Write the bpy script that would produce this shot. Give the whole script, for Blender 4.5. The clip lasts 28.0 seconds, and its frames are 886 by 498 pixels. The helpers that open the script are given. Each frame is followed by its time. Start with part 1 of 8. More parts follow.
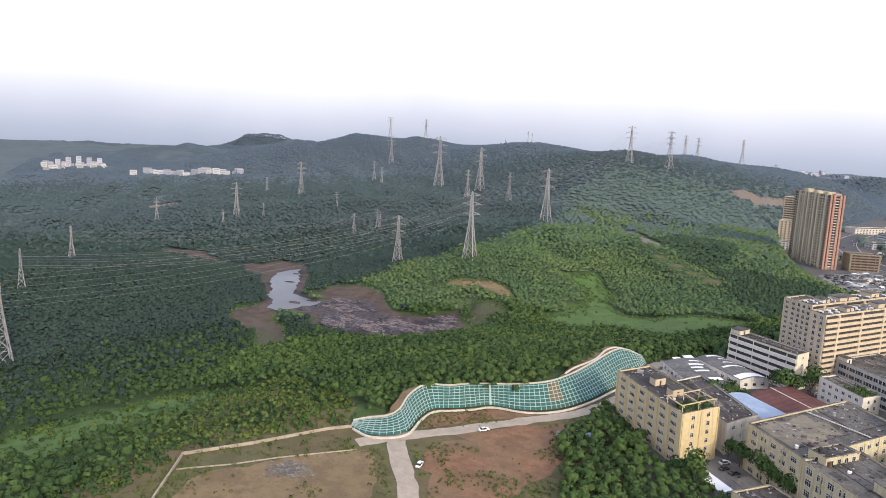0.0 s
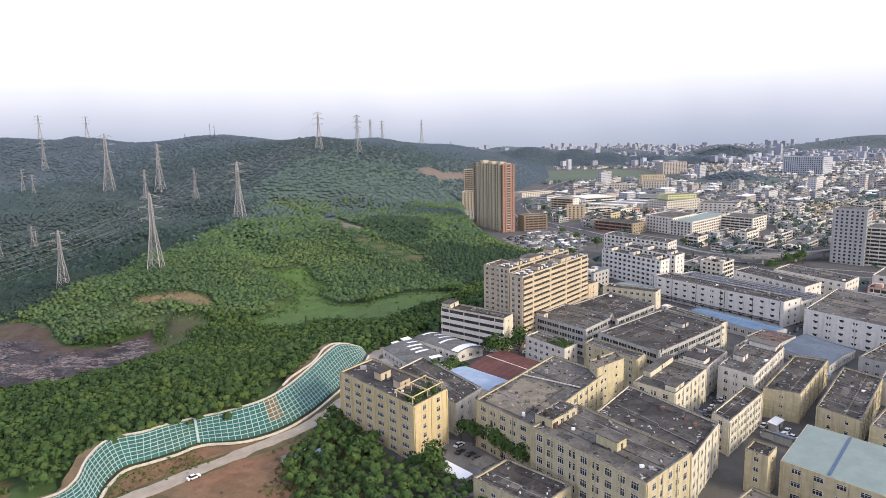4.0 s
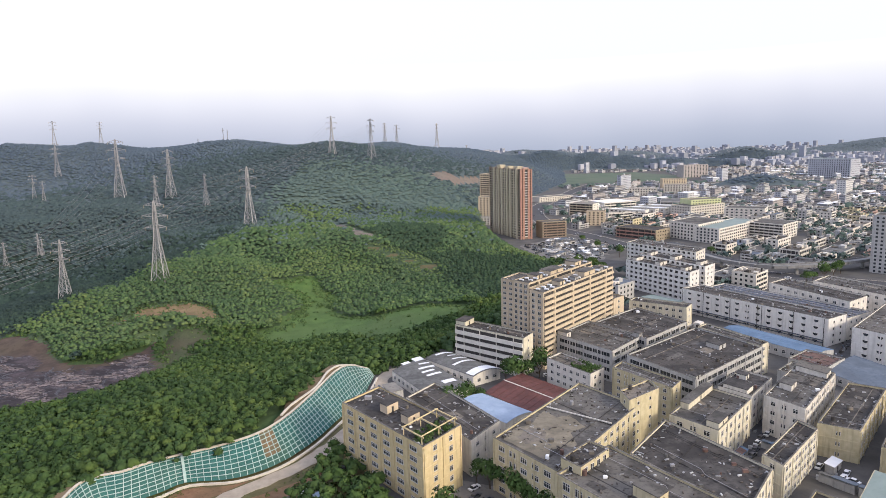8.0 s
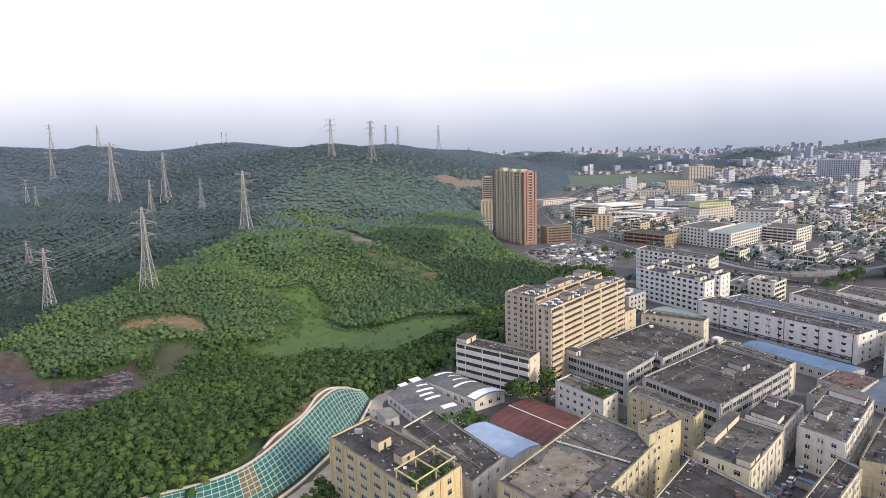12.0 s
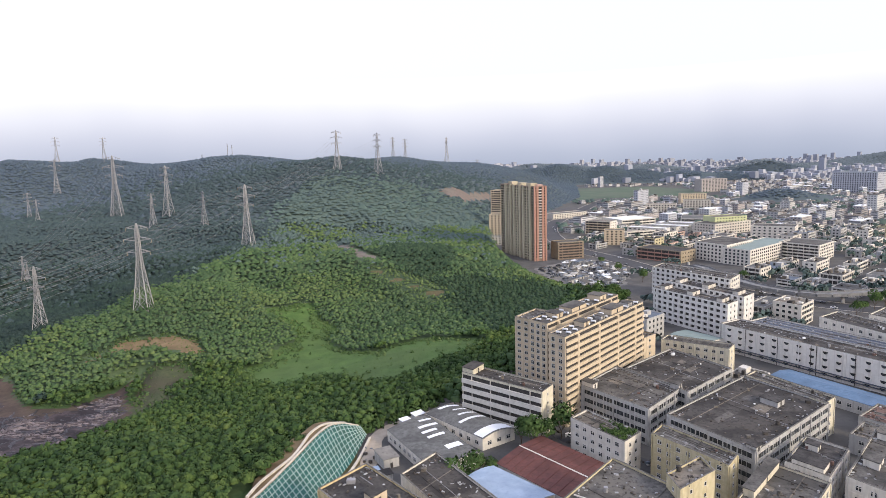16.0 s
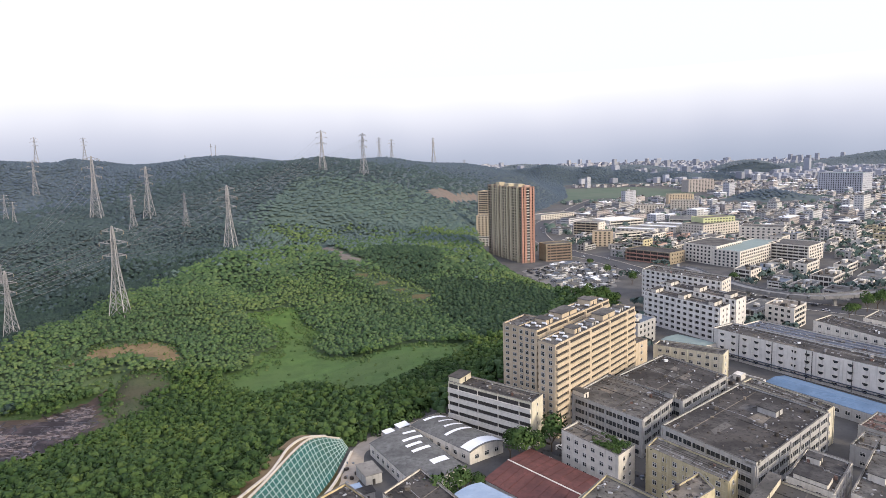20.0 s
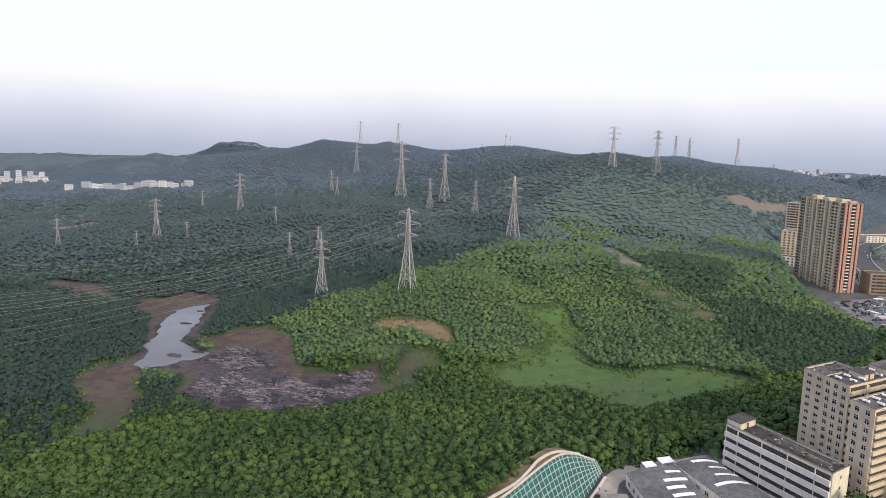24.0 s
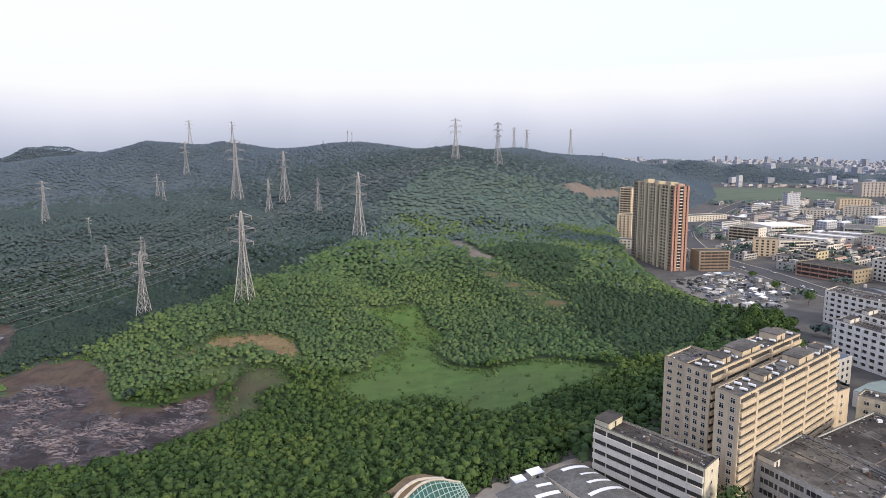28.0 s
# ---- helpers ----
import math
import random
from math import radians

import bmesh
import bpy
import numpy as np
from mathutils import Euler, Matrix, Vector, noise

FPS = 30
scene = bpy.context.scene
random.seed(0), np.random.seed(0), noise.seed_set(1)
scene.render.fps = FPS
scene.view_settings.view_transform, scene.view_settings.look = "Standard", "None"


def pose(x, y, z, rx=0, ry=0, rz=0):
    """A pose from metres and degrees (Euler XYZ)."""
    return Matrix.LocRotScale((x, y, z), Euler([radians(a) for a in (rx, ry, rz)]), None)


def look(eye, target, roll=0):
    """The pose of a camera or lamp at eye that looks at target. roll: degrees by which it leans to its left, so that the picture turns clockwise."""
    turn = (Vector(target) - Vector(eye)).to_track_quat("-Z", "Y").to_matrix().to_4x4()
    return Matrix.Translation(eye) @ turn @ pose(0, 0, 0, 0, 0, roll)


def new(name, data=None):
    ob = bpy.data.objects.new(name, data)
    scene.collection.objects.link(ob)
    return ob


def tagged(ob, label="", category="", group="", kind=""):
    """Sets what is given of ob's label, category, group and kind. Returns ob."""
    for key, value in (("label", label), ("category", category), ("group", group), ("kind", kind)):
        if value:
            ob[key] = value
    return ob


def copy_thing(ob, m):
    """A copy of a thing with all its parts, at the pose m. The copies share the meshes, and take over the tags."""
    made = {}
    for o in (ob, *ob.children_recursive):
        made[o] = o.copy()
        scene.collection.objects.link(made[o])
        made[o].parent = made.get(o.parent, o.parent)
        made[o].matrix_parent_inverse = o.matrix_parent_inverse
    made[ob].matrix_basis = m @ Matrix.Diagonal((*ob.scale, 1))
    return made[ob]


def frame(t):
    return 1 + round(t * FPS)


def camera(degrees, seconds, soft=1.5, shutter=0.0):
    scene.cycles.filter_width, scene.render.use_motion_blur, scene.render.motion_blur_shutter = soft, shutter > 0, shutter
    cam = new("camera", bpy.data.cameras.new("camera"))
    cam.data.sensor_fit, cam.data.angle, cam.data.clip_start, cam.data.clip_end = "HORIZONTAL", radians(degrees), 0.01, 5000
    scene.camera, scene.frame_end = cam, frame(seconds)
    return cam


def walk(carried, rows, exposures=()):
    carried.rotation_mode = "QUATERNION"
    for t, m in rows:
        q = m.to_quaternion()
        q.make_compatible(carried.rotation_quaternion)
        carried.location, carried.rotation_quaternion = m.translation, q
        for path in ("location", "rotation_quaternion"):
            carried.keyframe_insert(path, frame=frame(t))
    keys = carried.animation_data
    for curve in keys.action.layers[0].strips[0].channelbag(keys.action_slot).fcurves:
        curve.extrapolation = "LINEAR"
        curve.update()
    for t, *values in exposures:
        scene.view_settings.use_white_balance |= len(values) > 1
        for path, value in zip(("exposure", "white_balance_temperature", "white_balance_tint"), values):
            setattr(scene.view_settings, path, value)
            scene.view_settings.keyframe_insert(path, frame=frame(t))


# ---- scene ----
EXPOSURES = [(0.0, 0.08), (2.5, 0.08), (4.5, 0.04), (9.0, 0.0), (21.0, 0.0), (22.5, -0.07), (28.0, -0.07)]
cam = camera(66.864, 28.0, soft=0.8, shutter=0.3)


def aim(x, y, z, yaw, pitch, roll):
    """A camera pose from its place, its heading (to the left of +y), its tilt and its lean, in degrees."""
    a, b = radians(yaw), radians(pitch)
    way = Vector((-math.sin(a) * math.cos(b), math.cos(a) * math.cos(b), math.sin(b)))
    return look((x, y, z), Vector((x, y, z)) + 100 * way, roll)


# seconds, place in metres, heading, tilt, lean
PATH = [
    (0.0, 4.33, -57.42, 112.55, 23.896, -9.065, 2.456),
    (0.5, 3.29, -55.55, 112.55, 24.704, -9.280, 1.979),
    (1.0, 3.51, -51.58, 111.98, 18.815, -9.389, 1.417),
    (1.5, 1.22, -47.51, 111.26, 13.167, -9.288, 0.620),
    (2.0, 0.34, -44.72, 111.39, 13.711, -9.547, 0.433),
    (2.5, 0.38, -41.51, 110.88, 14.230, -9.583, 0.426),
    (3.0, 1.63, -34.78, 109.97, 4.773, -9.544, -0.265),
    (3.5, -1.28, -29.64, 109.50, -2.005, -9.605, -0.686),
    (4.0, -1.72, -25.99, 109.32, -1.383, -9.603, -1.178),
    (4.5, -1.51, -22.74, 109.26, -0.570, -9.659, -1.226),
    (6.5, -0.43, -9.12, 109.62, -0.072, -9.555, -1.362),
    (7.0, -0.43, -6.17, 109.78, -0.034, -9.436, -1.377),
    (7.5, -0.26, -3.05, 109.85, -0.011, -9.354, -1.438),
    (8.0, 0.00, 0.00, 110.00, -0.000, -9.296, -1.489),
    (8.5, 0.17, 3.13, 109.91, -0.049, -9.216, -1.550),
    (9.0, 0.45, 6.18, 110.13, 0.059, -9.216, -1.536),
    (9.5, 0.71, 9.02, 110.34, 0.173, -9.169, -1.528),
    (10.0, 0.99, 11.85, 110.41, 0.154, -9.145, -1.592),
    (10.5, 0.96, 14.85, 110.54, 0.095, -9.231, -1.652),
    (11.0, 1.10, 17.77, 110.53, 0.095, -9.118, -1.677),
    (11.5, 1.40, 20.79, 110.67, 0.212, -9.141, -1.668),
    (12.0, 1.73, 23.84, 110.94, 0.251, -9.154, -1.696),
    (12.5, 2.05, 26.67, 111.09, 0.250, -9.050, -1.711),
    (14.5, 2.85, 38.46, 111.45, 0.468, -8.973, -1.783),
    (15.0, 3.23, 41.24, 111.73, 0.545, -8.921, -1.805),
    (15.5, 3.32, 44.23, 111.69, 1.062, -8.674, -1.716),
    (16.0, 3.28, 46.89, 111.83, 0.956, -8.138, -1.746),
    (16.5, 3.39, 48.64, 111.88, 1.015, -7.514, -1.781),
    (17.0, 3.75, 49.87, 111.65, 0.454, -6.874, -1.812),
    (17.5, 3.85, 51.06, 111.50, 0.165, -6.594, -1.698),
    (18.0, 3.99, 51.82, 111.47, 0.338, -6.831, -1.566),
    (18.5, 4.03, 52.74, 111.48, 0.464, -7.230, -1.540),
    (19.0, 3.95, 54.42, 111.29, 1.034, -7.546, -1.506),
    (19.5, 4.11, 56.30, 111.61, 0.818, -7.865, -1.598),
    (20.0, 4.19, 58.62, 111.61, -0.122, -8.123, -1.756),
    (20.5, 4.43, 61.35, 111.47, -0.022, -8.360, -1.941),
    (21.0, 4.13, 63.87, 111.73, 0.353, -8.489, -1.966),
    (21.5, 2.77, 63.19, 112.71, 11.158, -8.311, -0.990),
    (22.0, 4.03, 61.86, 114.37, 22.954, -8.337, 0.555),
    (22.5, 5.36, 63.70, 114.68, 24.512, -8.340, 1.271),
    (24.5, 1.29, 75.21, 114.71, 23.440, -8.875, 1.468),
    (25.0, 0.08, 78.05, 115.19, 23.425, -9.101, 1.554),
    (25.5, -0.50, 82.20, 114.78, 23.384, -9.192, 1.503),
    (26.0, -0.76, 89.33, 112.95, 15.928, -8.793, 0.823),
    (26.5, -3.24, 94.48, 111.99, 10.082, -8.611, -0.144),
    (27.0, -3.75, 97.65, 111.78, 10.308, -8.683, -0.586),
    (27.5, -4.10, 100.82, 111.84, 10.704, -8.776, -0.503),
    (28.0, -4.29, 103.98, 111.83, 10.819, -8.753, -0.252),
]
walk(cam, [(t, aim(*row)) for t, *row in PATH], exposures=EXPOSURES)
# ---- end of path ----

# ---- world, sun ----
world = bpy.data.worlds.new("sky")
scene.world = world
world.use_nodes = True
wn, wl = world.node_tree.nodes, world.node_tree.links
wn.clear()
SUN_EL, SUN_AZ = radians(24), radians(128)   # azimuth clockwise from +y
sky = wn.new("ShaderNodeTexSky")
sky.sky_type = "NISHITA"
sky.sun_disc = False
sky.sun_elevation, sky.sun_rotation = SUN_EL, SUN_AZ
sky.air_density, sky.dust_density, sky.ozone_density = 1.2, 6.0, 1.5
veil = wn.new("ShaderNodeMix")
veil.data_type = "RGBA"
veil.inputs[0].default_value = 0.55
veil.inputs[7].default_value = (11.7, 12.2, 15.8, 1)
back = wn.new("ShaderNodeBackground")
back.inputs[1].default_value = 0.138
wout = wn.new("ShaderNodeOutputWorld")
wl.new(sky.outputs[0], veil.inputs[6])
wl.new(veil.outputs[2], back.inputs[0])
wl.new(back.outputs[0], wout.inputs[0])
sun = new("sun", bpy.data.lights.new("sun", "SUN"))
sun.data.energy, sun.data.angle, sun.data.color = 2.85, radians(10), (1.0, 0.87, 0.69)
sun_from = Vector((math.sin(SUN_AZ) * math.cos(SUN_EL), math.cos(SUN_AZ) * math.cos(SUN_EL), math.sin(SUN_EL)))
sun.matrix_world = look(sun_from * 500, (0, 0, 0))

# ---- materials ----
MATS = {}


def material(name, low, high, rough=0.85, fine=1.5, broad=0.06, bump=0.15, streak=0.0, metal=0.0, island=0.0, per_object=0.0, spec=0.3, third=None, stain=0.0, hue=0.0):
    """A surface whose colour wanders between two tones at two scales, with fine relief; streak: rain marks that run down."""
    m = bpy.data.materials.new(name)
    m.use_nodes = True
    n, l = m.node_tree.nodes, m.node_tree.links
    b = n["Principled BSDF"]
    b.inputs["Roughness"].default_value, b.inputs["Metallic"].default_value = rough, metal
    b.inputs["Specular IOR Level"].default_value = spec
    pos = n.new("ShaderNodeNewGeometry").outputs["Position"]

    def tex(scale, detail=4.0, vec=None, kind="ShaderNodeTexNoise"):
        t = n.new(kind)
        t.inputs["Scale"].default_value = scale
        t.inputs["Detail"].default_value = detail
        l.new(vec or pos, t.inputs["Vector"])
        return t.outputs[0]

    def mix(fac, a, c, blend="MIX"):
        x = n.new("ShaderNodeMix")
        x.data_type, x.blend_type = "RGBA", blend
        for sock, value in ((x.inputs[0], fac), (x.inputs[6], a), (x.inputs[7], c)):
            if isinstance(value, (int, float)):
                sock.default_value = value
            elif isinstance(value, tuple):
                sock.default_value = (*value, 1)
            else:
                l.new(value, sock)
        return x.outputs[2]

    def ramp(value, a, c):
        r = n.new("ShaderNodeMapRange")
        r.inputs[1].default_value, r.inputs[2].default_value = a, c
        l.new(value, r.inputs[0])
        return r.outputs[0]

    f = tex(fine)
    col = mix(ramp(f, 0.3, 0.7), tuple(low), tuple(high))
    g = ramp(tex(broad, 3.0), 0.38, 0.66)
    col = mix(g, col, tuple(third) if third else mix(0.45, col, tuple(low)))
    if streak:
        mp = n.new("ShaderNodeVectorMath")
        mp.operation = "MULTIPLY"
        mp.inputs[1].default_value = (0.9, 0.9, 0.07)
        l.new(pos, mp.inputs[0])
        s = ramp(tex(1.0, 5.0, mp.outputs[0]), 0.5, 0.75)
        sc = n.new("ShaderNodeMath")
        sc.operation = "MULTIPLY"
        sc.inputs[1].default_value = streak
        l.new(s, sc.inputs[0])
        col = mix(sc.outputs[0], col, tuple(c * 0.42 for c in low))
    if stain:
        for size, lo, hi in ((0.1, 0.47, 0.58), (0.9, 0.54, 0.66)):
            s = ramp(tex(size, 9.0), lo, hi)
            sc = n.new("ShaderNodeMath")
            sc.operation = "MULTIPLY"
            sc.inputs[1].default_value = stain
            l.new(s, sc.inputs[0])
            col = mix(sc.outputs[0], col, tuple(c * 0.5 for c in low))
    for amount, node, out in ((island, "ShaderNodeNewGeometry", "Random Per Island"), (per_object, "ShaderNodeObjectInfo", "Random")):
        if amount:
            o = n.new(node).outputs[out]
            v = n.new("ShaderNodeHueSaturation")
            spans = (("Value", 1 - amount, 1 + amount),) + ((("Hue", 0.5 + hue, 0.5 - hue),) if hue else ())
            for sock, lo, hi in spans:
                r = n.new("ShaderNodeMapRange")
                r.inputs[3].default_value, r.inputs[4].default_value = lo, hi
                l.new(o, r.inputs[0])
                l.new(r.outputs[0], v.inputs[sock])
            l.new(col, v.inputs["Color"])
            col = v.outputs[0]
    l.new(col, b.inputs["Base Color"])
    if bump:
        bp = n.new("ShaderNodeBump")
        bp.inputs["Strength"].default_value, bp.inputs["Distance"].default_value = bump, 0.3
        l.new(f, bp.inputs["Height"])
        l.new(bp.outputs[0], b.inputs["Normal"])
    MATS[name] = m
    return m


material("leaf_mid", (0.055, 0.094, 0.034), (0.09, 0.142, 0.054), 0.9, 0.16, 0.012, 0, island=0.2, hue=0.014, third=(0.063, 0.1, 0.046), spec=0.1)
material("leaf_mid_pale", (0.07, 0.108, 0.038), (0.105, 0.146, 0.056), 0.9, 0.16, 0.012, 0, island=0.22, hue=0.014, spec=0.1)
material("leaf_mid_deep", (0.043, 0.076, 0.034), (0.069, 0.111, 0.05), 0.9, 0.16, 0.012, 0, island=0.2, hue=0.014, spec=0.1)
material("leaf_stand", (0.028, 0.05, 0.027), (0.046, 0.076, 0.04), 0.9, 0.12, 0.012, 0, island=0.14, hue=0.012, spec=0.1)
# shaded copy of the mid leaf: valley shade and haze put into the colour
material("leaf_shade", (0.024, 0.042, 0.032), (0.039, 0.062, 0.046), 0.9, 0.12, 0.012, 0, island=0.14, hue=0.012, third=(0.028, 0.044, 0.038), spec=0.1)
# floors under the tinted woods: valley shade, then hill haze, put into the colour
material("valley_floor_shaded", (0.034, 0.052, 0.044), (0.05, 0.072, 0.06), 0.95, 0.1, 0.02, 0.3)
material("hill_floor_hazed", (0.072, 0.103, 0.084), (0.092, 0.126, 0.102), 0.95, 0.1, 0.01, 0.3)
material("slope_floor", (0.052, 0.082, 0.04), (0.078, 0.114, 0.056), 0.95, 0.2, 0.03, 0.3)
material("wall_terracotta", (0.34, 0.19, 0.145), (0.42, 0.25, 0.19), 0.85, 0.6, 0.05, 0.08, streak=0.2)
# valley shade and distance haze both put into this leaf colour
material("leaf_shade_hazed", (0.05, 0.073, 0.071), (0.067, 0.092, 0.087), 0.95, 0.1, 0.006, 0, island=0.07, hue=0.008, third=(0.054, 0.075, 0.077), spec=0.05)
material("tower_brown", (0.2, 0.15, 0.115), (0.27, 0.205, 0.16), 0.85, 0.6, 0.05, 0.08, streak=0.2)
material("tower_cream", (0.43, 0.37, 0.255), (0.53, 0.46, 0.33), 0.85, 0.6, 0.05, 0.08, streak=0.25)
material("leaf_near", (0.042, 0.078, 0.022), (0.072, 0.116, 0.034), 0.85, 0.2, 0.012, 0, island=0.2, hue=0.015, third=(0.05, 0.086, 0.03), spec=0.1)
material("leaf_near_pale", (0.062, 0.1, 0.027), (0.094, 0.134, 0.04), 0.85, 0.2, 0.012, 0, island=0.2, hue=0.015, spec=0.1)
material("leaf_near_deep", (0.03, 0.058, 0.02), (0.052, 0.088, 0.03), 0.85, 0.2, 0.012, 0, island=0.2, hue=0.012, spec=0.1)
# next two leaves: distance haze put in as paler, bluer green
material("leaf_far_hazed", (0.076, 0.112, 0.094), (0.1, 0.14, 0.116), 0.9, 0.1, 0.008, 0, island=0.07, hue=0.01, third=(0.081, 0.112, 0.105), spec=0.1)
material("leaf_range_hazed", (0.078, 0.102, 0.122), (0.096, 0.122, 0.142), 0.95, 0.02, 0.003, 0, island=0.06, hue=0.006, third=(0.075, 0.099, 0.122), spec=0.05)
material("leaf_yellowish", (0.066, 0.1, 0.022), (0.108, 0.14, 0.036), 0.85, 0.14, 0.02, 0, island=0.25, hue=0.02, spec=0.1)
material("forest_floor", (0.036, 0.066, 0.022), (0.058, 0.096, 0.032), 0.95, 0.4, 0.03, 0.5)
# bare distance with haze blue put into the ground colour
material("far_ground_hazed", (0.062, 0.084, 0.09), (0.08, 0.104, 0.11), 0.95, 0.02, 0.004, 0.5)
material("meadow", (0.052, 0.104, 0.022), (0.088, 0.15, 0.034), 0.9, 0.12, 0.03, 0.4, third=(0.07, 0.116, 0.03), stain=0.25)
material("marsh_grass", (0.048, 0.062, 0.028), (0.075, 0.085, 0.04), 0.9, 0.2, 0.05, 0.6, third=(0.072, 0.06, 0.038), stain=0.35)
material("mud", (0.027, 0.021, 0.024), (0.11, 0.085, 0.09), 0.8, 0.22, 0.05, 0.6, third=(0.06, 0.044, 0.043), stain=0.75, spec=0.25)
material("cut_soil", (0.14, 0.108, 0.09), (0.2, 0.158, 0.13), 0.95, 0.1, 0.02, 0.4, third=(0.16, 0.14, 0.115), stain=0.3)
material("mud_wet", (0.014, 0.012, 0.014), (0.035, 0.028, 0.03), 0.45, 0.4, 0.05, 0.2, spec=0.3)
material("mud_pale", (0.1, 0.084, 0.088), (0.22, 0.19, 0.195), 0.7, 0.4, 0.05, 0.4, spec=0.3, island=0.35)
material("mud_bank", (0.062, 0.042, 0.034), (0.104, 0.072, 0.055), 0.9, 0.25, 0.03, 0.6, third=(0.085, 0.068, 0.046), stain=0.45)
material("bare_soil", (0.155, 0.108, 0.058), (0.22, 0.158, 0.088), 0.95, 0.3, 0.04, 0.5, third=(0.165, 0.125, 0.066), stain=0.35)
material("field_dull", (0.062, 0.095, 0.062), (0.095, 0.13, 0.084), 0.95, 0.03, 0.006, 0.3, third=(0.1, 0.12, 0.085))
material("red_soil", (0.15, 0.08, 0.045), (0.225, 0.125, 0.072), 0.95, 0.3, 0.05, 0.5, third=(0.17, 0.118, 0.066), stain=0.3)
material("scrub", (0.066, 0.072, 0.027), (0.112, 0.108, 0.046), 0.95, 0.35, 0.05, 0.7, third=(0.125, 0.096, 0.05), stain=0.3)
material("water", (0.11, 0.116, 0.12), (0.16, 0.166, 0.165), 0.3, 0.08, 0.02, 0.03, spec=0.25, third=(0.09, 0.088, 0.086))
material("asphalt", (0.05, 0.05, 0.053), (0.085, 0.085, 0.088), 0.9, 0.3, 0.03, 0.2)
material("city_ground", (0.06, 0.06, 0.062), (0.115, 0.112, 0.108), 0.9, 0.08, 0.015, 0.2, third=(0.1, 0.092, 0.08), stain=0.2)
material("concrete_road", (0.3, 0.255, 0.2), (0.4, 0.345, 0.275), 0.9, 0.3, 0.03, 0.2, stain=0.15)
material("concrete_pale", (0.46, 0.41, 0.34), (0.6, 0.55, 0.47), 0.9, 0.6, 0.05, 0.2)
material("roof_grey", (0.07, 0.066, 0.061), (0.142, 0.134, 0.122), 0.92, 0.5, 0.04, 0.3, third=(0.128, 0.118, 0.103), stain=0.65)
material("roof_bluish", (0.06, 0.072, 0.095), (0.11, 0.125, 0.155), 0.7, 0.3, 0.05, 0.1)
material("roof_rust", (0.1, 0.06, 0.05), (0.2, 0.13, 0.11), 0.9, 0.4, 0.06, 0.2, stain=0.5)
material("roof_dark", (0.035, 0.0325, 0.032), (0.087, 0.081, 0.075), 0.92, 0.5, 0.05, 0.3, third=(0.072, 0.064, 0.056), stain=0.65)
material("roof_tan", (0.13, 0.115, 0.095), (0.25, 0.215, 0.17), 0.92, 0.5, 0.04, 0.3, third=(0.15, 0.135, 0.115), stain=0.6)
material("roof_sand", (0.16, 0.142, 0.108), (0.25, 0.218, 0.162), 0.95, 0.5, 0.06, 0.2, stain=0.4)
material("wall_yellow", (0.5, 0.405, 0.225), (0.6, 0.495, 0.295), 0.85, 0.6, 0.05, 0.08, streak=0.5)
material("wall_lime", (0.44, 0.47, 0.26), (0.54, 0.57, 0.34), 0.85, 0.6, 0.05, 0.08, streak=0.3)
material("wall_pale", (0.5, 0.46, 0.4), (0.62, 0.58, 0.51), 0.85, 0.6, 0.05, 0.08, streak=0.4, per_object=0.15)
material("wall_tan", (0.43, 0.375, 0.235), (0.55, 0.485, 0.325), 0.85, 0.6, 0.05, 0.08, streak=0.5)
material("wall_buff", (0.53, 0.49, 0.375), (0.65, 0.6, 0.475), 0.85, 0.6, 0.05, 0.08, streak=0.45)
material("coping_worn", (0.1, 0.095, 0.085), (0.27, 0.25, 0.22), 0.9, 0.7, 0.08, 0.2, stain=0.5)
material("yard_concrete", (0.17, 0.16, 0.145), (0.25, 0.235, 0.21), 0.9, 0.4, 0.04, 0.2, stain=0.4)
material("litter_pale", (0.24, 0.24, 0.24), (0.4, 0.4, 0.4), 0.8, 0.5, 0.1, 0, island=0.5)
material("litter_dark", (0.05, 0.045, 0.04), (0.12, 0.1, 0.085), 0.9, 0.5, 0.1, 0, island=0.5)
material("concrete_dark", (0.16, 0.16, 0.16), (0.24, 0.24, 0.235), 0.9, 0.4, 0.04, 0.1, streak=0.3)
material("wall_cream", (0.485, 0.4, 0.287), (0.57, 0.475, 0.345), 0.85, 0.6, 0.05, 0.08, streak=0.4)
material("wall_bright", (0.58, 0.56, 0.525), (0.69, 0.67, 0.63), 0.85, 0.6, 0.05, 0.08, streak=0.4)
material("wall_rail", (0.56, 0.53, 0.475), (0.66, 0.63, 0.57), 0.85, 0.6, 0.05, 0.08, streak=0.15)
material("wall_white", (0.54, 0.505, 0.445), (0.68, 0.645, 0.58), 0.85, 0.6, 0.05, 0.08, streak=0.45)
material("wall_grey", (0.35, 0.345, 0.33), (0.46, 0.45, 0.43), 0.85, 0.6, 0.05, 0.08, streak=0.45)
material("wall_pink", (0.45, 0.3, 0.24), (0.55, 0.38, 0.31), 0.85, 0.6, 0.05, 0.08, streak=0.25)
material("wall_brown", (0.27, 0.225, 0.16), (0.34, 0.285, 0.205), 0.85, 0.6, 0.05, 0.08, streak=0.25)
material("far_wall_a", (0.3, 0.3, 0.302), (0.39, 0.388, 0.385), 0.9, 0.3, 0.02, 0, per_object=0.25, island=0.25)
# distant windows lifted to grey: haze put into the glass colour
material("far_glass_hazed", (0.12, 0.125, 0.14), (0.17, 0.175, 0.19), 0.6, 0.5, 0.1, 0, spec=0.2)
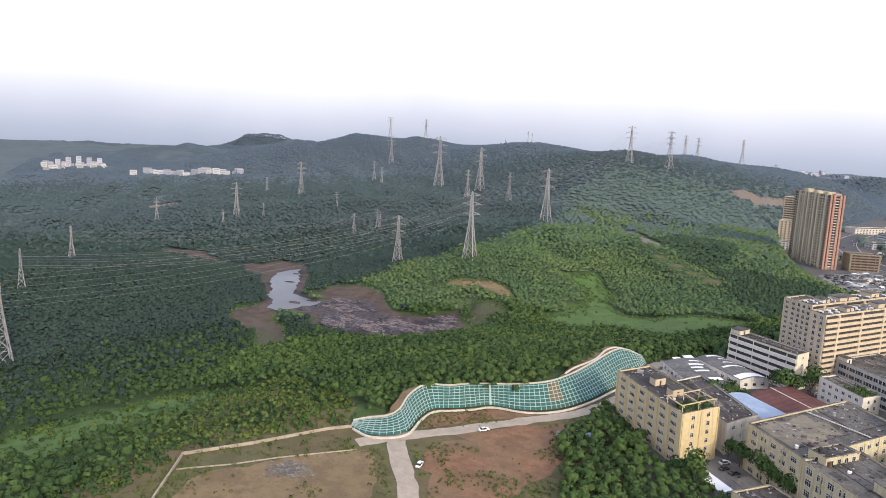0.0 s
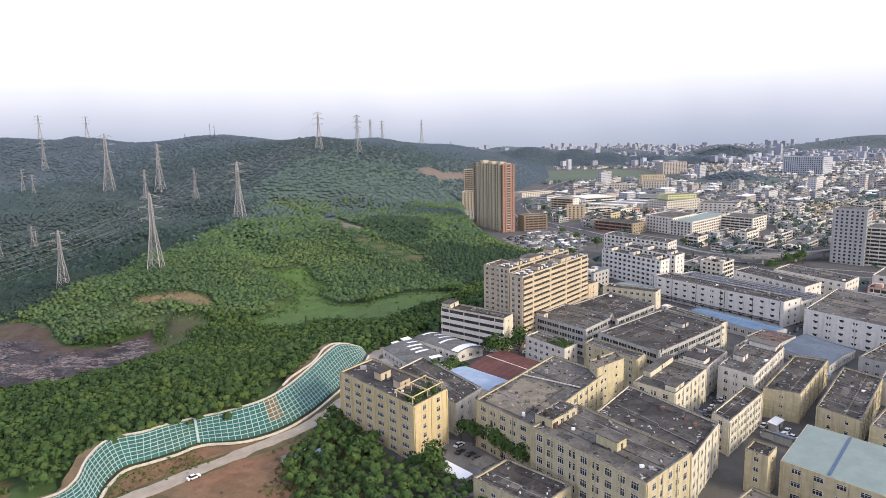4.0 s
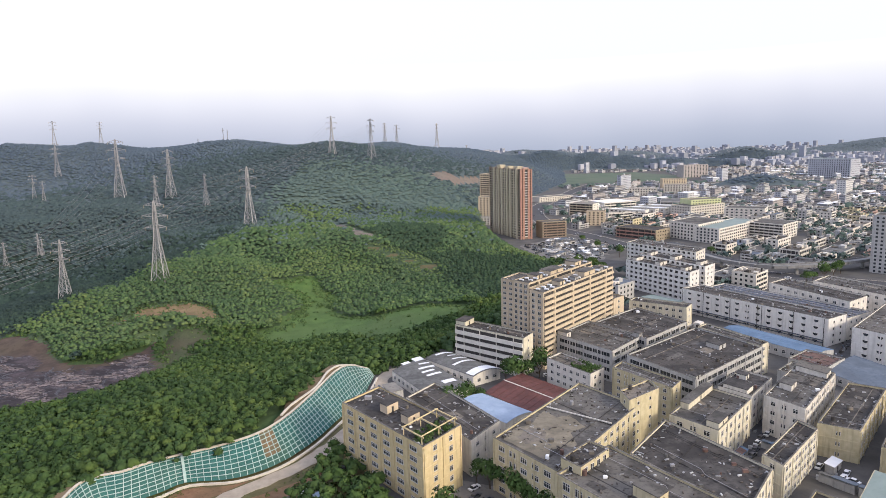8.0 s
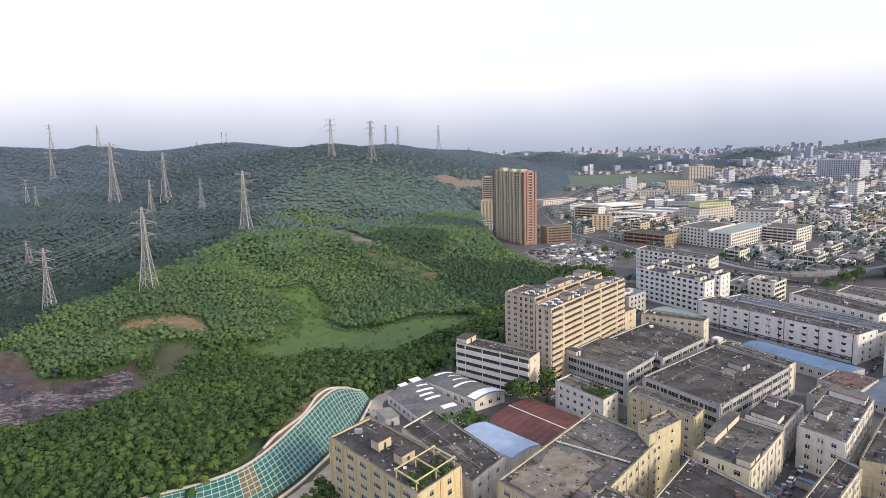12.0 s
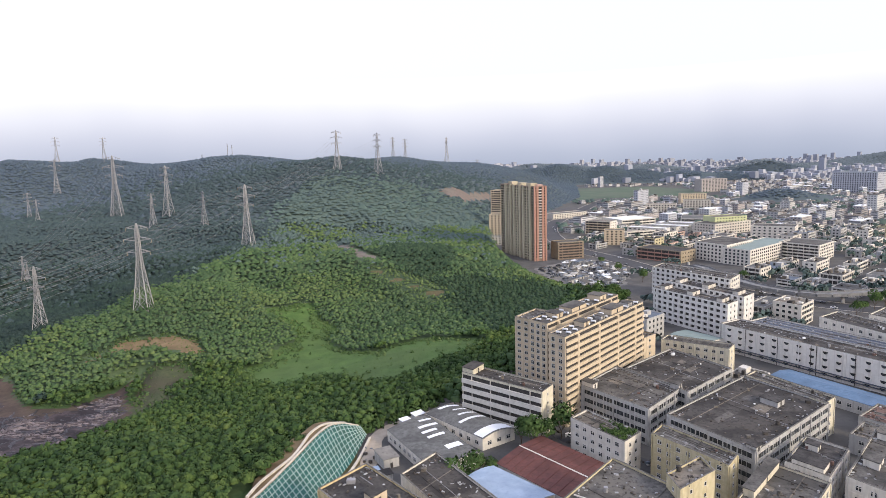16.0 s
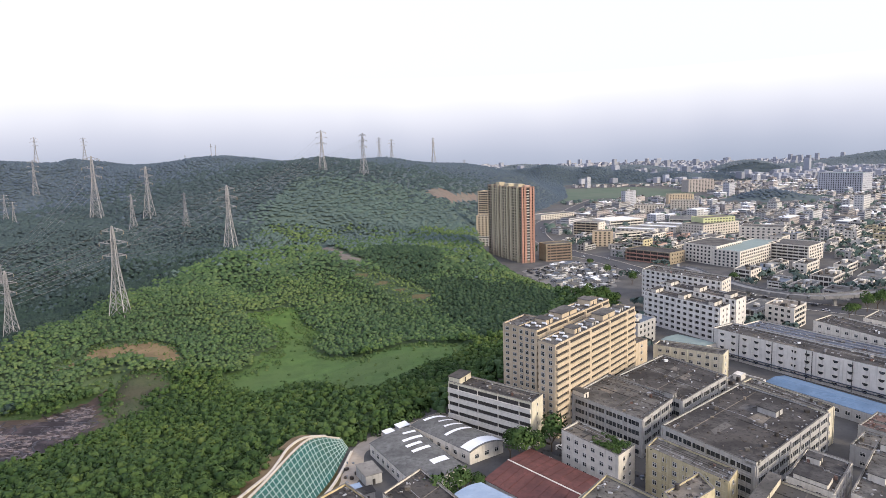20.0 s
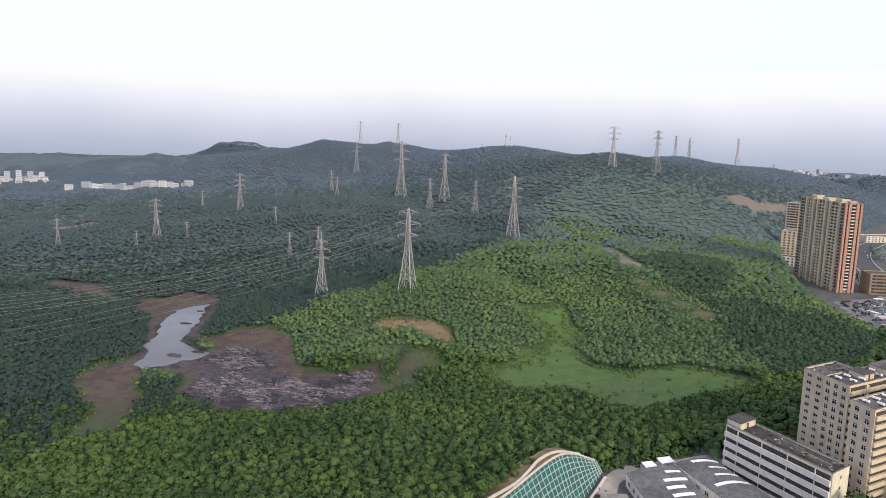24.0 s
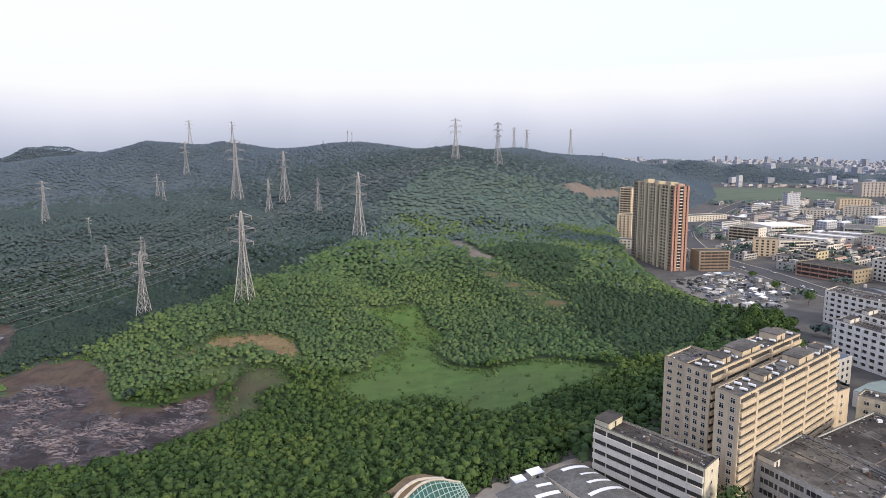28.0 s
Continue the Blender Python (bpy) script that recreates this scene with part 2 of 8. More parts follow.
# hill woods with the haze blue put into the leaf colour
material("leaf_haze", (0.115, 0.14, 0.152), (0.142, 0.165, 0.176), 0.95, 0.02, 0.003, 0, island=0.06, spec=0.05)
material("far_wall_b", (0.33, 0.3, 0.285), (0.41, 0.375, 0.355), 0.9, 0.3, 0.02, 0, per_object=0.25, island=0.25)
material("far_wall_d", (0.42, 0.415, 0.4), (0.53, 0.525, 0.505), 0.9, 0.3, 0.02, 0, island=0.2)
# far_wall_c and the haze_ colours below carry distance haze as a grey-blue tint
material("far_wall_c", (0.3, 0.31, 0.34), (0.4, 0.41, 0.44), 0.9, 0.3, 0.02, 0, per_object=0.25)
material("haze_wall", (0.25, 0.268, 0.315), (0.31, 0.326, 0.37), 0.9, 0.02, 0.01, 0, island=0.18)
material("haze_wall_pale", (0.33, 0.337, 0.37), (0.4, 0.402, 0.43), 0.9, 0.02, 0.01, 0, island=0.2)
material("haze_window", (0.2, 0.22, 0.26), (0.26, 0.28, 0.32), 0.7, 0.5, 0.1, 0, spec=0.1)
material("glass_dark", (0.02, 0.024, 0.028), (0.05, 0.055, 0.06), 0.15, 0.4, 0.1, 0, spec=0.5, per_object=0.3)
material("frame_pale", (0.5, 0.49, 0.46), (0.62, 0.6, 0.57), 0.6, 1.0, 0.1, 0)
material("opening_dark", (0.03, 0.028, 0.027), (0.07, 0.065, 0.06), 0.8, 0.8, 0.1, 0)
material("sheet_red", (0.1, 0.04, 0.034), (0.15, 0.058, 0.048), 0.75, 0.5, 0.05, 0.1, stain=0.35)
material("sheet_blue", (0.25, 0.33, 0.44), (0.34, 0.42, 0.53), 0.55, 0.3, 0.05, 0.05, stain=0.15)
material("sheet_slate", (0.088, 0.112, 0.145), (0.14, 0.168, 0.205), 0.7, 0.4, 0.05, 0.05, stain=0.35)
material("sheet_yardblue", (0.085, 0.15, 0.24), (0.13, 0.2, 0.3), 0.6, 0.4, 0.05, 0.05, stain=0.3)
material("sheet_deepblue", (0.05, 0.085, 0.15), (0.08, 0.12, 0.19), 0.55, 0.2, 0.05, 0.05)
material("sheet_teal", (0.185, 0.235, 0.215), (0.225, 0.28, 0.255), 0.65, 0.3, 0.03, 0.05, stain=0.12)
material("sheet_white", (0.68, 0.7, 0.72), (0.8, 0.81, 0.82), 0.5, 0.3, 0.05, 0.05)
material("fibre_roof", (0.1, 0.1, 0.095), (0.17, 0.17, 0.165), 0.9, 0.6, 0.06, 0.15, stain=0.45)
material("net_green", (0.0213, 0.0978, 0.0892), (0.0382, 0.14, 0.128), 0.85, 0.4, 0.06, 0.3, third=(0.0425, 0.106, 0.085))
material("net_orange", (0.1, 0.1, 0.06), (0.2, 0.12, 0.065), 0.9, 0.5, 0.1, 0.2)
material("beam", (0.27, 0.38, 0.355), (0.4, 0.48, 0.45), 0.9, 0.8, 0.08, 0.1)
material("steel", (0.265, 0.265, 0.273), (0.359, 0.351, 0.351), 0.55, 0.5, 0.1, 0, metal=0.3)
material("cable", (0.15, 0.15, 0.155), (0.19, 0.19, 0.195), 0.6, 0.5, 0.1, 0)
material("bark", (0.08, 0.06, 0.045), (0.14, 0.11, 0.08), 0.95, 2.0, 0.3, 0.4)
material("paint_white", (0.7, 0.7, 0.7), (0.78, 0.78, 0.78), 0.3, 0.5, 0.1, 0, spec=0.5)
material("paint_dark", (0.05, 0.05, 0.055), (0.09, 0.09, 0.1), 0.3, 0.5, 0.1, 0, spec=0.5)
material("rubber", (0.02, 0.02, 0.02), (0.03, 0.03, 0.03), 0.8, 0.5, 0.1, 0)
material("rubble", (0.11, 0.105, 0.099), (0.198, 0.187, 0.176), 0.95, 0.5, 0.1, 0.6, island=0.3)

# ---- mesh helpers ----


def mesh_of(name, verts, faces, mats, index=None, smooth=False):
    me = bpy.data.meshes.new(name)
    me.from_pydata([tuple(v) for v in verts], [], faces)
    for m in (mats if isinstance(mats, (list, tuple)) else [mats]):
        me.materials.append(MATS[m])
    if index is not None:
        me.polygons.foreach_set("material_index", np.asarray(index, dtype=np.int32))
    if smooth:
        me.polygons.foreach_set("use_smooth", np.ones(len(me.polygons), dtype=bool))
    me.update()
    return me


def thing(name, label, category, group="", kind="", at=(0, 0, 0)):
    ob = new(name)
    ob.empty_display_size = 0.5
    ob.location = at
    return tagged(ob, label, category, group, kind)


def part(name, me, parent, label="", m=None):
    """Links a mesh as one object under a thing; its coordinates are the thing's own."""
    ob = new(name, me)
    ob.parent = parent
    if m is not None:
        ob.matrix_basis = m
    if label:
        ob["label"] = label
    return ob


class Geo:
    """Gathers boxes, prisms and bars into one mesh."""

    def __init__(self):
        self.v, self.f, self.i = [], [], []

    def add(self, verts, faces, mat=0):
        o = len(self.v)
        self.v += [tuple(x) for x in verts]
        self.f += [tuple(o + k for k in f) for f in faces]
        self.i += [mat] * len(faces)
        return self

    def prism(self, ring, z0, z1, mat=0, cap=True, top=None):
        n = len(ring)
        top = top or ring
        v = [(p[0], p[1], z0) for p in ring] + [(p[0], p[1], z1) for p in top]
        f = [(k, (k + 1) % n, n + (k + 1) % n, n + k) for k in range(n)]
        if cap:
            f += [tuple(range(n - 1, -1, -1)), tuple(range(n, 2 * n))]
        return self.add(v, f, mat)

    def box(self, x0, x1, y0, y1, z0, z1, mat=0):
        return self.prism([(x0, y0), (x1, y0), (x1, y1), (x0, y1)], z0, z1, mat)

    def bar(self, a, b, w, mat=0, h=None):
        a, b = Vector(a), Vector(b)
        d = (b - a)
        if d.length < 1e-6:
            return self
        d.normalize()
        s = d.cross(Vector((0, 0, 1)))
        s = s.normalized() if s.length > 1e-4 else Vector((1, 0, 0))
        u = s.cross(d).normalized()
        s, u = s * w / 2, u * (h or w) / 2
        v = [a - s - u, a + s - u, a + s + u, a - s + u, b - s - u, b + s - u, b + s + u, b - s + u]
        return self.add(v, [(0, 3, 2, 1), (4, 5, 6, 7), (0, 1, 5, 4), (1, 2, 6, 5), (2, 3, 7, 6), (3, 0, 4, 7)], mat)

    def tube(self, pts, w, mat=0):
        """One bent square bar through all the points."""
        p = [Vector(q) for q in pts]
        o = len(self.v)
        for k, q in enumerate(p):
            d = (p[min(k + 1, len(p) - 1)] - p[max(k - 1, 0)]).normalized()
            s = d.cross(Vector((0, 0, 1)))
            s = s.normalized() if s.length > 1e-3 else Vector((1, 0, 0))
            u = s.cross(d).normalized() * w / 2
            s = s * w / 2
            self.v += [tuple(q - s - u), tuple(q + s - u), tuple(q + s + u), tuple(q - s + u)]
        f = [(o + 4 * k + j, o + 4 * k + (j + 1) % 4, o + 4 * k + 4 + (j + 1) % 4, o + 4 * k + 4 + j) for k in range(len(p) - 1) for j in range(4)]
        f += [(o + 3, o + 2, o + 1, o), tuple(o + 4 * (len(p) - 1) + j for j in range(4))]
        self.f += f
        self.i += [mat] * len(f)
        return self

    def mesh(self, name, mats, smooth=False):
        return mesh_of(name, self.v, self.f, mats, self.i, smooth)


# ---- terrain ----
EDGE_Y = [-300, 60, 112, 160, 172, 186, 200, 206, 212, 227, 247, 275, 304, 341, 372, 430, 503, 545, 575, 603, 640, 700, 790, 930, 1060, 1300, 1600, 2300, 5000]
EDGE_X = [-195, -178, -169, -130, -113, -111, -97, -86, -69, -57, -49, -41, -37, -2, 24, 50, 80, 97, 98, 86, 72, 62, 52, 60, 100, 190, 300, 420, 470]


def edge_x(y):
    return np.interp(y, EDGE_Y, EDGE_X)


HILLS = [
    (-232, 535, 3), (-222, 763, 16), (-187, 1180, 78), (-128, 828, 4), (30, 1300, 26),
    (-232, 468, -9), (-180, 490, -9), (-105, 545, -19), (-132, 442, -24), (-40, 430, -12), (10, 490, -8),
    (-190, 377, -25), (-270, 416, -26), (-350, 410, -26), (-430, 540, -27), (-290, 300, -26),
    (-60, 252, 8), (-24, 335, 0), (-112, 215, 4), (-140, 270, -3), (-200, 250, -12), (-170, 110, 0), (-260, 120, -22), (-360, 200, -27),
    (-480, 330, -8), (-600, 480, -12), (-560, 700, 12), (40, 640, 6), (-30, 620, 4), (-370, 650, -16), (-320, 830, 2), (-470, 800, 22), (-150, 640, 8), (-60, 740, 16), (-300, -200, -22), (-700, 1000, 30)]
_hp = np.array(HILLS, float)


def _phi(d):
    return np.sqrt(d * d + 60.0 ** 2)


_hd = np.hypot(_hp[:, None, 0] - _hp[None, :, 0], _hp[:, None, 1] - _hp[None, :, 1])
_hw = np.linalg.solve(np.block([[_phi(_hd) - 8 * np.eye(len(_hp)), np.ones((len(_hp), 1))], [np.ones((1, len(_hp))), np.zeros((1, 1))]]), np.r_[_hp[:, 2], 0])
# crest of the ridge behind: place along it, height
CREST = [(-1019, 1411, 92.6), (-979, 1424, 97.8), (-945, 1433, 111.9), (-925, 1438, 123.1), (-898, 1445, 121.8), (-870, 1451, 119.2), (-821, 1472, 115.4), (-797, 1484, 113.5), (-781, 1491, 120.9), (-769, 1493, 123.4), (-744, 1496, 117.4), (-701, 1500, 114.5), (-679, 1500, 104.7), (-627, 1496, 104.7), (-517, 1459, 109.8), (-484, 1437, 116.3), (-431, 1408, 118.4), (-389, 1390, 113.5), (-350, 1356, 106.6), (-313, 1321, 103.2), (-254, 1267, 104.8), (-223, 1257, 109.6), (-202, 1274, 111.2), (-190, 1291, 106.7), (-165, 1324, 98.6), (-150, 1363, 98.8), (-128, 1430, 104.4), (-109, 1456, 105.0), (-75, 1490, 95.0), (-19, 1556, 89.6), (45, 1637, 86.1), (74, 1677, 74), (129, 1745, 52), (250, 1900, 24)]


# wooded hills that stand out of the city: middle, half widths, height
CITY_HILLS = [(179, 2296, 120, 130, 30), (285, 2284, 80, 120, 40), (374, 2271, 110, 120, 58), (497, 2246, 110, 120, 53), (600, 2222, 120, 120, 40), (740, 2181, 130, 110, 32), (850, 2139, 120, 100, 28), (420, 2750, 260, 160, 50), (760, 2800, 240, 150, 40), (1120, 2500, 150, 120, 52), (1290, 2550, 160, 120, 34), (2000, 2900, 420, 220, 70), (640, 1350, 70, 60, 22), (-1753, 2131, 150, 240, 104), (-1776, 1976, 170, 240, 59), (-1656, 2209, 200, 240, 80), (-1823, 1788, 260, 240, 49), (-2297, 2007, 300, 240, 31), (-2886, 2228, 340, 240, 28), (-2988, 2085, 400, 240, 25)]


def ground_z(x, y):
    """The height of the ground, for arrays of places."""
    x, y = np.asarray(x, float), np.asarray(y, float)
    z = np.full(x.shape, _hw[-1])
    for (px, py, _), w in zip(HILLS, _hw[:-1]):
        z = z + w * _phi(np.hypot(x - px, y - py))
    z = np.clip(z, -28, 90)
    far = np.clip((np.hypot(x + 150, y - 350) - 700) / 500, 0, 1)
    z = z * (1 - far) + far * np.clip(z, -10, 45)
    top, weight, gap = np.zeros(x.shape), np.zeros(x.shape), np.full(x.shape, 1e9)
    for (ax, ay, ah), (bx, by, bh) in zip(CREST, CREST[1:]):
        dx, dy = bx - ax, by - ay
        k = np.clip(((x - ax) * dx + (y - ay) * dy) / (dx * dx + dy * dy), 0, 1)
        d = np.hypot(x - ax - k * dx, y - ay - k * dy)
        w = math.hypot(dx, dy) / (d * d + 400.0) ** 2
        top, weight, gap = top + w * (ah + k * (bh - ah)), weight + w, np.minimum(gap, d)
    best = top / weight * np.exp(-(gap / 330.0) ** 2)
    k = np.clip(best / 45, 0, 1)
    k = k * k * (3 - 2 * k)
    z = z * (1 - k) + np.maximum(z, best) * k
    out = np.clip((np.hypot(x, y) - 1750) / 500, 0, 1)
    z = z * (1 - out) + np.clip(z, -5, 12) * out
    rough = np.clip((edge_x(y) - x - 40) / 120, 0, 1) * np.clip((z + 22) / 20, 0, 1) * np.clip(1.25 - best / 75, 0.12, 1)
    z = z + rough * (4 * np.sin(x / 31 + 1.7 * np.sin(y / 47)) * np.sin(y / 37 + 1.1 * np.sin(x / 53)) + 1.5 * np.sin(x / 13.0 + y / 17.0) + far * 4 * np.sin(x / 71 + np.sin(y / 90) * 2) * np.sin(y / 83 + x / 140))
    inside = np.clip((edge_x(y) - x) / np.interp(y, [900, 1080], [16.0, 120.0]), 0, 1)
    inside = inside * inside * (3 - 2 * inside)
    z = z * inside
    hump = np.zeros(x.shape)
    for cx, cy, rx, ry, h in CITY_HILLS:
        hump = np.maximum(hump, h * np.exp(-((x - cx) / rx) ** 2 - ((y - cy) / ry) ** 2))
    bed = np.clip((14 - np.minimum(poly_dist(x, y, POND), poly_dist(x, y, MUD))) / 10, 0, 1)
    return (z + hump) * (1 - bed) - 24.35 * bed


def wobble(x, y, s=0.03, a=9.0):
    return a * (np.sin(x * s + 1.3 * np.sin(y * s * 1.7)) + np.sin(y * s * 1.3 + 0.8 * np.sin(x * s * 2.1)) + 0.5 * np.sin(x * s * 3.7 + y * s * 2.9)) / 2


def poly_dist(x, y, poly):
    """Signed distance to a closed outline, negative inside."""
    x, y = np.asarray(x, float), np.asarray(y, float)
    d, odd = np.full(x.shape, 1e9), np.zeros(x.shape, bool)
    for (ax, ay), (bx, by) in zip(poly, poly[1:] + poly[:1]):
        dx, dy = bx - ax, by - ay
        k = np.clip(((x - ax) * dx + (y - ay) * dy) / (dx * dx + dy * dy + 1e-9), 0, 1)
        d = np.minimum(d, np.hypot(x - ax - k * dx, y - ay - k * dy))
        odd ^= ((ay > y) != (by > y)) & (x < dx * (y - ay) / (dy if dy else 1e-9) + ax)
    return np.where(odd, -d, d)


MUD = [(-326, 360), (-314, 368), (-304, 383), (-307, 401), (-312, 416), (-299, 429), (-273, 426), (-257, 415), (-252, 399), (-241, 396), (-221, 402), (-206, 417), (-202, 438), (-199, 447), (-189, 421), (-179, 394), (-182, 370), (-193, 348), (-210, 336), (-231, 331), (-251, 333), (-272, 348), (-281, 362), (-289, 375), (-296, 373)]
POND = [(-414, 477), (-413, 495), (-408, 510), (-377, 467), (-361, 439), (-347, 414), (-330, 409), (-311, 403), (-306, 395), (-314, 384), (-316, 370), (-323, 361), (-334, 365), (-346, 386), (-362, 399), (-371, 417), (-391, 440)]
INLET = [(-574, 480), (-524, 496), (-487, 476), (-468, 498), (-451, 532), (-431, 538), (-404, 515), (-407, 495), (-405, 457), (-429, 460), (-455, 479), (-494, 463), (-539, 466)]
BANK = [(-356, 424), (-345, 433), (-327, 458), (-305, 459), (-270, 443), (-242, 418), (-224, 413), (-211, 430), (-205, 450), (-194, 448), (-186, 425), (-176, 394), (-233, 386), (-275, 386), (-306, 400), (-334, 411)]
CREEK = [(-346, 326), (-352, 360), (-353, 389), (-326, 372), (-315, 352), (-295, 333), (-268, 312), (-262, 293), (-262, 280), (-280, 276), (-293, 299), (-314, 312)]
MEADOW = [(-134, 559), (-117, 572), (-104, 549), (-91, 530), (-78, 494), (-64, 478), (-47, 460), (-37, 475), (-22, 478), (8, 470), (18, 460), (10, 440), (-5, 426), (-17, 411), (-31, 389), (-42, 394), (-58, 410), (-76, 418), (-100, 416), (-118, 436), (-128, 452), (-116, 476), (-114, 498), (-109, 525), (-121, 545)]
# small pale clearings along the path over the knoll: place, half width
GLADES = [(-128, 821, 6), (-113, 785, 7), (-82, 680, 7), (-67, 640, 5), (-46, 620, 4), (-30, 604, 5), (-12, 587, 6), (-150, 610, 4), (-98, 720, 5)]
ORANGE = [(-236, 452), (-230, 490), (-205, 500), (-172, 500), (-164, 474), (-200, 480), (-222, 470)]
GRASS_SLOPE = [(-285, 92), (-276, 133), (-256, 170), (-231, 190), (-205, 190), (-196, 178), (-212, 150), (-224, 127), (-221, 92)]
MARSH = [(-172, 384), (-180, 402), (-188, 424), (-190, 446), (-174, 452), (-163, 440), (-168, 424), (-161, 406), (-163, 390)]

gx = np.concatenate([np.linspace(-4900, -1500, 24)[:-1], np.linspace(-1500, -620, 45)[:-1], np.arange(-620, 120, 3.7), np.linspace(120, 700, 40)[:-1], np.linspace(700, 4900, 30)])
gy = np.concatenate([np.linspace(-900, -60, 22)[:-1], np.arange(-60, 660, 3.7), np.linspace(660, 1700, 66)[:-1], np.linspace(1700, 2400, 45)[:-1], np.linspace(2400, 4900, 28)])
GX, GY = np.meshgrid(gx, gy)
GZ = ground_z(GX, GY)
fx, fy = (GX[:-1, :-1] + GX[1:, 1:]) / 2, (GY[:-1, :-1] + GY[1:, 1:]) / 2
wob = wobble(fx, fy, 0.05, 6)
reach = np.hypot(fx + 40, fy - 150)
# distant and western cells get the floors with haze or shade painted in
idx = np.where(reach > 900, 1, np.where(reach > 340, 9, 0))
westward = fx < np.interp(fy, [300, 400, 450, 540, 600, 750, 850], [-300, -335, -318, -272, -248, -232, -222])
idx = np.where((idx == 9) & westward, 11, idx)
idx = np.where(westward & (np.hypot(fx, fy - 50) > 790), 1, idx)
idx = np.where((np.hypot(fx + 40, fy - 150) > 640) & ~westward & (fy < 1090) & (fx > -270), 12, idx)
flat = fx > edge_x(fy) - 3
idx = np.where(flat, 2, idx)
idx = np.where(flat & (GZ[:-1, :-1] > 4) & (fy > 500), 1, idx)
idx = np.where((poly_dist(fx, fy, MEADOW) + wob < 6), 3, idx)
idx = np.where((poly_dist(fx, fy, GRASS_SLOPE) + wob < 1), 3, idx)
for gx_, gy_, gr_ in GLADES:
    idx = np.where(np.hypot((fx - gx_) * 0.7, fy - gy_) + wob * 0.3 < gr_ * 0.8, 8, idx)
idx = np.where((poly_dist(fx, fy, MARSH) + wob * 0.6 < 2), 6, idx)
for lake, wide in ((BANK, -5), (CREEK, -2), (INLET, 0), (POND, 6), (MUD, 3)):
    idx = np.where((poly_dist(fx, fy, lake) + wob * 0.7 < wide), 5, idx)
CREEK_GRASS = [(-270, 276), (-303, 310), (-299, 323), (-285, 316), (-268, 296)]
idx = np.where((poly_dist(fx, fy, CREEK_GRASS) + wob * 0.5 < 2), 6, idx)
idx = np.where((poly_dist(fx, fy, MUD) + wob * 0.7 < -2) | (poly_dist(fx, fy, POND) < 3), 4, idx)
idx = np.where((poly_dist(fx, fy, ORANGE) + wob * 0.6 < -1.5), 7, idx)
WEEDS = [(-175, 100), (-196, 145), (-204, 176), (-196, 204), (-141, 168), (-130, 151), (-158, 120)]
idx = np.where(poly_dist(fx, fy, WEEDS) + wob < 7, 8, idx)
SITE = [(-19, 1092), (7, 1124), (30, 1133), (72, 1205), (64, 1160), (22, 1078), (-8, 1058)]
STRIP = [(-768, 630), (-746, 668), (-706, 643), (-733, 611)]
BARE = [(-132, 814), (-112, 780), (-88, 726), (-72, 672), (-88, 674), (-112, 733)]
idx = np.where((poly_dist(fx, fy, SITE) < -1) | (poly_dist(fx, fy, STRIP) < 6) | (poly_dist(fx, fy, BARE) + wob * 0.5 < 0), 10, idx)
near_lot = flat & (fx < -20 - (fy - 150) * 0.1) & (fy < 320)
idx = np.where(near_lot, 8, idx)
ny, nx = GX.shape
vid = np.arange(ny * nx).reshape(ny, nx)
quads = np.stack([vid[:-1, :-1], vid[:-1, 1:], vid[1:, 1:], vid[1:, :-1]], -1).reshape(-1, 4)
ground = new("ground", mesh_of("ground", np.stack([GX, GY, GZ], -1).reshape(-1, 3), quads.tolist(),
             ["forest_floor", "far_ground_hazed", "city_ground", "meadow", "mud", "mud_bank", "marsh_grass", "bare_soil", "scrub", "slope_floor", "cut_soil", "valley_floor_shaded", "hill_floor_hazed"], idx.ravel(), True))
tagged(ground, "hilly ground falling from a city plain to a muddy valley", "ground", kind="structure")
# ---- water ----
rng = np.random.default_rng(7)


def sheet(name, poly, z, mat, label, category, rough_edge=0.0, lift=None):
    """A flat thin sheet laid on the ground within an outline."""
    pts = []
    for (ax, ay), (bx, by) in zip(poly, poly[1:] + poly[:1]):
        n = max(1, int(math.hypot(bx - ax, by - ay) / 5)) if rough_edge else 1
        for k in range(n):
            px, py = ax + (bx - ax) * k / n, ay + (by - ay) * k / n
            if rough_edge:
                px, py = px + rng.normal(0, rough_edge), py + rng.normal(0, rough_edge)
            pts.append((px, py))
    g = Geo().prism(pts, z - 0.05, z)
    return tagged(new(name, g.mesh(name, [mat])), label, category, kind="structure")


sheet("water", POND, -24.2, "water", "still grey pond water in a drying reservoir", "water", 1.2)

for k, (x, y, r) in enumerate(((-378, 452, 4), (-346, 425, 5), (-326, 390, 5), (-396, 486, 3), (-318, 402, 4))):
    ring = [(x + r * (0.7 + 0.5 * rng.random()) * math.cos(a) * 1.3, y + r * (0.5 + 0.5 * rng.random()) * math.sin(a)) for a in np.linspace(0, 6.283, 13)[:-1]]
    tagged(new("mud_islet", Geo().prism(ring, -24.3, -24.1).mesh("mud_islet", ["mud"])), "dark mud islet in the shallow pond", "mud", "mud islets")


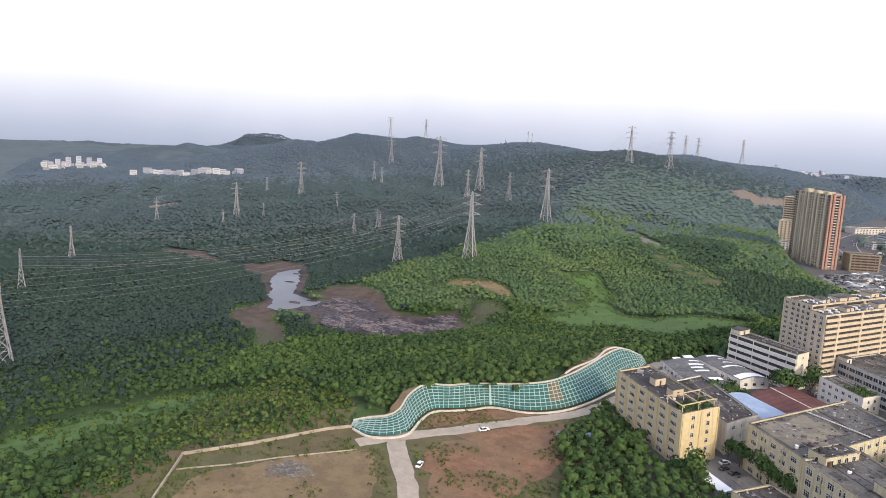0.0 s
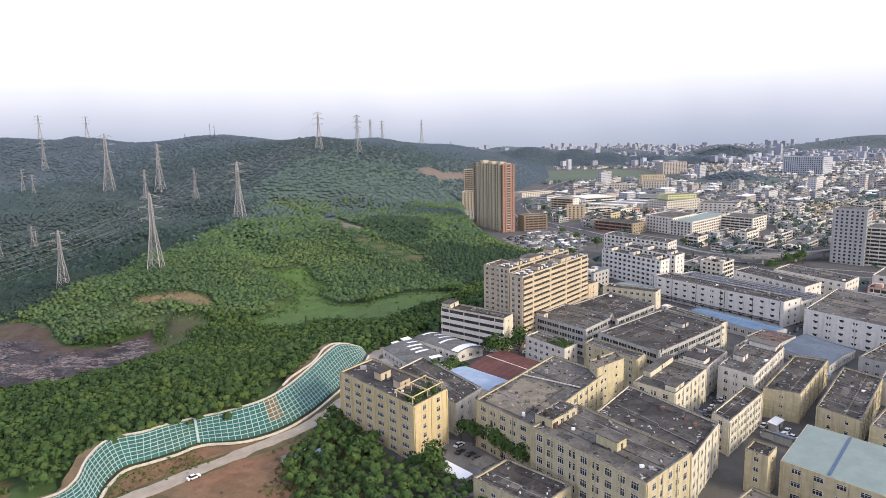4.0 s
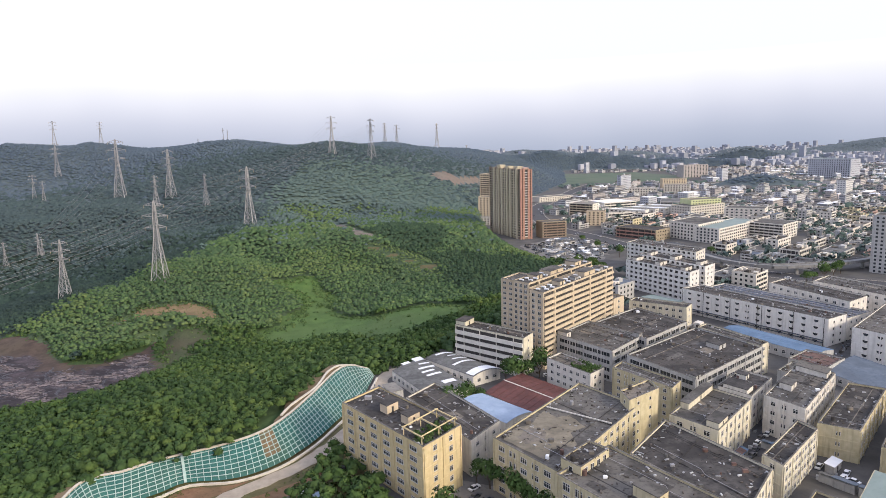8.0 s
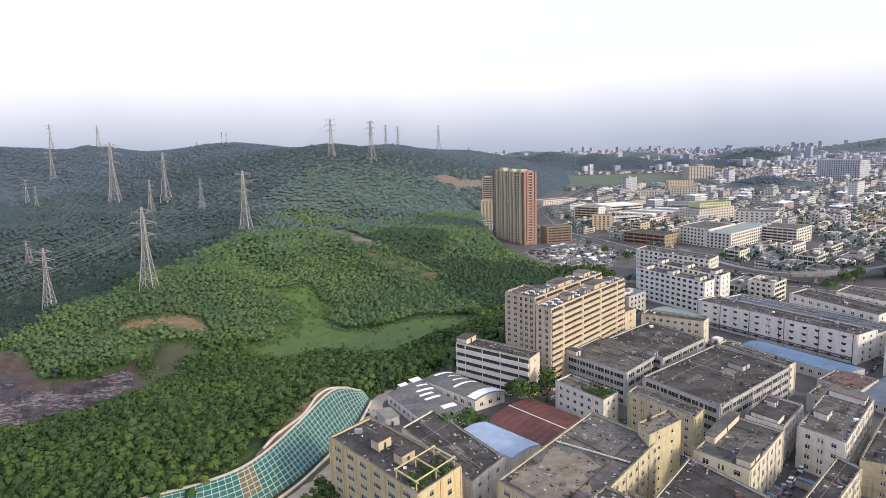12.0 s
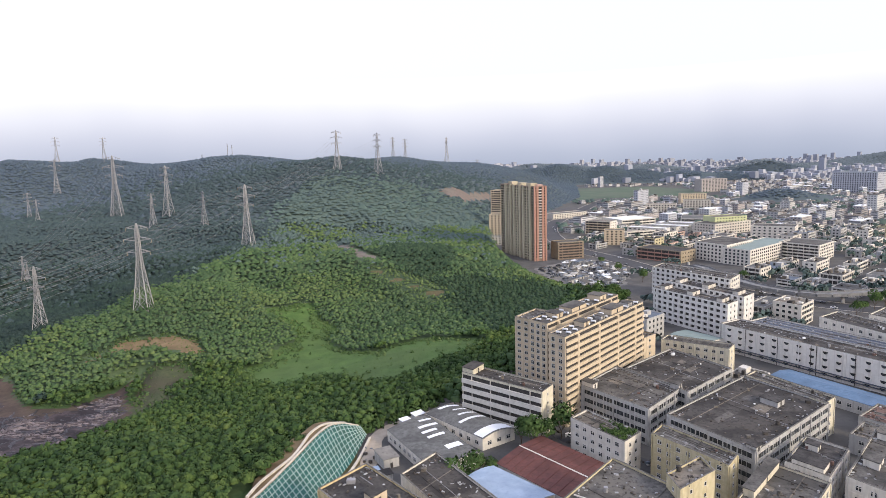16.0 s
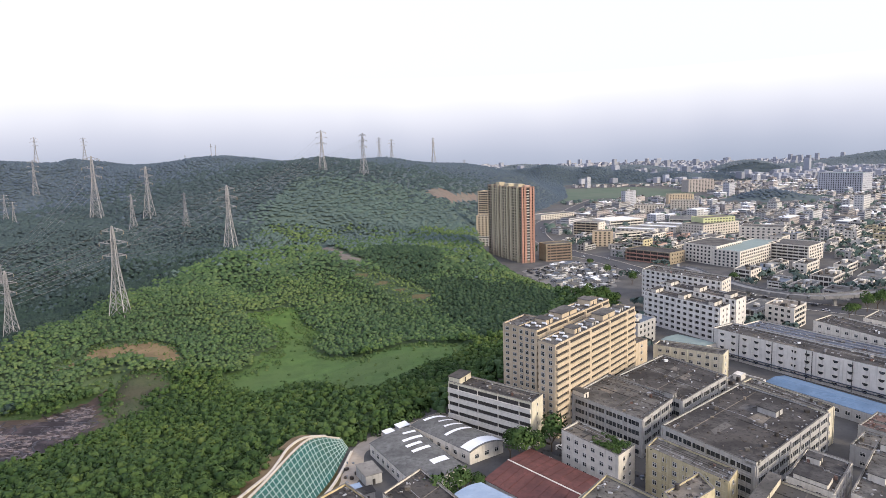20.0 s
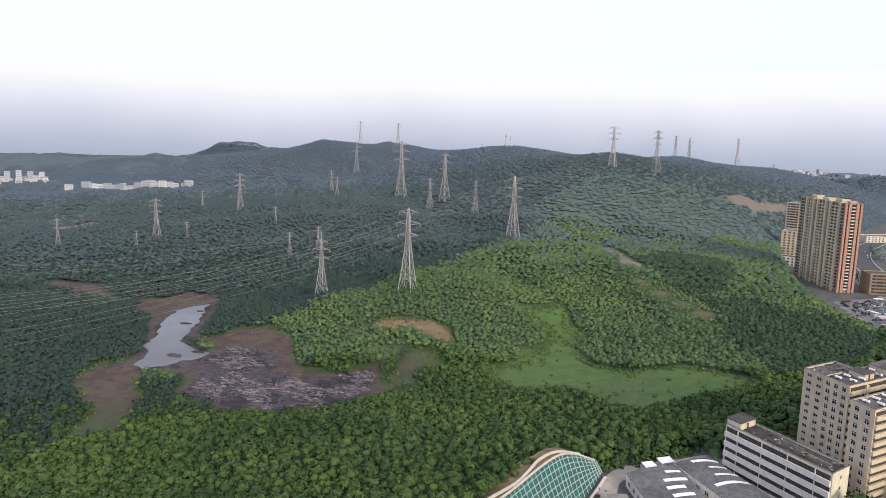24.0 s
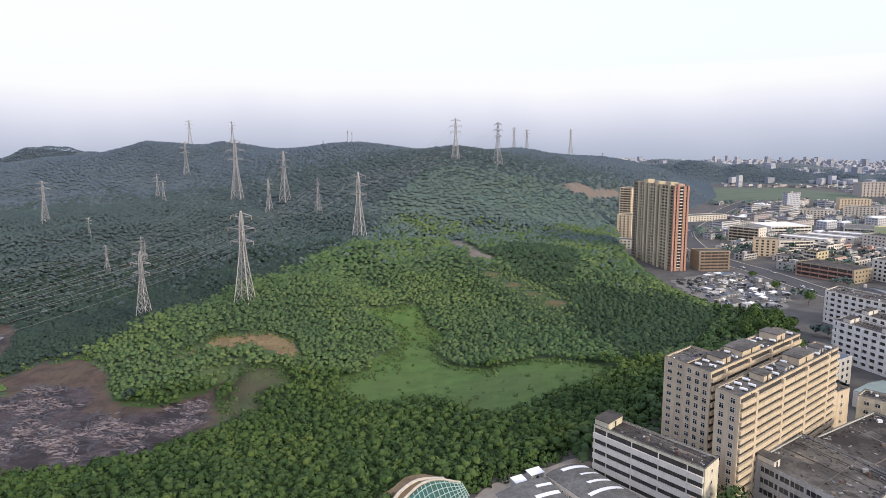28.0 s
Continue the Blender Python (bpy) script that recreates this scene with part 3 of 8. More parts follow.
def mud_streaks():
    """Crooked ridges of drying pale silt and dark wet channels that wander over the mud."""
    r2 = np.random.default_rng(31)
    verts, faces, tint = [], [], []
    x_, y_ = r2.uniform(-330, -178, 6500), r2.uniform(332, 450, 6500)
    inside_ = (poly_dist(x_, y_, MUD) < -3) & (poly_dist(x_, y_, POND) > 4)
    clump_ = np.sin(x_ * 0.09 + 1.3 + 1.2 * np.sin(y_ * 0.07)) * np.sin(y_ * 0.15 + x_ * 0.05)
    for x, y, clump in zip(x_[inside_], y_[inside_], clump_[inside_]):
        dark = r2.random() < 0.14
        if clump < (-0.5 if dark else 0.0):
            continue
        n = int(r2.integers(6, 16)) if dark else int(r2.integers(1, 4))
        ang = 2.75 + r2.normal(0, 0.45)
        wide = r2.uniform(0.4, 1.3) if dark else 0.2 + 0.8 * r2.random() ** 1.6
        path = []
        for j in range(n + 1):
            path.append((x, y, ang, wide * (1 - abs(2 * j / n - 1) * 0.8) * r2.uniform(0.6, 1.3)))
            ang += r2.normal(0, 0.5)
            x, y = x + 1.5 * math.cos(ang), y + 1.1 * math.sin(ang)
        b = len(verts)
        crest = 0.12 if dark else r2.uniform(0.15, 0.5)
        for px, py, pa, w in path:
            dx, dy = -math.sin(pa) * w, math.cos(pa) * w
            verts += [(px - dx, py - dy, 0.0), (px, py, crest), (px + dx, py + dy, 0.0)]
        for j in range(n):
            i = b + 3 * j
            faces += [(i, i + 3, i + 4, i + 1), (i + 1, i + 4, i + 5, i + 2)]
            tint += [1 if dark else 0] * 2
    v = np.array(verts)
    v[:, 2] += ground_z(v[:, 0], v[:, 1]) + 0.02
    me = mesh_of("mud_ridges", v.tolist(), faces, ["mud_pale", "mud_wet"], tint)
    tagged(new("mud_ridges", me), "pale drying silt ridges and dark wet channels on the mud", "mud", kind="stuff")


mud_streaks()

# ---- forest ----
TREE_PATCH = [(-43, 220), (-52, 184), (-42, 160), (-30, 95), (0, 60), (16, 150), (0, 182), (-12, 184), (-40, 226)]


def crown_set(centres, radii, per, leaf, seed, up=0.35):
    """Many crowns as one cloud of small leaf clumps: corners with the way they face, and quads."""
    r = np.random.default_rng(seed)
    n = len(centres)
    u, a = r.random((n, per)), r.random((n, per)) * 2 * np.pi
    cz = 1 - 1.25 * u ** 1.15
    s = np.sqrt(np.clip(1 - cz * cz, 0, 1))
    way = np.stack([s * np.cos(a), s * np.sin(a), cz], -1)
    lump = 0.86 + 0.2 * r.random((n, per)) + 0.1 * np.sin(3 * a + r.random((n, 1)) * 6)
    squash = np.stack([np.ones(n), np.ones(n), 0.75 + 0.35 * r.random(n)], -1)
    p = centres[:, None, :] + way * (radii[:, None] * lump)[..., None] * squash[:, None, :]
    nrm = way + r.normal(0, 0.45, way.shape)
    nrm /= np.linalg.norm(nrm, axis=-1, keepdims=True)
    t = np.cross(nrm, r.normal(0, 1, nrm.shape))
    t /= np.linalg.norm(t, axis=-1, keepdims=True)
    b = np.cross(nrm, t)
    size = (radii[:, None] * leaf * (0.7 + 0.6 * r.random((n, per))))[..., None]
    q = np.stack([p - t * size - b * size * 0.8, p + t * size * 0.9 - b * size * 0.6, p + t * size * 0.8 + b * size * 0.9, p - t * size * 0.7 + b * size * 0.7], 2)
    face = way * 0.6 + nrm * 0.4 + np.array([0, 0, up])
    face /= np.linalg.norm(face, axis=-1, keepdims=True)
    v = np.concatenate([q, np.repeat(face[:, :, None, :], 4, 2)], -1).reshape(-1, 6)
    return v, np.arange(len(v)).reshape(-1, 4)


def dome_set(centres, radii, n, seed, up=0.25, wide=1.8, tall=0.85, lobes=0.16):
    """Lumpy closed domes of n x n patches that fill the crowns under their leaves: each bulges out in lobes of its own."""
    r = np.random.default_rng(seed + 500)
    k = len(centres)
    a, b = np.meshgrid(np.linspace(-1, 1, n + 1), np.linspace(-1, 1, n + 1), indexing="ij")
    x, y = a * np.sqrt(1 - b * b / 2), b * np.sqrt(1 - a * a / 2)
    th, ph = np.hypot(x, y) * wide, np.arctan2(y, x)[None] + r.random((k, 1, 1)) * 6.283
    way = np.stack([np.sin(th) * np.cos(ph), np.sin(th) * np.sin(ph), np.broadcast_to(np.cos(th), ph.shape)], -1)
    bulge = lobes * np.sin(ph * 3 + r.random((k, 1, 1)) * 6.3) * np.sin(th) + lobes * np.sin(ph * 2 + th * 4 + r.random((k, 1, 1)) * 6.3)
    lump = radii[:, None, None] * (0.82 + 0.3 * r.random((k, n + 1, n + 1)) + bulge)
    high = (tall * (0.8 + 0.45 * r.random((k, 1, 1, 1)))) * np.array([0, 0, 1.0]) + np.array([1.0, 1.0, 0])
    p = centres[:, None, None, :] + way * lump[..., None] * high
    face = way + r.normal(0, 0.2, way.shape) + np.array([0, 0, up])
    face /= np.linalg.norm(face, axis=-1, keepdims=True)
    v = np.concatenate([p, face], -1).reshape(-1, 6)
    i = np.arange((n + 1) ** 2).reshape(n + 1, n + 1)
    q = np.stack([i[:-1, :-1], i[1:, :-1], i[1:, 1:], i[:-1, 1:]], -1).reshape(-1, 4)
    return v, (q[None] + (np.arange(k) * (n + 1) ** 2)[:, None, None]).reshape(-1, 4)


def leaf_mesh(name, blocks, mats):
    """A mesh of crowns and leaf clumps, shaded by the roundness of their crowns."""
    both = np.concatenate([b[0] for b, _ in blocks])
    verts, face = both[:, :3], both[:, 3:]
    starts = np.cumsum([0] + [len(b[0]) for b, _ in blocks])
    quads_ = np.concatenate([b[1] + o for (b, _), o in zip(blocks, starts)])
    index = np.concatenate([np.full(len(b[1]), i, np.int32) for b, i in blocks])
    me = bpy.data.meshes.new(name)
    nq = len(quads_)
    me.vertices.add(len(verts))
    me.vertices.foreach_set("co", verts.astype(np.float32).ravel())
    me.loops.add(nq * 4)
    me.loops.foreach_set("vertex_index", quads_.astype(np.int32).ravel())
    me.polygons.add(nq)
    me.polygons.foreach_set("loop_start", np.arange(nq, dtype=np.int32) * 4)
    for m in mats:
        me.materials.append(MATS[m])
    me.polygons.foreach_set("material_index", index)
    me.polygons.foreach_set("use_smooth", np.ones(nq, dtype=bool))
    me.update()
    at = me.attributes.new("custom_normal", "FLOAT_VECTOR", "POINT")
    at.data.foreach_set("vector", face.astype(np.float32).ravel())
    return me


def cloud(name, blocks, mats, label, category="forest"):
    return tagged(new(name, leaf_mesh(name, blocks, mats)), label, category, kind="stuff")


def by_tone(C, R, tone, per, leaf, seed, names, patches, up=0.25, tall=0.85):
    """Crowns sorted into tones: blocks for cloud(), each crown a dome under its leaves."""
    out = []
    for k in range(names):
        if np.any(tone == k):
            out.append((dome_set(C[tone == k], R[tone == k] * (0.84 if per else 0.96), patches, seed + k, up, tall=tall), k))
            if per:
                out.append((crown_set(C[tone == k], R[tone == k] * 1.02, per, leaf, seed + k, up), k))
    return out


def scatter(x0, x1, y0, y1, step, seed):
    r = np.random.default_rng(seed)
    X, Y = np.meshgrid(np.arange(x0, x1, step), np.arange(y0, y1, step))
    X = X + r.uniform(-0.45, 0.45, X.shape) * step
    Y = Y + r.uniform(-0.45, 0.45, Y.shape) * step
    return X.ravel(), Y.ravel()


def wooded(x, y, margin=2.0):
    w = wobble(x, y, 0.05, 6)
    ok = x < edge_x(y) - margin
    for poly, off in ((MUD, 5), (BANK, -3), (POND, 7), (INLET, 1), (CREEK, 0), (MEADOW, 5), (MARSH, 3), (ORANGE, 2), (GRASS_SLOPE, 0), (STRIP, 2), (BARE, 3)):
        ok &= poly_dist(x, y, poly) + w > off
    for gx_, gy_, gr_ in GLADES:
        ok &= np.hypot((x - gx_) * 0.7, y - gy_) + w * 0.3 > gr_
    return ok


def wall_clear(x, y):
    """Keeps the strip of bare earth behind the netted slope free."""
    return (edge_x(y) - x > np.interp(y, [165, 194, 200, 220, 236, 305], [8, 8, 7, 8, 15, 14])) | (y < 160) | (y > 307)


near_blocks, mid_blocks, far_blocks = [], [], []
hill_h = lambda x, y: np.max([h * np.exp(-((x - cx) / rx) ** 2 - ((y - cy) / ry) ** 2) for cx, cy, rx, ry, h in CITY_HILLS], axis=0)
X, Y = scatter(-480, 90, -60, 500, 3.1, 1)
d = np.hypot(X + 40, Y - 150)
keep = wooded(X, Y) & wall_clear(X, Y) & (d < 330)
keep |= (poly_dist(X, Y, TREE_PATCH) < 0)
keep &= ~((X < -125) & (Y < 190) & (rng.random(len(X)) < 0.35))
X, Y = X[keep], Y[keep]
R = 1.2 + 1.5 * rng.random(len(X)) ** 1.8
C = np.stack([X, Y, ground_z(X, Y) + 1.6 + R * 0.55 + rng.uniform(0, 1.8, len(X))], -1)
mood = wobble(X, Y, 0.045, 1) + rng.normal(0, 0.4, len(X))
tone = np.where(mood > 0.8, 1, np.where(mood < -0.5, 2, 0))
# the valley side is shaded by colour: deeper leaf tones left of this line
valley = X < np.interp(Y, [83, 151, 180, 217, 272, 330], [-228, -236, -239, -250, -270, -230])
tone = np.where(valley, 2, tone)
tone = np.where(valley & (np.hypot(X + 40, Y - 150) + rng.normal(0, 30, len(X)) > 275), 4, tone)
weedy = poly_dist(X, Y, WEEDS) < 6
tone = np.where(weedy, np.where(rng.random(len(X)) < 0.4, 3, 1), tone)
R = np.where(weedy, R * 0.5, R)
C[:, 2] -= np.where(weedy, 1.5, 0.0)
front_row = np.hypot(X + 40, Y - 170) < 120
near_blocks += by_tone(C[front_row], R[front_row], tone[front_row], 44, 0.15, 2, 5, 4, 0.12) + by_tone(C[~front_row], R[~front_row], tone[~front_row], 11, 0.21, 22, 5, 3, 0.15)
XA, YA = scatter(-600, 110, 60, 760, 2.75, 4)
XB, YB = scatter(-760, 110, -60, 900, 4.5, 44)
split = 500.0
dA, dB = np.hypot(XA + 40, YA - 150), np.hypot(XB + 40, YB - 150)
X, Y = np.r_[XA[dA < split], XB[dB >= split]], np.r_[YA[dA < split], YB[dB >= split]]
d = np.hypot(X + 40, Y - 150)
keep = wooded(X, Y) & wall_clear(X, Y) & (d >= 326)
X, Y, d = X[keep], Y[keep], d[keep]
R = np.where(d < split, 1.05 + 1.15 * rng.random(len(X)) ** 1.8, 2.3 + 1.5 * rng.random(len(X)) ** 1.8)
C = np.stack([X, Y, ground_z(X, Y) + 1.6 + R * 0.3 + rng.uniform(0, 1.0, len(X)) * np.where(d < split, 1.1, 0.6)], -1)
mood = wobble(X, Y, 0.035, 1) + rng.normal(0, 0.35, len(X))
tone = np.where(mood > 0.6, 1, np.where(mood < -0.55, 2, 0))
# crowns past about 650 m take the leaf with haze in its colour
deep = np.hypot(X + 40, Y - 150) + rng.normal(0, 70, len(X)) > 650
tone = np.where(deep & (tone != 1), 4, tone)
for stand in ([(-13, 618), (12, 623), (43, 609), (70, 587), (92, 552), (80, 500), (46, 480), (30, 462), (12, 535), (-3, 568)], [(-81, 703), (-61, 776), (-9, 754), (5, 685), (-5, 639), (-28, 626), (-56, 663)]):
    tone = np.where(poly_dist(X, Y, stand) + wobble(X, Y, 0.06, 5) + rng.normal(0, 2.5, len(X)) < 2, 6, tone)
pale_edge = poly_dist(X, Y, [(-73, 647), (-53, 640), (-6, 591), (-8, 565), (-24, 577), (-44, 609)]) + wobble(X, Y, 0.06, 5) < 5
tone = np.where(pale_edge, 1, tone)
R = np.where(pale_edge, R * 0.7, R)
C[:, 2] -= np.where(pale_edge, 1.2, 0.0)
# west of the knoll the shade is painted with the darker leaf tones
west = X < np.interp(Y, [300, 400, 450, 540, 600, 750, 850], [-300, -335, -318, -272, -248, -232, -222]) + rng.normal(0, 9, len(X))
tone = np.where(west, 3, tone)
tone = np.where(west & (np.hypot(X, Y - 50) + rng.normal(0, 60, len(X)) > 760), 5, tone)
close = d < split
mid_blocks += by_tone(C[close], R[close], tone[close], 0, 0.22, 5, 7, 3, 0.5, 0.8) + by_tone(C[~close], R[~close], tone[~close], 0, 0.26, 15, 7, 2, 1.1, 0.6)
TOWNS = [(-1390, 985, 60), (-1340, 1010, 50), (-1080, 935, 30), (-1040, 950, 30), (-1005, 958, 30), (-972, 985, 30), (-952, 1025, 30)]
X, Y = scatter(-2100, 420, 100, 2200, 7.6, 6)
keep = (X < edge_x(Y) - 4) & ((X < -760) | (Y > 900)) & (X > -Y * 1.2 - 350)
keep &= (poly_dist(X, Y, SITE) > -1) & (poly_dist(X, Y, STRIP) > 3)
for tx_, ty_, tr_ in TOWNS:
    keep &= np.hypot(X - tx_, Y - ty_) > tr_ * 0.8
X, Y = X[keep], Y[keep]
R = rng.uniform(3.2, 5.6, len(X))
C = np.stack([X, Y, ground_z(X, Y) + R * 0.2], -1)
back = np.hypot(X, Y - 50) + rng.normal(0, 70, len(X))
# haze steps up with distance through the leaf colours
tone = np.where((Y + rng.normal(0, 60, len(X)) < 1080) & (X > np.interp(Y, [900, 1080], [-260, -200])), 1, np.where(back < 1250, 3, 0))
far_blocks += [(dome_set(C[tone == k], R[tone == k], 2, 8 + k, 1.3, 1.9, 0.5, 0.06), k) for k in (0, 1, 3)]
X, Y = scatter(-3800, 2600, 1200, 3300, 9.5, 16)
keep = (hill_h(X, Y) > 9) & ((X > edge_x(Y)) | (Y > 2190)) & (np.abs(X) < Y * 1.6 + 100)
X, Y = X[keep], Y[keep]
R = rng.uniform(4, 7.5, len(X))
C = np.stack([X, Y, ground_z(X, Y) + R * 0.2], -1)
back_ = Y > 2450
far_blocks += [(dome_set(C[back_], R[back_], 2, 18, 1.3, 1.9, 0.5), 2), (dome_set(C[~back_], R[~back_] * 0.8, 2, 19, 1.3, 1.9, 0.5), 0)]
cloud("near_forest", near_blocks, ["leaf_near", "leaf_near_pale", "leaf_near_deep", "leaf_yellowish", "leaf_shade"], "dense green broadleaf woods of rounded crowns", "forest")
cloud("valley_forest", mid_blocks, ["leaf_mid", "leaf_mid_pale", "leaf_mid_deep", "leaf_shade", "leaf_far_hazed", "leaf_shade_hazed", "leaf_stand"], "dense dark green woods on the valley slopes, shade and haze put into the colour", "forest")
cloud("ridge_forest", far_blocks, ["leaf_range_hazed", "leaf_far_hazed", "leaf_haze", "leaf_shade_hazed"], "blue green woods on the far ridge, distance haze put into the colour", "forest")
# thick scrub on the slope above the cleared plot
X, Y = scatter(-300, -112, 40, 212, 2.0, 76)
slope_scrub = (poly_dist(X, Y, WEEDS) + wobble(X, Y, 0.06, 5) < 9) | ((np.abs(X - edge_x(Y) + 1) < 9 + wobble(X, Y, 0.08, 3)) & (Y < 163)) | ((poly_dist(X, Y, GRASS_SLOPE) + wobble(X, Y, 0.07, 7) < 4) & (rng.random(len(X)) < np.where(poly_dist(X, Y, GRASS_SLOPE) > -9, 0.75, 0.3)))
slope_scrub &= (X < np.interp(Y, [60, 83, 109, 128, 151, 166], [-152, -158, -169, -154, -138, -122])) & (rng.random(len(X)) < 0.8)
X, Y = X[slope_scrub], Y[slope_scrub]
R = 0.5 + 1.2 * rng.random(len(X)) ** 1.6
mood = wobble(X, Y, 0.12, 1) + rng.normal(0, 0.5, len(X))
C = np.stack([X, Y, ground_z(X, Y) + R * 0.4], -1)
cloud("slope_scrub", by_tone(C, R, np.where(mood > 0.5, 1, np.where(mood < -0.4, 2, 0)), 10, 0.24, 77, 3, 2, 0.5), ["leaf_near", "leaf_yellowish", "leaf_near_deep"], "thick yellow green scrub on a slope", "bushes")
# bushes that loosen the edges of the open ground
X, Y = scatter(-420, 30, 270, 580, 2.3, 72)
rim = np.min([np.abs(poly_dist(X, Y, p_) + wobble(X, Y, 0.05, 6) - o_) for p_, o_ in ((MEADOW, 0), (MARSH, 1), (ORANGE, 1), (CREEK, 2), (BANK, -2))], axis=0)
keep = (rng.random(len(X)) < 0.75 * np.exp(-(rim / 4.5) ** 2)) & (X < edge_x(Y) - 4) & (poly_dist(X, Y, POND) > 8) & (poly_dist(X, Y, MUD) > 5) & (poly_dist(X, Y, BANK) > -7)
keep |= (rng.random(len(X)) < 0.03) & (poly_dist(X, Y, MEADOW) < 0) | (rng.random(len(X)) < 0.05) & (poly_dist(X, Y, MARSH) < 0)
X, Y = X[keep], Y[keep]
R = rng.uniform(0.5, 1.7, len(X))
C = np.stack([X, Y, ground_z(X, Y) + R * 0.3], -1)
cloud("rim_bushes", by_tone(C, R, rng.integers(0, 3, len(X)), 8, 0.22, 73, 3, 2, 0.6), ["leaf_mid", "leaf_mid_pale", "leaf_near"], "low green bushes round the meadow and the mud", "bushes")
# bushes along the foot of the woods
Y = rng.uniform(302, 640, 520)
X = edge_x(Y) + rng.uniform(-9, 2, len(Y))
R = rng.uniform(1.0, 2.6, len(X))
cloud("edge_bushes", [(crown_set(np.stack([X, Y, ground_z(X, Y) + R * 0.4], -1), R, 50, 0.22, 71), 0)], ["leaf_near"], "green bushes along the foot of the woods", "bushes")

# ---- grass of the meadow and the marsh ----


def tufts(name, poly, off, step, mat, label, lo, hi, seed):
    xs, ys = [p[0] for p in poly], [p[1] for p in poly]
    X, Y = scatter(min(xs) - 20, max(xs) + 20, min(ys) - 20, max(ys) + 20, step, seed)
    keep = (poly_dist(X, Y, poly) + wobble(X, Y, 0.05, 6) * 0.8 < off) & (X < edge_x(Y) - 4)
    X, Y = X[keep], Y[keep]
    R = np.random.default_rng(seed).uniform(lo, hi, len(X))
    C = np.stack([X, Y, ground_z(X, Y) - R * 0.35], -1)
    return cloud(name, [(dome_set(C, R, 2, seed, 2.5), 0)], [mat], label, "grass")


tufts("meadow_grass", MEADOW, 7, 2.8, "meadow", "lush pale green grass of a wet meadow", 0.3, 0.9, 51)
tufts("marsh_reeds", MARSH, 7, 1.9, "marsh_grass", "olive reeds at the edge of the mud", 0.5, 1.3, 52)
tufts("marsh_reeds", CREEK_GRASS, 2, 2.4, "marsh_grass", "olive reeds along the dry creek", 0.5, 1.3, 53)
tufts("bank_weeds", ORANGE, 5, 3.4, "leaf_yellowish", "yellowish weeds on a bare earth patch", 0.5, 1.4, 54)

# ---- buildings ----
GLASS = {}


def relief(xs, zs, deep, g, mats):
    """A panel of cells at their own depths (-y outward), joined by their sides into one piece."""
    seen = {}

    def vert(x, y, z):
        k = (round(x, 4), round(y, 4), round(z, 4))
        if k not in seen:
            seen[k] = len(g.v)
            g.v.append((x, y, z))
        return seen[k]

    nx_, nz_ = len(xs) - 1, len(zs) - 1
    for i in range(nx_):
        for j in range(nz_):
            y = deep[i][j]
            g.f.append((vert(xs[i], y, zs[j]), vert(xs[i + 1], y, zs[j]), vert(xs[i + 1], y, zs[j + 1]), vert(xs[i], y, zs[j + 1])))
            g.i.append(mats[i][j])
            for (p, q), (a, b) in (((i + 1, j), ((xs[i + 1], zs[j]), (xs[i + 1], zs[j + 1]))), ((i, j + 1), ((xs[i + 1], zs[j + 1]), (xs[i], zs[j + 1])))):
                y2 = deep[p][q] if p < nx_ and q < nz_ else 0.03
                if abs(y2 - y) > 1e-6:
                    g.f.append((vert(a[0], y, a[1]), vert(a[0], y2, a[1]), vert(b[0], y2, b[1]), vert(b[0], y, b[1])))
                    g.i.append(1)
            if i == 0:
                g.f.append((vert(xs[0], y, zs[j]), vert(xs[0], y, zs[j + 1]), vert(xs[0], 0.03, zs[j + 1]), vert(xs[0], 0.03, zs[j])))
                g.i.append(1)
            if j == 0:
                g.f.append((vert(xs[i], y, zs[0]), vert(xs[i], 0.03, zs[0]), vert(xs[i + 1], 0.03, zs[0]), vert(xs[i + 1], y, zs[0])))
                g.i.append(1)
    return g


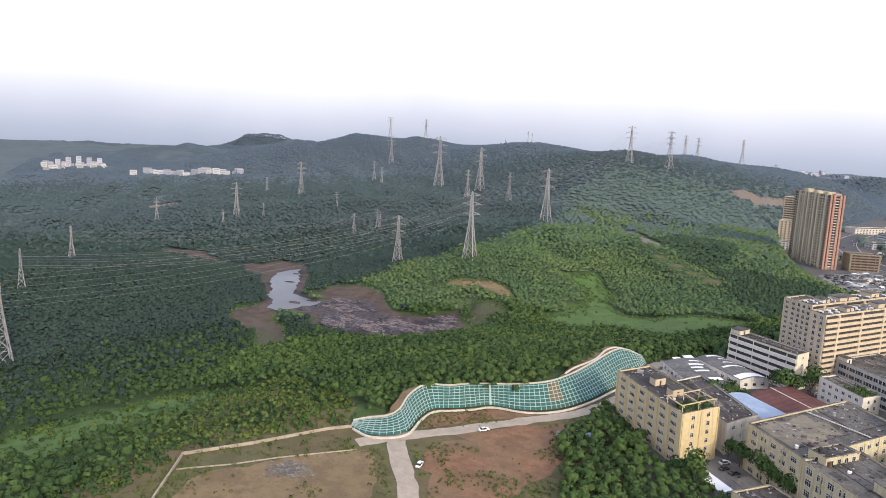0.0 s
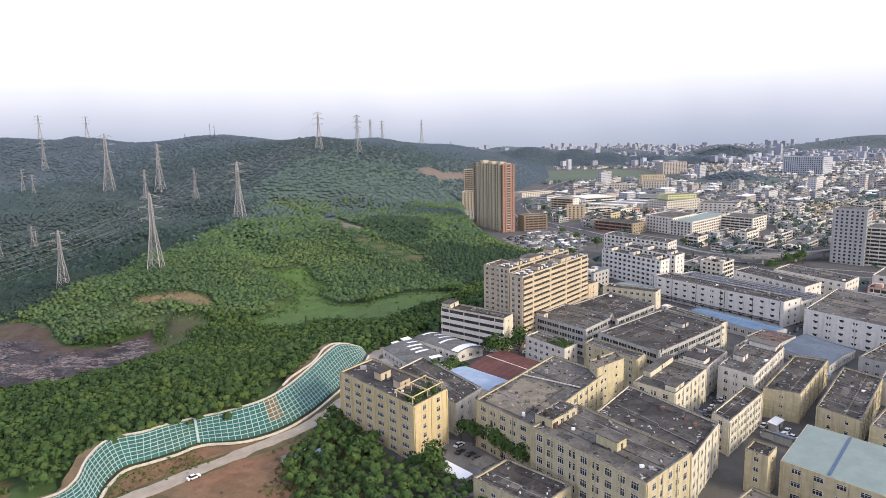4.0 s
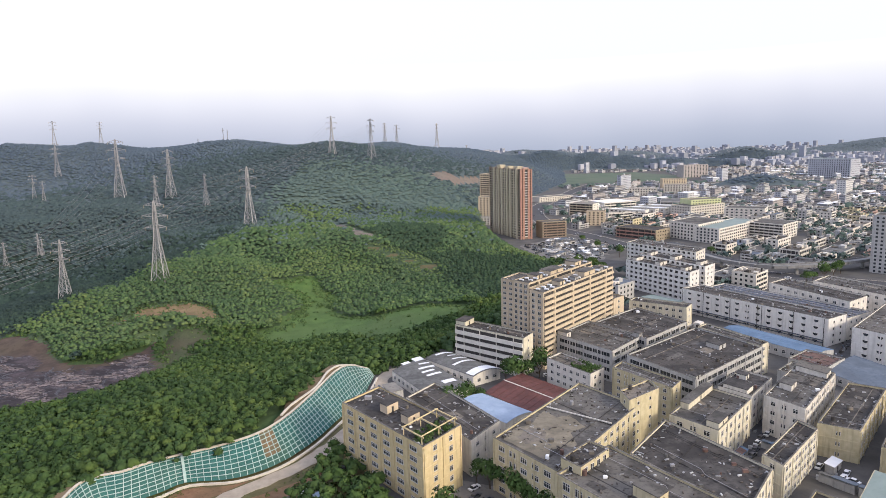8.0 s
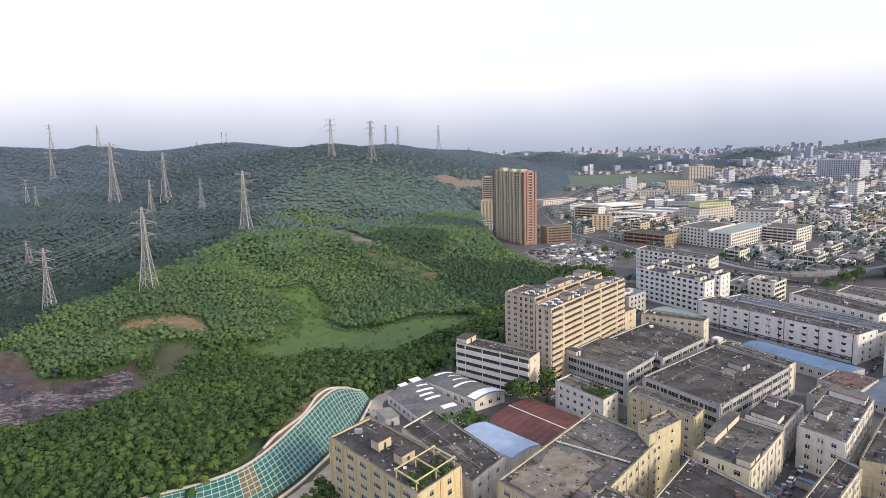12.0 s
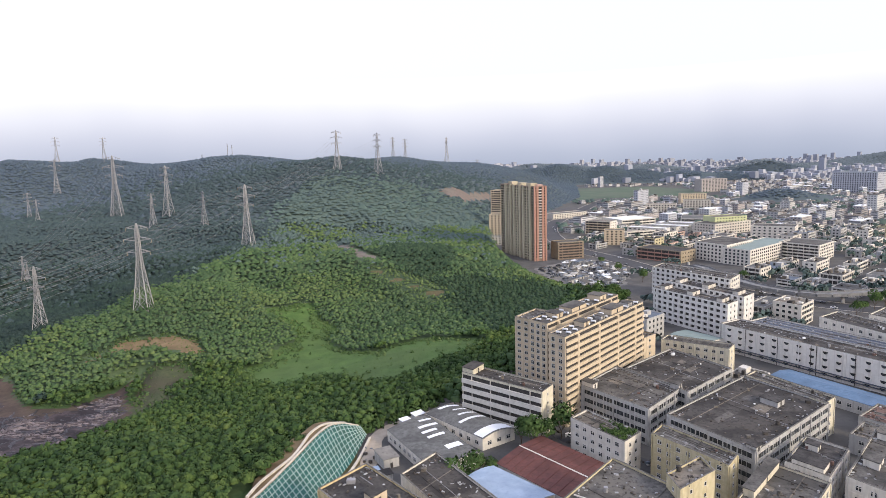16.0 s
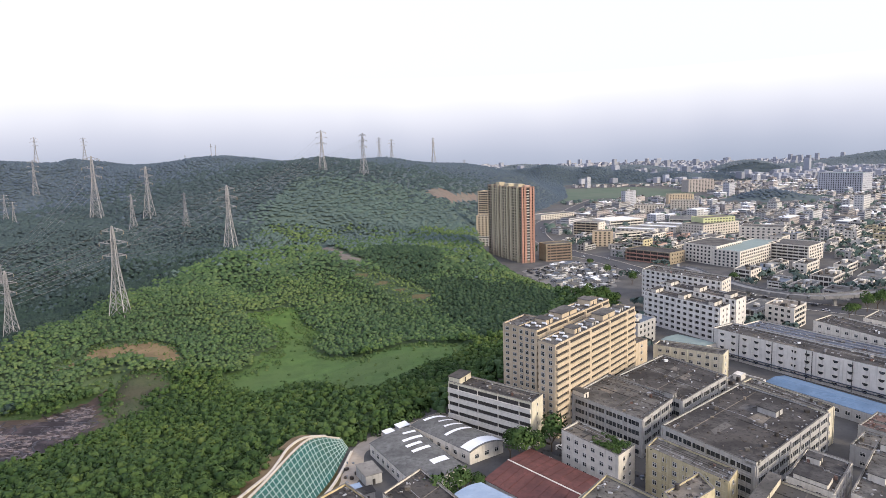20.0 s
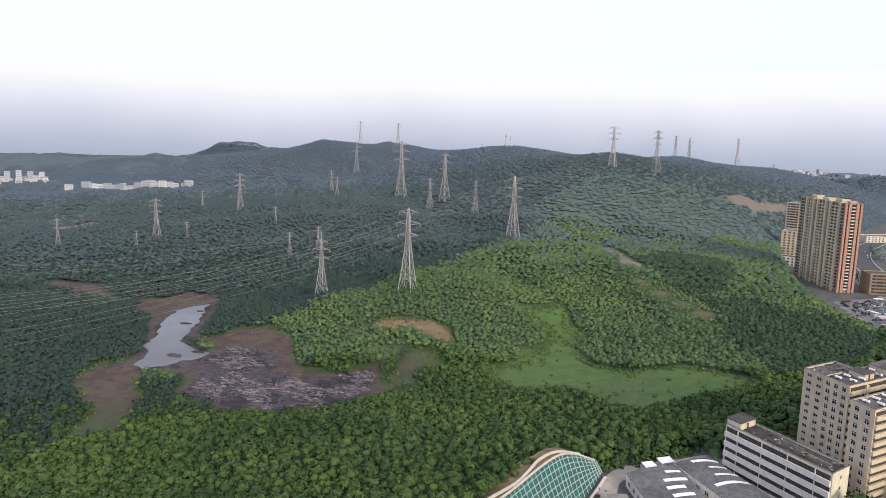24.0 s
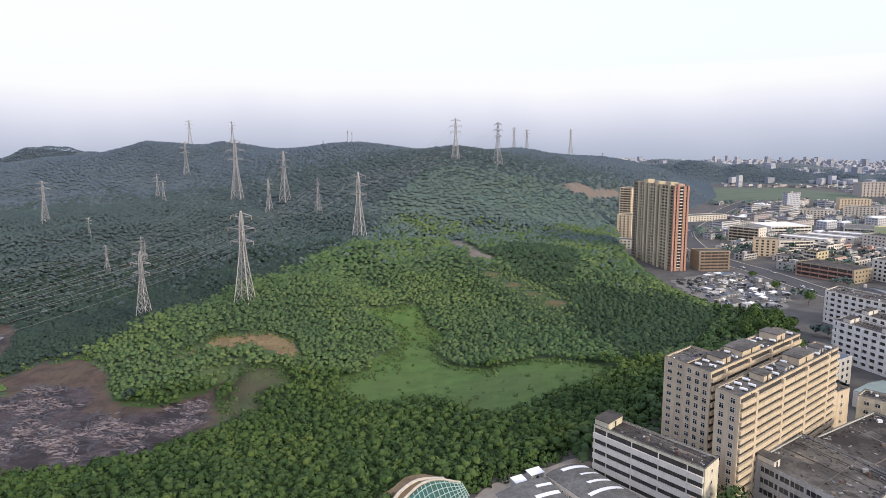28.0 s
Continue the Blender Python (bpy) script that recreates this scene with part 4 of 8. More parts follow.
def window_mesh(w, h, style):
    """A window that stands a little proud of its wall: frame, dark panes, mullions, sill, hood, all one piece. x along the wall, -y outward."""
    key = (round(w, 1), round(h, 1), style)
    if key not in GLASS and style == "hood":
        g = Geo()
        arc = [(w / 2 * math.cos(a), h / 2 - h * math.sin(a)) for a in np.linspace(0, math.pi, 11)]
        big = [(x * 1.16, (z - h / 2) * 1.18 + h / 2 + 0.08) for x, z in arc]
        n = len(arc)
        g.v += [(x, -0.05, z) for x, z in arc] + [(x, -0.16, z) for x, z in arc] + [(x, -0.16, z) for x, z in big] + [(x, 0.03, z) for x, z in big]
        g.f.append(tuple(range(n - 1, -1, -1)))
        g.i.append(0)
        for o in (0, n, 2 * n):
            for k in range(n):
                j = (k + 1) % n
                g.f.append((o + k, o + j, o + n + j, o + n + k))
                g.i.append(1)
        GLASS[key] = g.mesh("window", ["glass_dark", "wall_white"])
    if key not in GLASS:
        w, h = key[0], key[1]
        f = 0.1
        n = max(1, round(w / 0.9))
        xs, bar_x = [-w / 2 - f], [True]
        for k in range(n):
            xs += [-w / 2 + w * k / n + (0.04 if k else 0)]
            bar_x += [False]
            xs += [-w / 2 + w * (k + 1) / n - (0.04 if k < n - 1 else 0)]
            bar_x += [True]
        xs += [w / 2 + f]
        zs, bar_z = [-h / 2 - f, -h / 2], [True, False]
        if style != "plain":
            zs += [h * 0.18, h * 0.18 + 0.08]
            bar_z += [True, False]
        zs += [h / 2, h / 2 + f]
        bar_z += [True]
        deep = [[-0.1 if (a or b) else -0.02 for b in bar_z] for a in bar_x]
        mats = [[1 if (a or b) else 0 for b in bar_z] for a in bar_x]
        if style == "hood":
            for k in range(len(bar_x)):
                deep[k][-1] = -0.8
        else:
            for k in range(len(bar_x)):
                deep[k][0] = -0.2
        GLASS[key] = relief(xs, zs, deep, Geo(), mats).mesh("window", ["glass_dark", "frame_pale"])
    return GLASS[key]


def facade(parent, a, b, z0, z1, floors, style, spacing=4.0, w=1.8, h=1.5, ends=1.5, pier=0.12, skip=0.0, mat="opening_dark", trim="wall_white", joined=False, label="", rail=1.1):
    """Openings along the wall from a to b (left to right seen from outside), floor by floor."""
    ax, ay = a
    length = math.hypot(b[0] - ax, b[1] - ay)
    turn = math.atan2(b[1] - ay, b[0] - ax)
    base = Matrix.Translation((ax, ay, 0)) @ Matrix.Rotation(turn, 4, "Z")
    fh = (z1 - z0) / floors
    cols = max(1, int((length - 2 * ends) / spacing))
    step = (length - 2 * ends) / cols
    r = random.Random(int(length * 1000))
    if style in ("win", "hood", "plain"):
        me = window_mesh(w, h, style)
        if joined:
            g = Geo()
            for k in range(floors):
                for c in range(cols):
                    x, z = ends + step * (c + 0.5), z0 + fh * (k + 0.5)
                    g.box(x - w / 2, x + w / 2, -0.06, 0.04, z - h / 2, z + h / 2, 0)
            part("glazing", g.mesh("glazing", ["glass_dark"]), parent, label, base)["kind"] = "stuff"
            return
        for k in range(floors):
            for c in range(cols):
                if r.random() < skip:
                    continue
                part("window", me, parent, "", base @ Matrix.Translation((ends + step * (c + 0.5), 0, z0 + fh * (k + 0.52))))
    elif style in ("band", "gallery") and joined:
        g = Geo()
        for k in range(floors):
            z = z0 + fh * k
            if style == "band":
                g.box(ends, length - ends, -0.05, 0.05, z + fh * 0.28, z + fh * 0.78, 0)
            else:
                # dark strip on the wall paints the shade of the gallery recess
                g.box(ends, length - ends, -0.05, 0.05, z + 0.95, z + fh - 0.25, 0)
                g.box(ends * 0.4, length - ends * 0.4, -0.75, 0.0, z - 0.15, z + 1.1, 1)
            for c in range(cols):
                x = ends + step * (c + 0.5)
                g.box(x - 0.15, x + 0.15, -0.35, 0.0, z + 0.9, z + fh - 0.2, 1)
        part("window_band", g.mesh("window_band", ["glass_dark" if style == "band" else mat, trim]), parent, label, base)["kind"] = "stuff"
    elif style == "band":
        xs, bar_x = [ends], []
        for c in range(cols):
            x = ends + step * c
            for q, wd in ((0.0, 0.5), (0.34, 0.1), (0.67, 0.1)):
                xs += [x + step * q + wd]
                bar_x += [True]
                xs += [x + step * (q + 0.33)]
                bar_x += [False]
        xs += [length - ends + 0.3]
        bar_x += [True]
        zs = [-h / 2 - 0.15, -h / 2, h / 2, h / 2 + 0.15]
        deep = [[-0.12 if (a_ or b_) else -0.03 for b_ in (True, False, True)] for a_ in bar_x]
        g = relief(xs, zs, deep, Geo(), [[1 if (a_ or b_) else 0 for b_ in (True, False, True)] for a_ in bar_x])
        me = g.mesh("window_band", ["glass_dark", trim])
        for k in range(floors):
            part("window_band", me, parent, "", base @ Matrix.Translation((0, 0, z0 + fh * (k + 0.52))))
    elif style == "gallery":
        g, q = Geo(), Geo()
        # no recess is cut: a dark panel paints the shade inside the gallery
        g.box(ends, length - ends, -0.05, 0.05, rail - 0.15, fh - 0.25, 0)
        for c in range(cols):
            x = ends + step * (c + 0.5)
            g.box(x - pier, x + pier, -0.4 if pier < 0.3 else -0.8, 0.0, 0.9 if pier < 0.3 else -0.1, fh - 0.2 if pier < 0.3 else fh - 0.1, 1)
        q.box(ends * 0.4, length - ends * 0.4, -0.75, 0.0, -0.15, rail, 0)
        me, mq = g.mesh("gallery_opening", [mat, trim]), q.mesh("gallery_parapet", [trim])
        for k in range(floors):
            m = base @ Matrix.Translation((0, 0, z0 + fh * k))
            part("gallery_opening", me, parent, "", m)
            part("gallery_parapet", mq, parent, "", m)


def pilasters(top, a, b, z0, z1, floors, step, mat):
    """Upright strips and floor ledges that stand proud of a wall from a to b."""
    length = math.hypot(b[0] - a[0], b[1] - a[1])
    base = Matrix.Translation((a[0], a[1], 0)) @ Matrix.Rotation(math.atan2(b[1] - a[1], b[0] - a[0]), 4, "Z")
    n = max(1, round(length / step))
    me = Geo().box(-0.25, 0.25, -0.3, 0.0, z0, z1 + 0.2).mesh("pilaster", [mat])
    for k in range(n + 1):
        part("pilaster", me, top, "", base @ Matrix.Translation((min(max(length * k / n, 0.3), length - 0.3), 0, 0)))
    me = Geo().box(0.05, length - 0.05, -0.14, 0.0, -0.12, 0.12).mesh("ledge", [mat])
    for k in range(1, floors):
        part("ledge", me, top, "", base @ Matrix.Translation((0, 0, z0 + (z1 - z0) * k / floors)))


def ring_of(n, l, r):
    f = (l[0] + r[0] - n[0], l[1] + r[1] - n[1])
    return [n, r, f, l]


def inset(ring, d):
    cx, cy = sum(p[0] for p in ring) / 4, sum(p[1] for p in ring) / 4
    out = []
    for k in range(4):
        p, a, b = ring[k], ring[k - 1], ring[(k + 1) % 4]
        u = Vector((a[0] - p[0], a[1] - p[1])).normalized() + Vector((b[0] - p[0], b[1] - p[1])).normalized()
        out.append((p[0] + u.x * d, p[1] + u.y * d))
    return out


def roof_point(n, l, r, u, v):
    return (n[0] + (r[0] - n[0]) * u + (l[0] - n[0]) * v, n[1] + (r[1] - n[1]) * u + (l[1] - n[1]) * v)


def block(name, n, l, r, h, wall, roof, label, floors, right="win", left="win", category="building", group="", parapet=0.7, z0=0.0, spec_r=None, spec_l=None, huts=(), trim=None, far=False):
    """A flat-roofed building on the corner n with its left and right neighbours l, r: walls, parapet, roof deck, windows."""
    ring = ring_of(n, l, r)
    top = thing(name, label, category, group)
    body = Geo().prism(ring, z0 - 0.3, h)
    part("wall", body.mesh("wall", [wall]), top)
    part("roof", Geo().prism(inset(ring, 0.25), h, h + 0.06).mesh("roof", [roof]), top, "stained flat roof deck")
    if parapet:
        g = Geo()
        inn = inset(ring, 0.35)
        for k in range(4):
            j = (k + 1) % 4
            g.prism([ring[k], ring[j], inn[j], inn[k]], h, h + parapet)
        part("parapet", g.mesh("parapet", [trim or wall]), top)
        if not far:
            g = Geo()
            wide, thin = inset(ring, -0.06), inset(ring, 0.42)
            for k in range(4):
                j = (k + 1) % 4
                g.prism([wide[k], wide[j], thin[j], thin[k]], h + parapet, h + parapet + 0.1)
            part("coping", g.mesh("coping", ["coping_worn"]), top, "weathered dark parapet coping")
    sr, sl = dict(spec_r or {}), dict(spec_l or {})
    if right:
        facade(top, n, r, z0, h, floors, right, joined=far, **sr)
    if left:
        facade(top, l, n, z0, h, floors, left, joined=far, **sl)
    for u, v, su, sv, hh, mat in huts:
        c = [roof_point(n, l, r, u + du * su, v + dv * sv) for du, dv in ((-0.5, -0.5), (0.5, -0.5), (0.5, 0.5), (-0.5, 0.5))]
        hut = part("roof_hut", Geo().prism(c, h, h + hh, 0).mesh("roof_hut", [mat]), top)
        if far:
            continue
        part("hut_roof", Geo().prism(inset(c, -0.3), h + hh, h + hh + 0.2, 0).mesh("hut_roof", [roof]), hut, "stained flat hut roof")
        if su * sv < 0.2:
            a, b = Vector((c[0][0], c[0][1], 0)), Vector((c[1][0], c[1][1], 0))
            m_, d_ = (a + b) / 2, (b - a).normalized()
            o_ = Vector((d_.y, -d_.x, 0)) * 0.06
            e = [m_ - d_ * 0.45 + o_, m_ + d_ * 0.45 + o_, m_ + d_ * 0.45 - o_ * 0.5, m_ - d_ * 0.45 - o_ * 0.5]
            part("hut_door", Geo().prism([(q.x, q.y) for q in e], h + 0.05, h + min(2.0, hh - 0.2)).mesh("hut_door", ["opening_dark"]), hut, "dark doorway")
    return top


def roof_lines(top, n, l, r, h, seed):
    """Raised joints, a pipe run and a low upstand across a flat roof."""
    q = random.Random(seed)
    P = lambda u, v, z: (*roof_point(n, l, r, u, v), h + z)
    for k in range(q.randint(1, 3)):
        u = q.uniform(0.15, 0.85)
        part("roof_joint", Geo().bar(P(u, 0.03, 0.12), P(u, 0.97, 0.12), 0.25, 0, 0.14).mesh("roof_joint", ["roof_dark"]), top)
    v = q.uniform(0.2, 0.8)
    part("roof_joint", Geo().bar(P(0.03, v, 0.12), P(0.97, v, 0.12), 0.3, 0, 0.16).mesh("roof_joint", [q.choice(("roof_tan", "roof_dark"))]), top)
    for k in range(q.randint(3, 6)):
        u, v, su, sv = q.uniform(0.08, 0.7), q.uniform(0.08, 0.7), q.uniform(0.05, 0.24), q.uniform(0.05, 0.24)
        c = [roof_point(n, l, r, u + du * su + q.uniform(-0.02, 0.02), v + dv * sv + q.uniform(-0.02, 0.02)) for du, dv in ((0, 0), (1, 0), (1, 1), (0, 1))]
        part("roof_patch", Geo().prism(c, h + 0.05, h + 0.07 + 0.006 * k).mesh("roof_patch", [q.choice(("roof_dark", "roof_tan", "roof_grey", "roof_grey"))]), top)
    u = q.uniform(0.1, 0.9)
    part("pipe", Geo().tube([P(u, 0.05, 0.5), P(u, 0.4, 0.5), P(u + 0.06, 0.45, 0.5), P(u + 0.06, 0.9, 0.5)], 0.1).mesh("pipe", ["steel"]), top)


def clutter(top, n, l, r, h, count, seed, sizes=(0.5, 1.7)):
    """Small plant on a flat roof: tanks, vents, boxes."""
    q = random.Random(seed)
    for _ in range(count):
        x, y = roof_point(n, l, r, q.uniform(0.06, 0.94), q.uniform(0.06, 0.94))
        s = q.uniform(*sizes)
        g = Geo()
        if q.random() < 0.5:
            g.prism([(x + s * 0.4 * math.cos(a), y + s * 0.4 * math.sin(a)) for a in np.linspace(0, 6.283, 9)[:-1]], h, h + s * 0.9, 0)
        else:
            g.box(x - s / 2, x + s / 2, y - s * 0.35, y + s * 0.35, h, h + s * 0.6, 0)
        part("roof_unit", g.mesh("roof_unit", [q.choice(["fibre_roof", "roof_tan", "roof_grey", "steel", "roof_dark", "sheet_white", "roof_rust"])]), top)


def litter(top, n, l, r, h, count, seed):
    """Boards, sheets, pots and rubbish lying about on a flat roof."""
    q = random.Random(seed)
    g = Geo()
    for _ in range(count):
        u, v = q.uniform(0.04, 0.96), q.uniform(0.04, 0.96)
        if q.random() < 0.5:
            u = q.choice((q.uniform(0.03, 0.1), q.uniform(0.9, 0.97))) if q.random() < 0.5 else u
            v = q.choice((q.uniform(0.03, 0.1), q.uniform(0.9, 0.97)))
        x, y = roof_point(n, l, r, u, v)
        a, s, t_ = q.uniform(0, 3.14), q.uniform(0.15, 0.7), q.uniform(0.1, 0.3)
        c, d = math.cos(a), math.sin(a)
        g.prism([(x + c * e * s - d * f_ * t_, y + d * e * s + c * f_ * t_) for e, f_ in ((-1, -1), (1, -1), (1, 1), (-1, 1))], h, h + q.uniform(0.05, 0.4), 0 if q.random() < 0.3 else 1)
    part("roof_litter", g.mesh("roof_litter", ["litter_pale", "litter_dark"]), top, "scattered boards and rubbish")["kind"] = "stuff"


BUILT = []


def add(*args, **kw):
    BUILT.append(ring_of(args[1], args[2], args[3]))
    return block(*args, **kw)


NEAR = []


def near(*args, **kw):
    t_ = add(*args, **kw)
    k = len(NEAR)
    NEAR.append(t_)
    n, l, r, h = args[1], args[2], args[3], args[4]
    if args[0] in ("factory_building", "works_hall", "factory_hall"):
        fl = args[8]
        step = 12.0 if args[0] == "works_hall" else 8.4
        if kw.get("left", "win"):
            pilasters(t_, l, n, 0, h, fl, step, args[5])
        if kw.get("right", "win"):
            pilasters(t_, n, r, 0, h, fl, step, args[5])
    size = math.hypot(l[0] - n[0], l[1] - n[1]) * math.hypot(r[0] - n[0], r[1] - n[1])
    if "roof_deck" not in kw and args[6] != "sheet_teal":
        litter(t_, n, l, r, h + 0.06, int(min(230, 25 + size / 7)), k + 140)
        clutter(t_, n, l, r, h + 0.06, int(min(11, 2 + size / 190)), k + 40)
        if size > 200:
            roof_lines(t_, n, l, r, h, k + 90)
    return t_


t = near("factory_building", (-7.3, 185.7), (-36.4, 221.6), (4.2, 200.5), 20.0, "wall_yellow", "roof_dark", "yellow rendered seven storey factory block beside the earth road", 6,
        spec_r=dict(spacing=5.6, w=1.6, h=1.6, ends=1.5), spec_l=dict(spacing=6.2, w=3.4, h=1.5, ends=1.5), huts=((0.5, 0.62, 0.3, 0.09, 3.0, "wall_cream"), (0.5, 0.36, 0.3, 0.09, 3.0, "wall_cream")))
t = near("dormitory_slab", (46.6, 307.4), (41.0, 314.5), (94.1, 366.3), 37.0, "wall_cream", "roof_grey", "cream thirteen storey dormitory slab with gallery bands", 13, right="gallery", left="win",
        spec_r=dict(spacing=15, ends=0.6, trim="wall_cream", rail=1.3, pier=0.7), spec_l=dict(spacing=3.0, w=1.6, h=1.6, ends=0.5), huts=((0.28, 0.5, 0.07, 0.6, 2.2, "wall_cream"), (0.48, 0.4, 0.05, 0.4, 1.6, "wall_grey"), (0.66, 0.5, 0.16, 0.7, 2.6, "wall_cream"), (0.86, 0.5, 0.05, 0.5, 1.8, "wall_grey")))
t = near("dormitory_slab", (42.5, 329.0), (35.5, 337.5), (86.3, 383.6), 37.0, "wall_cream", "roof_grey", "cream thirteen storey dormitory slab behind its twin", 13, right="gallery", left="win",
        spec_r=dict(spacing=15, ends=0.6, trim="wall_cream", rail=1.3, pier=0.7), spec_l=dict(spacing=3.0, w=1.6, h=1.6, ends=0.5), huts=((0.2, 0.5, 0.08, 0.6, 2.2, "wall_cream"), (0.45, 0.5, 0.2, 0.7, 2.2, "wall_cream"), (0.8, 0.5, 0.1, 0.7, 2.8, "wall_cream")))
t = near("dormitory_wing", (36.6, 341.0), (30.2, 347.5), (48, 356), 36.0, "wall_cream", "roof_grey", "weathered cream dormitory wing with small balconies", 13, right=None, left="win", spec_l=dict(spacing=3.4, w=1.8, h=1.2, ends=0.5))
t = near("gallery_block", (35.9, 297.6), (5.2, 324.6), (41.5, 306.5), 18.0, "wall_buff", "roof_dark", "pale cream five storey block with open gallery floors", 5, right="plain", left="gallery", spec_l=dict(spacing=8.4, ends=0.6, trim="wall_rail", mat="opening_dark", rail=1.7), spec_r=dict(spacing=14, w=0.8, h=1, ends=3), huts=((0.5, 0.93, 0.9, 0.14, 2.6, "wall_buff"),))
TN, TL, TR = (84.5, 722.0), (57.0, 798.0), (97.7, 726.0)
TOWER_H, TOWER_FLOORS = 75.0, 27
t = add("tower_block", TN, TL, TR, TOWER_H, "tower_brown", "roof_tan", "tall brown and terracotta apartment tower with cream balcony stacks", TOWER_FLOORS, right=None, left=None, parapet=1.2, far=True,
        huts=((0.4, 0.19, 0.5, 0.13, 3.6, "tower_cream"), (0.4, 0.47, 0.5, 0.13, 3.4, "tower_cream"), (0.4, 0.74, 0.5, 0.11, 4.2, "tower_cream"), (0.7, 0.1, 0.4, 0.08, 2.4, "wall_pink")))


def tower_piece(name, u0, u1, v0, v1, mat, label="", floors=None, low=0.0, high=2.8):
    """An upright strip of the tower, whole or cut into storeys."""
    c = [roof_point(TN, TL, TR, u, v) for u, v in ((u0, v0), (u1, v0), (u1, v1), (u0, v1))]
    g = Geo()
    if floors:
        fh = TOWER_H / floors
        for k in range(1, floors):
            g.prism(c, k * fh + low, k * fh + high)
    else:
        g.prism(c, low, high)
    ob = part(name, g.mesh(name, [mat]), t, label)
    if floors:
        ob["kind"] = "stuff"
    return ob


for v0, v1 in ((0.07, 0.11), (0.26, 0.3), (0.36, 0.4), (0.54, 0.58), (0.64, 0.68), (0.8, 0.84)):
    tower_piece("rib", -0.1, 0.0, v0, v1, "tower_cream", "cream full height facade rib", None, 0, TOWER_H + 1.6)
for v0, v1 in ((0.11, 0.26), (0.4, 0.54), (0.68, 0.8)):
    mid_ = (v0 + v1) / 2
    tower_piece("balcony_front", -0.09, 0.0, v0 + 0.004, v1 - 0.004, "tower_cream", "stack of cream balconies", TOWER_FLOORS, -0.15, 0.95)
    tower_piece("glazing", -0.012, 0.0, v0 + 0.01, mid_ - 0.008, "glass_dark", "", TOWER_FLOORS, 1.0, 2.5)
    tower_piece("glazing", -0.012, 0.0, mid_ + 0.008, v1 - 0.01, "glass_dark", "", TOWER_FLOORS, 1.0, 2.5)
    tower_piece("rib", -0.06, 0.0, mid_ - 0.008, mid_ + 0.008, "tower_cream", "", None, 0, TOWER_H)
for v0, v1 in ((0.02, 0.055), (0.31, 0.35), (0.59, 0.63), (0.86, 0.9), (0.93, 0.97)):
    tower_piece("glazing", -0.015, 0.0, v0, v1, "glass_dark", "", TOWER_FLOORS, 0.8, 2.3)
    tower_piece("spandrel", -0.03, 0.0, v0 - 0.004, v1 + 0.004, "wall_tan", "pale sill band", TOWER_FLOORS, 0.1, 0.7)
for u0, u1 in ((0.0, 0.12), (0.2, 0.36), (0.64, 0.8), (0.88, 1.0)):
    tower_piece("rib", u0, u1, -0.012, 0.0, "wall_terracotta", "terracotta full height facade rib", None, 0, TOWER_H + 1.0)
tower_piece("glazing", 0.37, 0.63, -0.003, 0.0, "glass_dark", "", TOWER_FLOORS, 0.9, 2.5)
tower_piece("balcony_front", 0.4, 0.6, -0.011, 0.0, "wall_white", "stack of small white balconies", TOWER_FLOORS, -0.1, 0.75)
for u0, u1 in ((0.125, 0.195), (0.805, 0.875)):
    tower_piece("glazing", u0, u1, -0.003, 0.0, "glass_dark", "", TOWER_FLOORS, 0.9, 2.2)
HN, HL, HR = (195.0, 330.0), (148.0, 408.0), (209.6, 338.8)
t = near("works_hall", HN, HL, HR, 14.0, "wall_bright", "roof_dark", "long white four storey works with half-moon windows", 4, right="plain", left="hood", spec_l=dict(spacing=6.4, w=2.6, h=1.3, ends=3), spec_r=dict(spacing=5, w=1.2, h=1.3, ends=2))
for v in (0.02, 0.2, 0.4, 0.43, 0.62, 0.82, 0.985):
    x, y = roof_point(HN, HL, HR, -0.03, v)
    part("downpipe", Geo().box(x - 0.11, x + 0.11, y - 0.11, y + 0.11, 0.2, 14.6).mesh("downpipe", ["opening_dark"]), t, "dark downpipe")
for k in range(2):
    p, q = roof_point(HN, HL, HR, -0.05, 0.02), roof_point(HN, HL, HR, -0.05, 0.98)
    part("ledge", Geo().bar((*p, 3.2 - k * 1.2), (*q, 3.2 - k * 1.2), 0.9, 0, 0.25).mesh("ledge", ["roof_bluish"]), t, "dark canopy strip along the wall")
LN, LL, LR = (209.7, 338.9), (162.7, 416.9), (231.0, 352.0)
t = near("works_hall", LN, LL, LR, 11.5, "wall_white", "roof_bluish", "long low works roofed in dark bluish sheets", 3, right="plain", left=None, spec_r=dict(spacing=5, w=1.2, h=1.3, ends=2))
for u in (0.2, 0.4, 0.6, 0.8):
    p, q = roof_point(LN, LL, LR, u, 0.02), roof_point(LN, LL, LR, u, 0.98)
    part("roof_rib", Geo().bar((*p, 11.75), (*q, 11.75), 0.5, 0, 0.4).mesh("roof_rib", ["steel"]), t)
t = near("works_slab", (224.0, 360.0), (205.0, 413.0), (241.0, 372.0), 15.0, "wall_white", "roof_dark", "white works slab with a cluttered dark roof", 4, right="win", left="win", spec_l=dict(spacing=5, w=1.8, h=1.4), spec_r=dict(spacing=5, w=1.6, h=1.3))
t = near("works_slab", (256.0, 372.0), (236.0, 419.0), (275.0, 388.0), 14.0, "wall_white", "roof_grey", "pale works slab behind the long works", 4, right="win", left="win", spec_l=dict(spacing=5, w=1.8, h=1.4), spec_r=dict(spacing=5, w=1.6, h=1.3))
t = near("works_hall", (223, 268), (198.5, 315.5), (268, 312), 14.0, "wall_bright", "roof_grey", "white four storey works beside the blue roofed yard", 4, left="hood", right=None, spec_l=dict(spacing=6.2, w=2.6, h=1.3, ends=3))
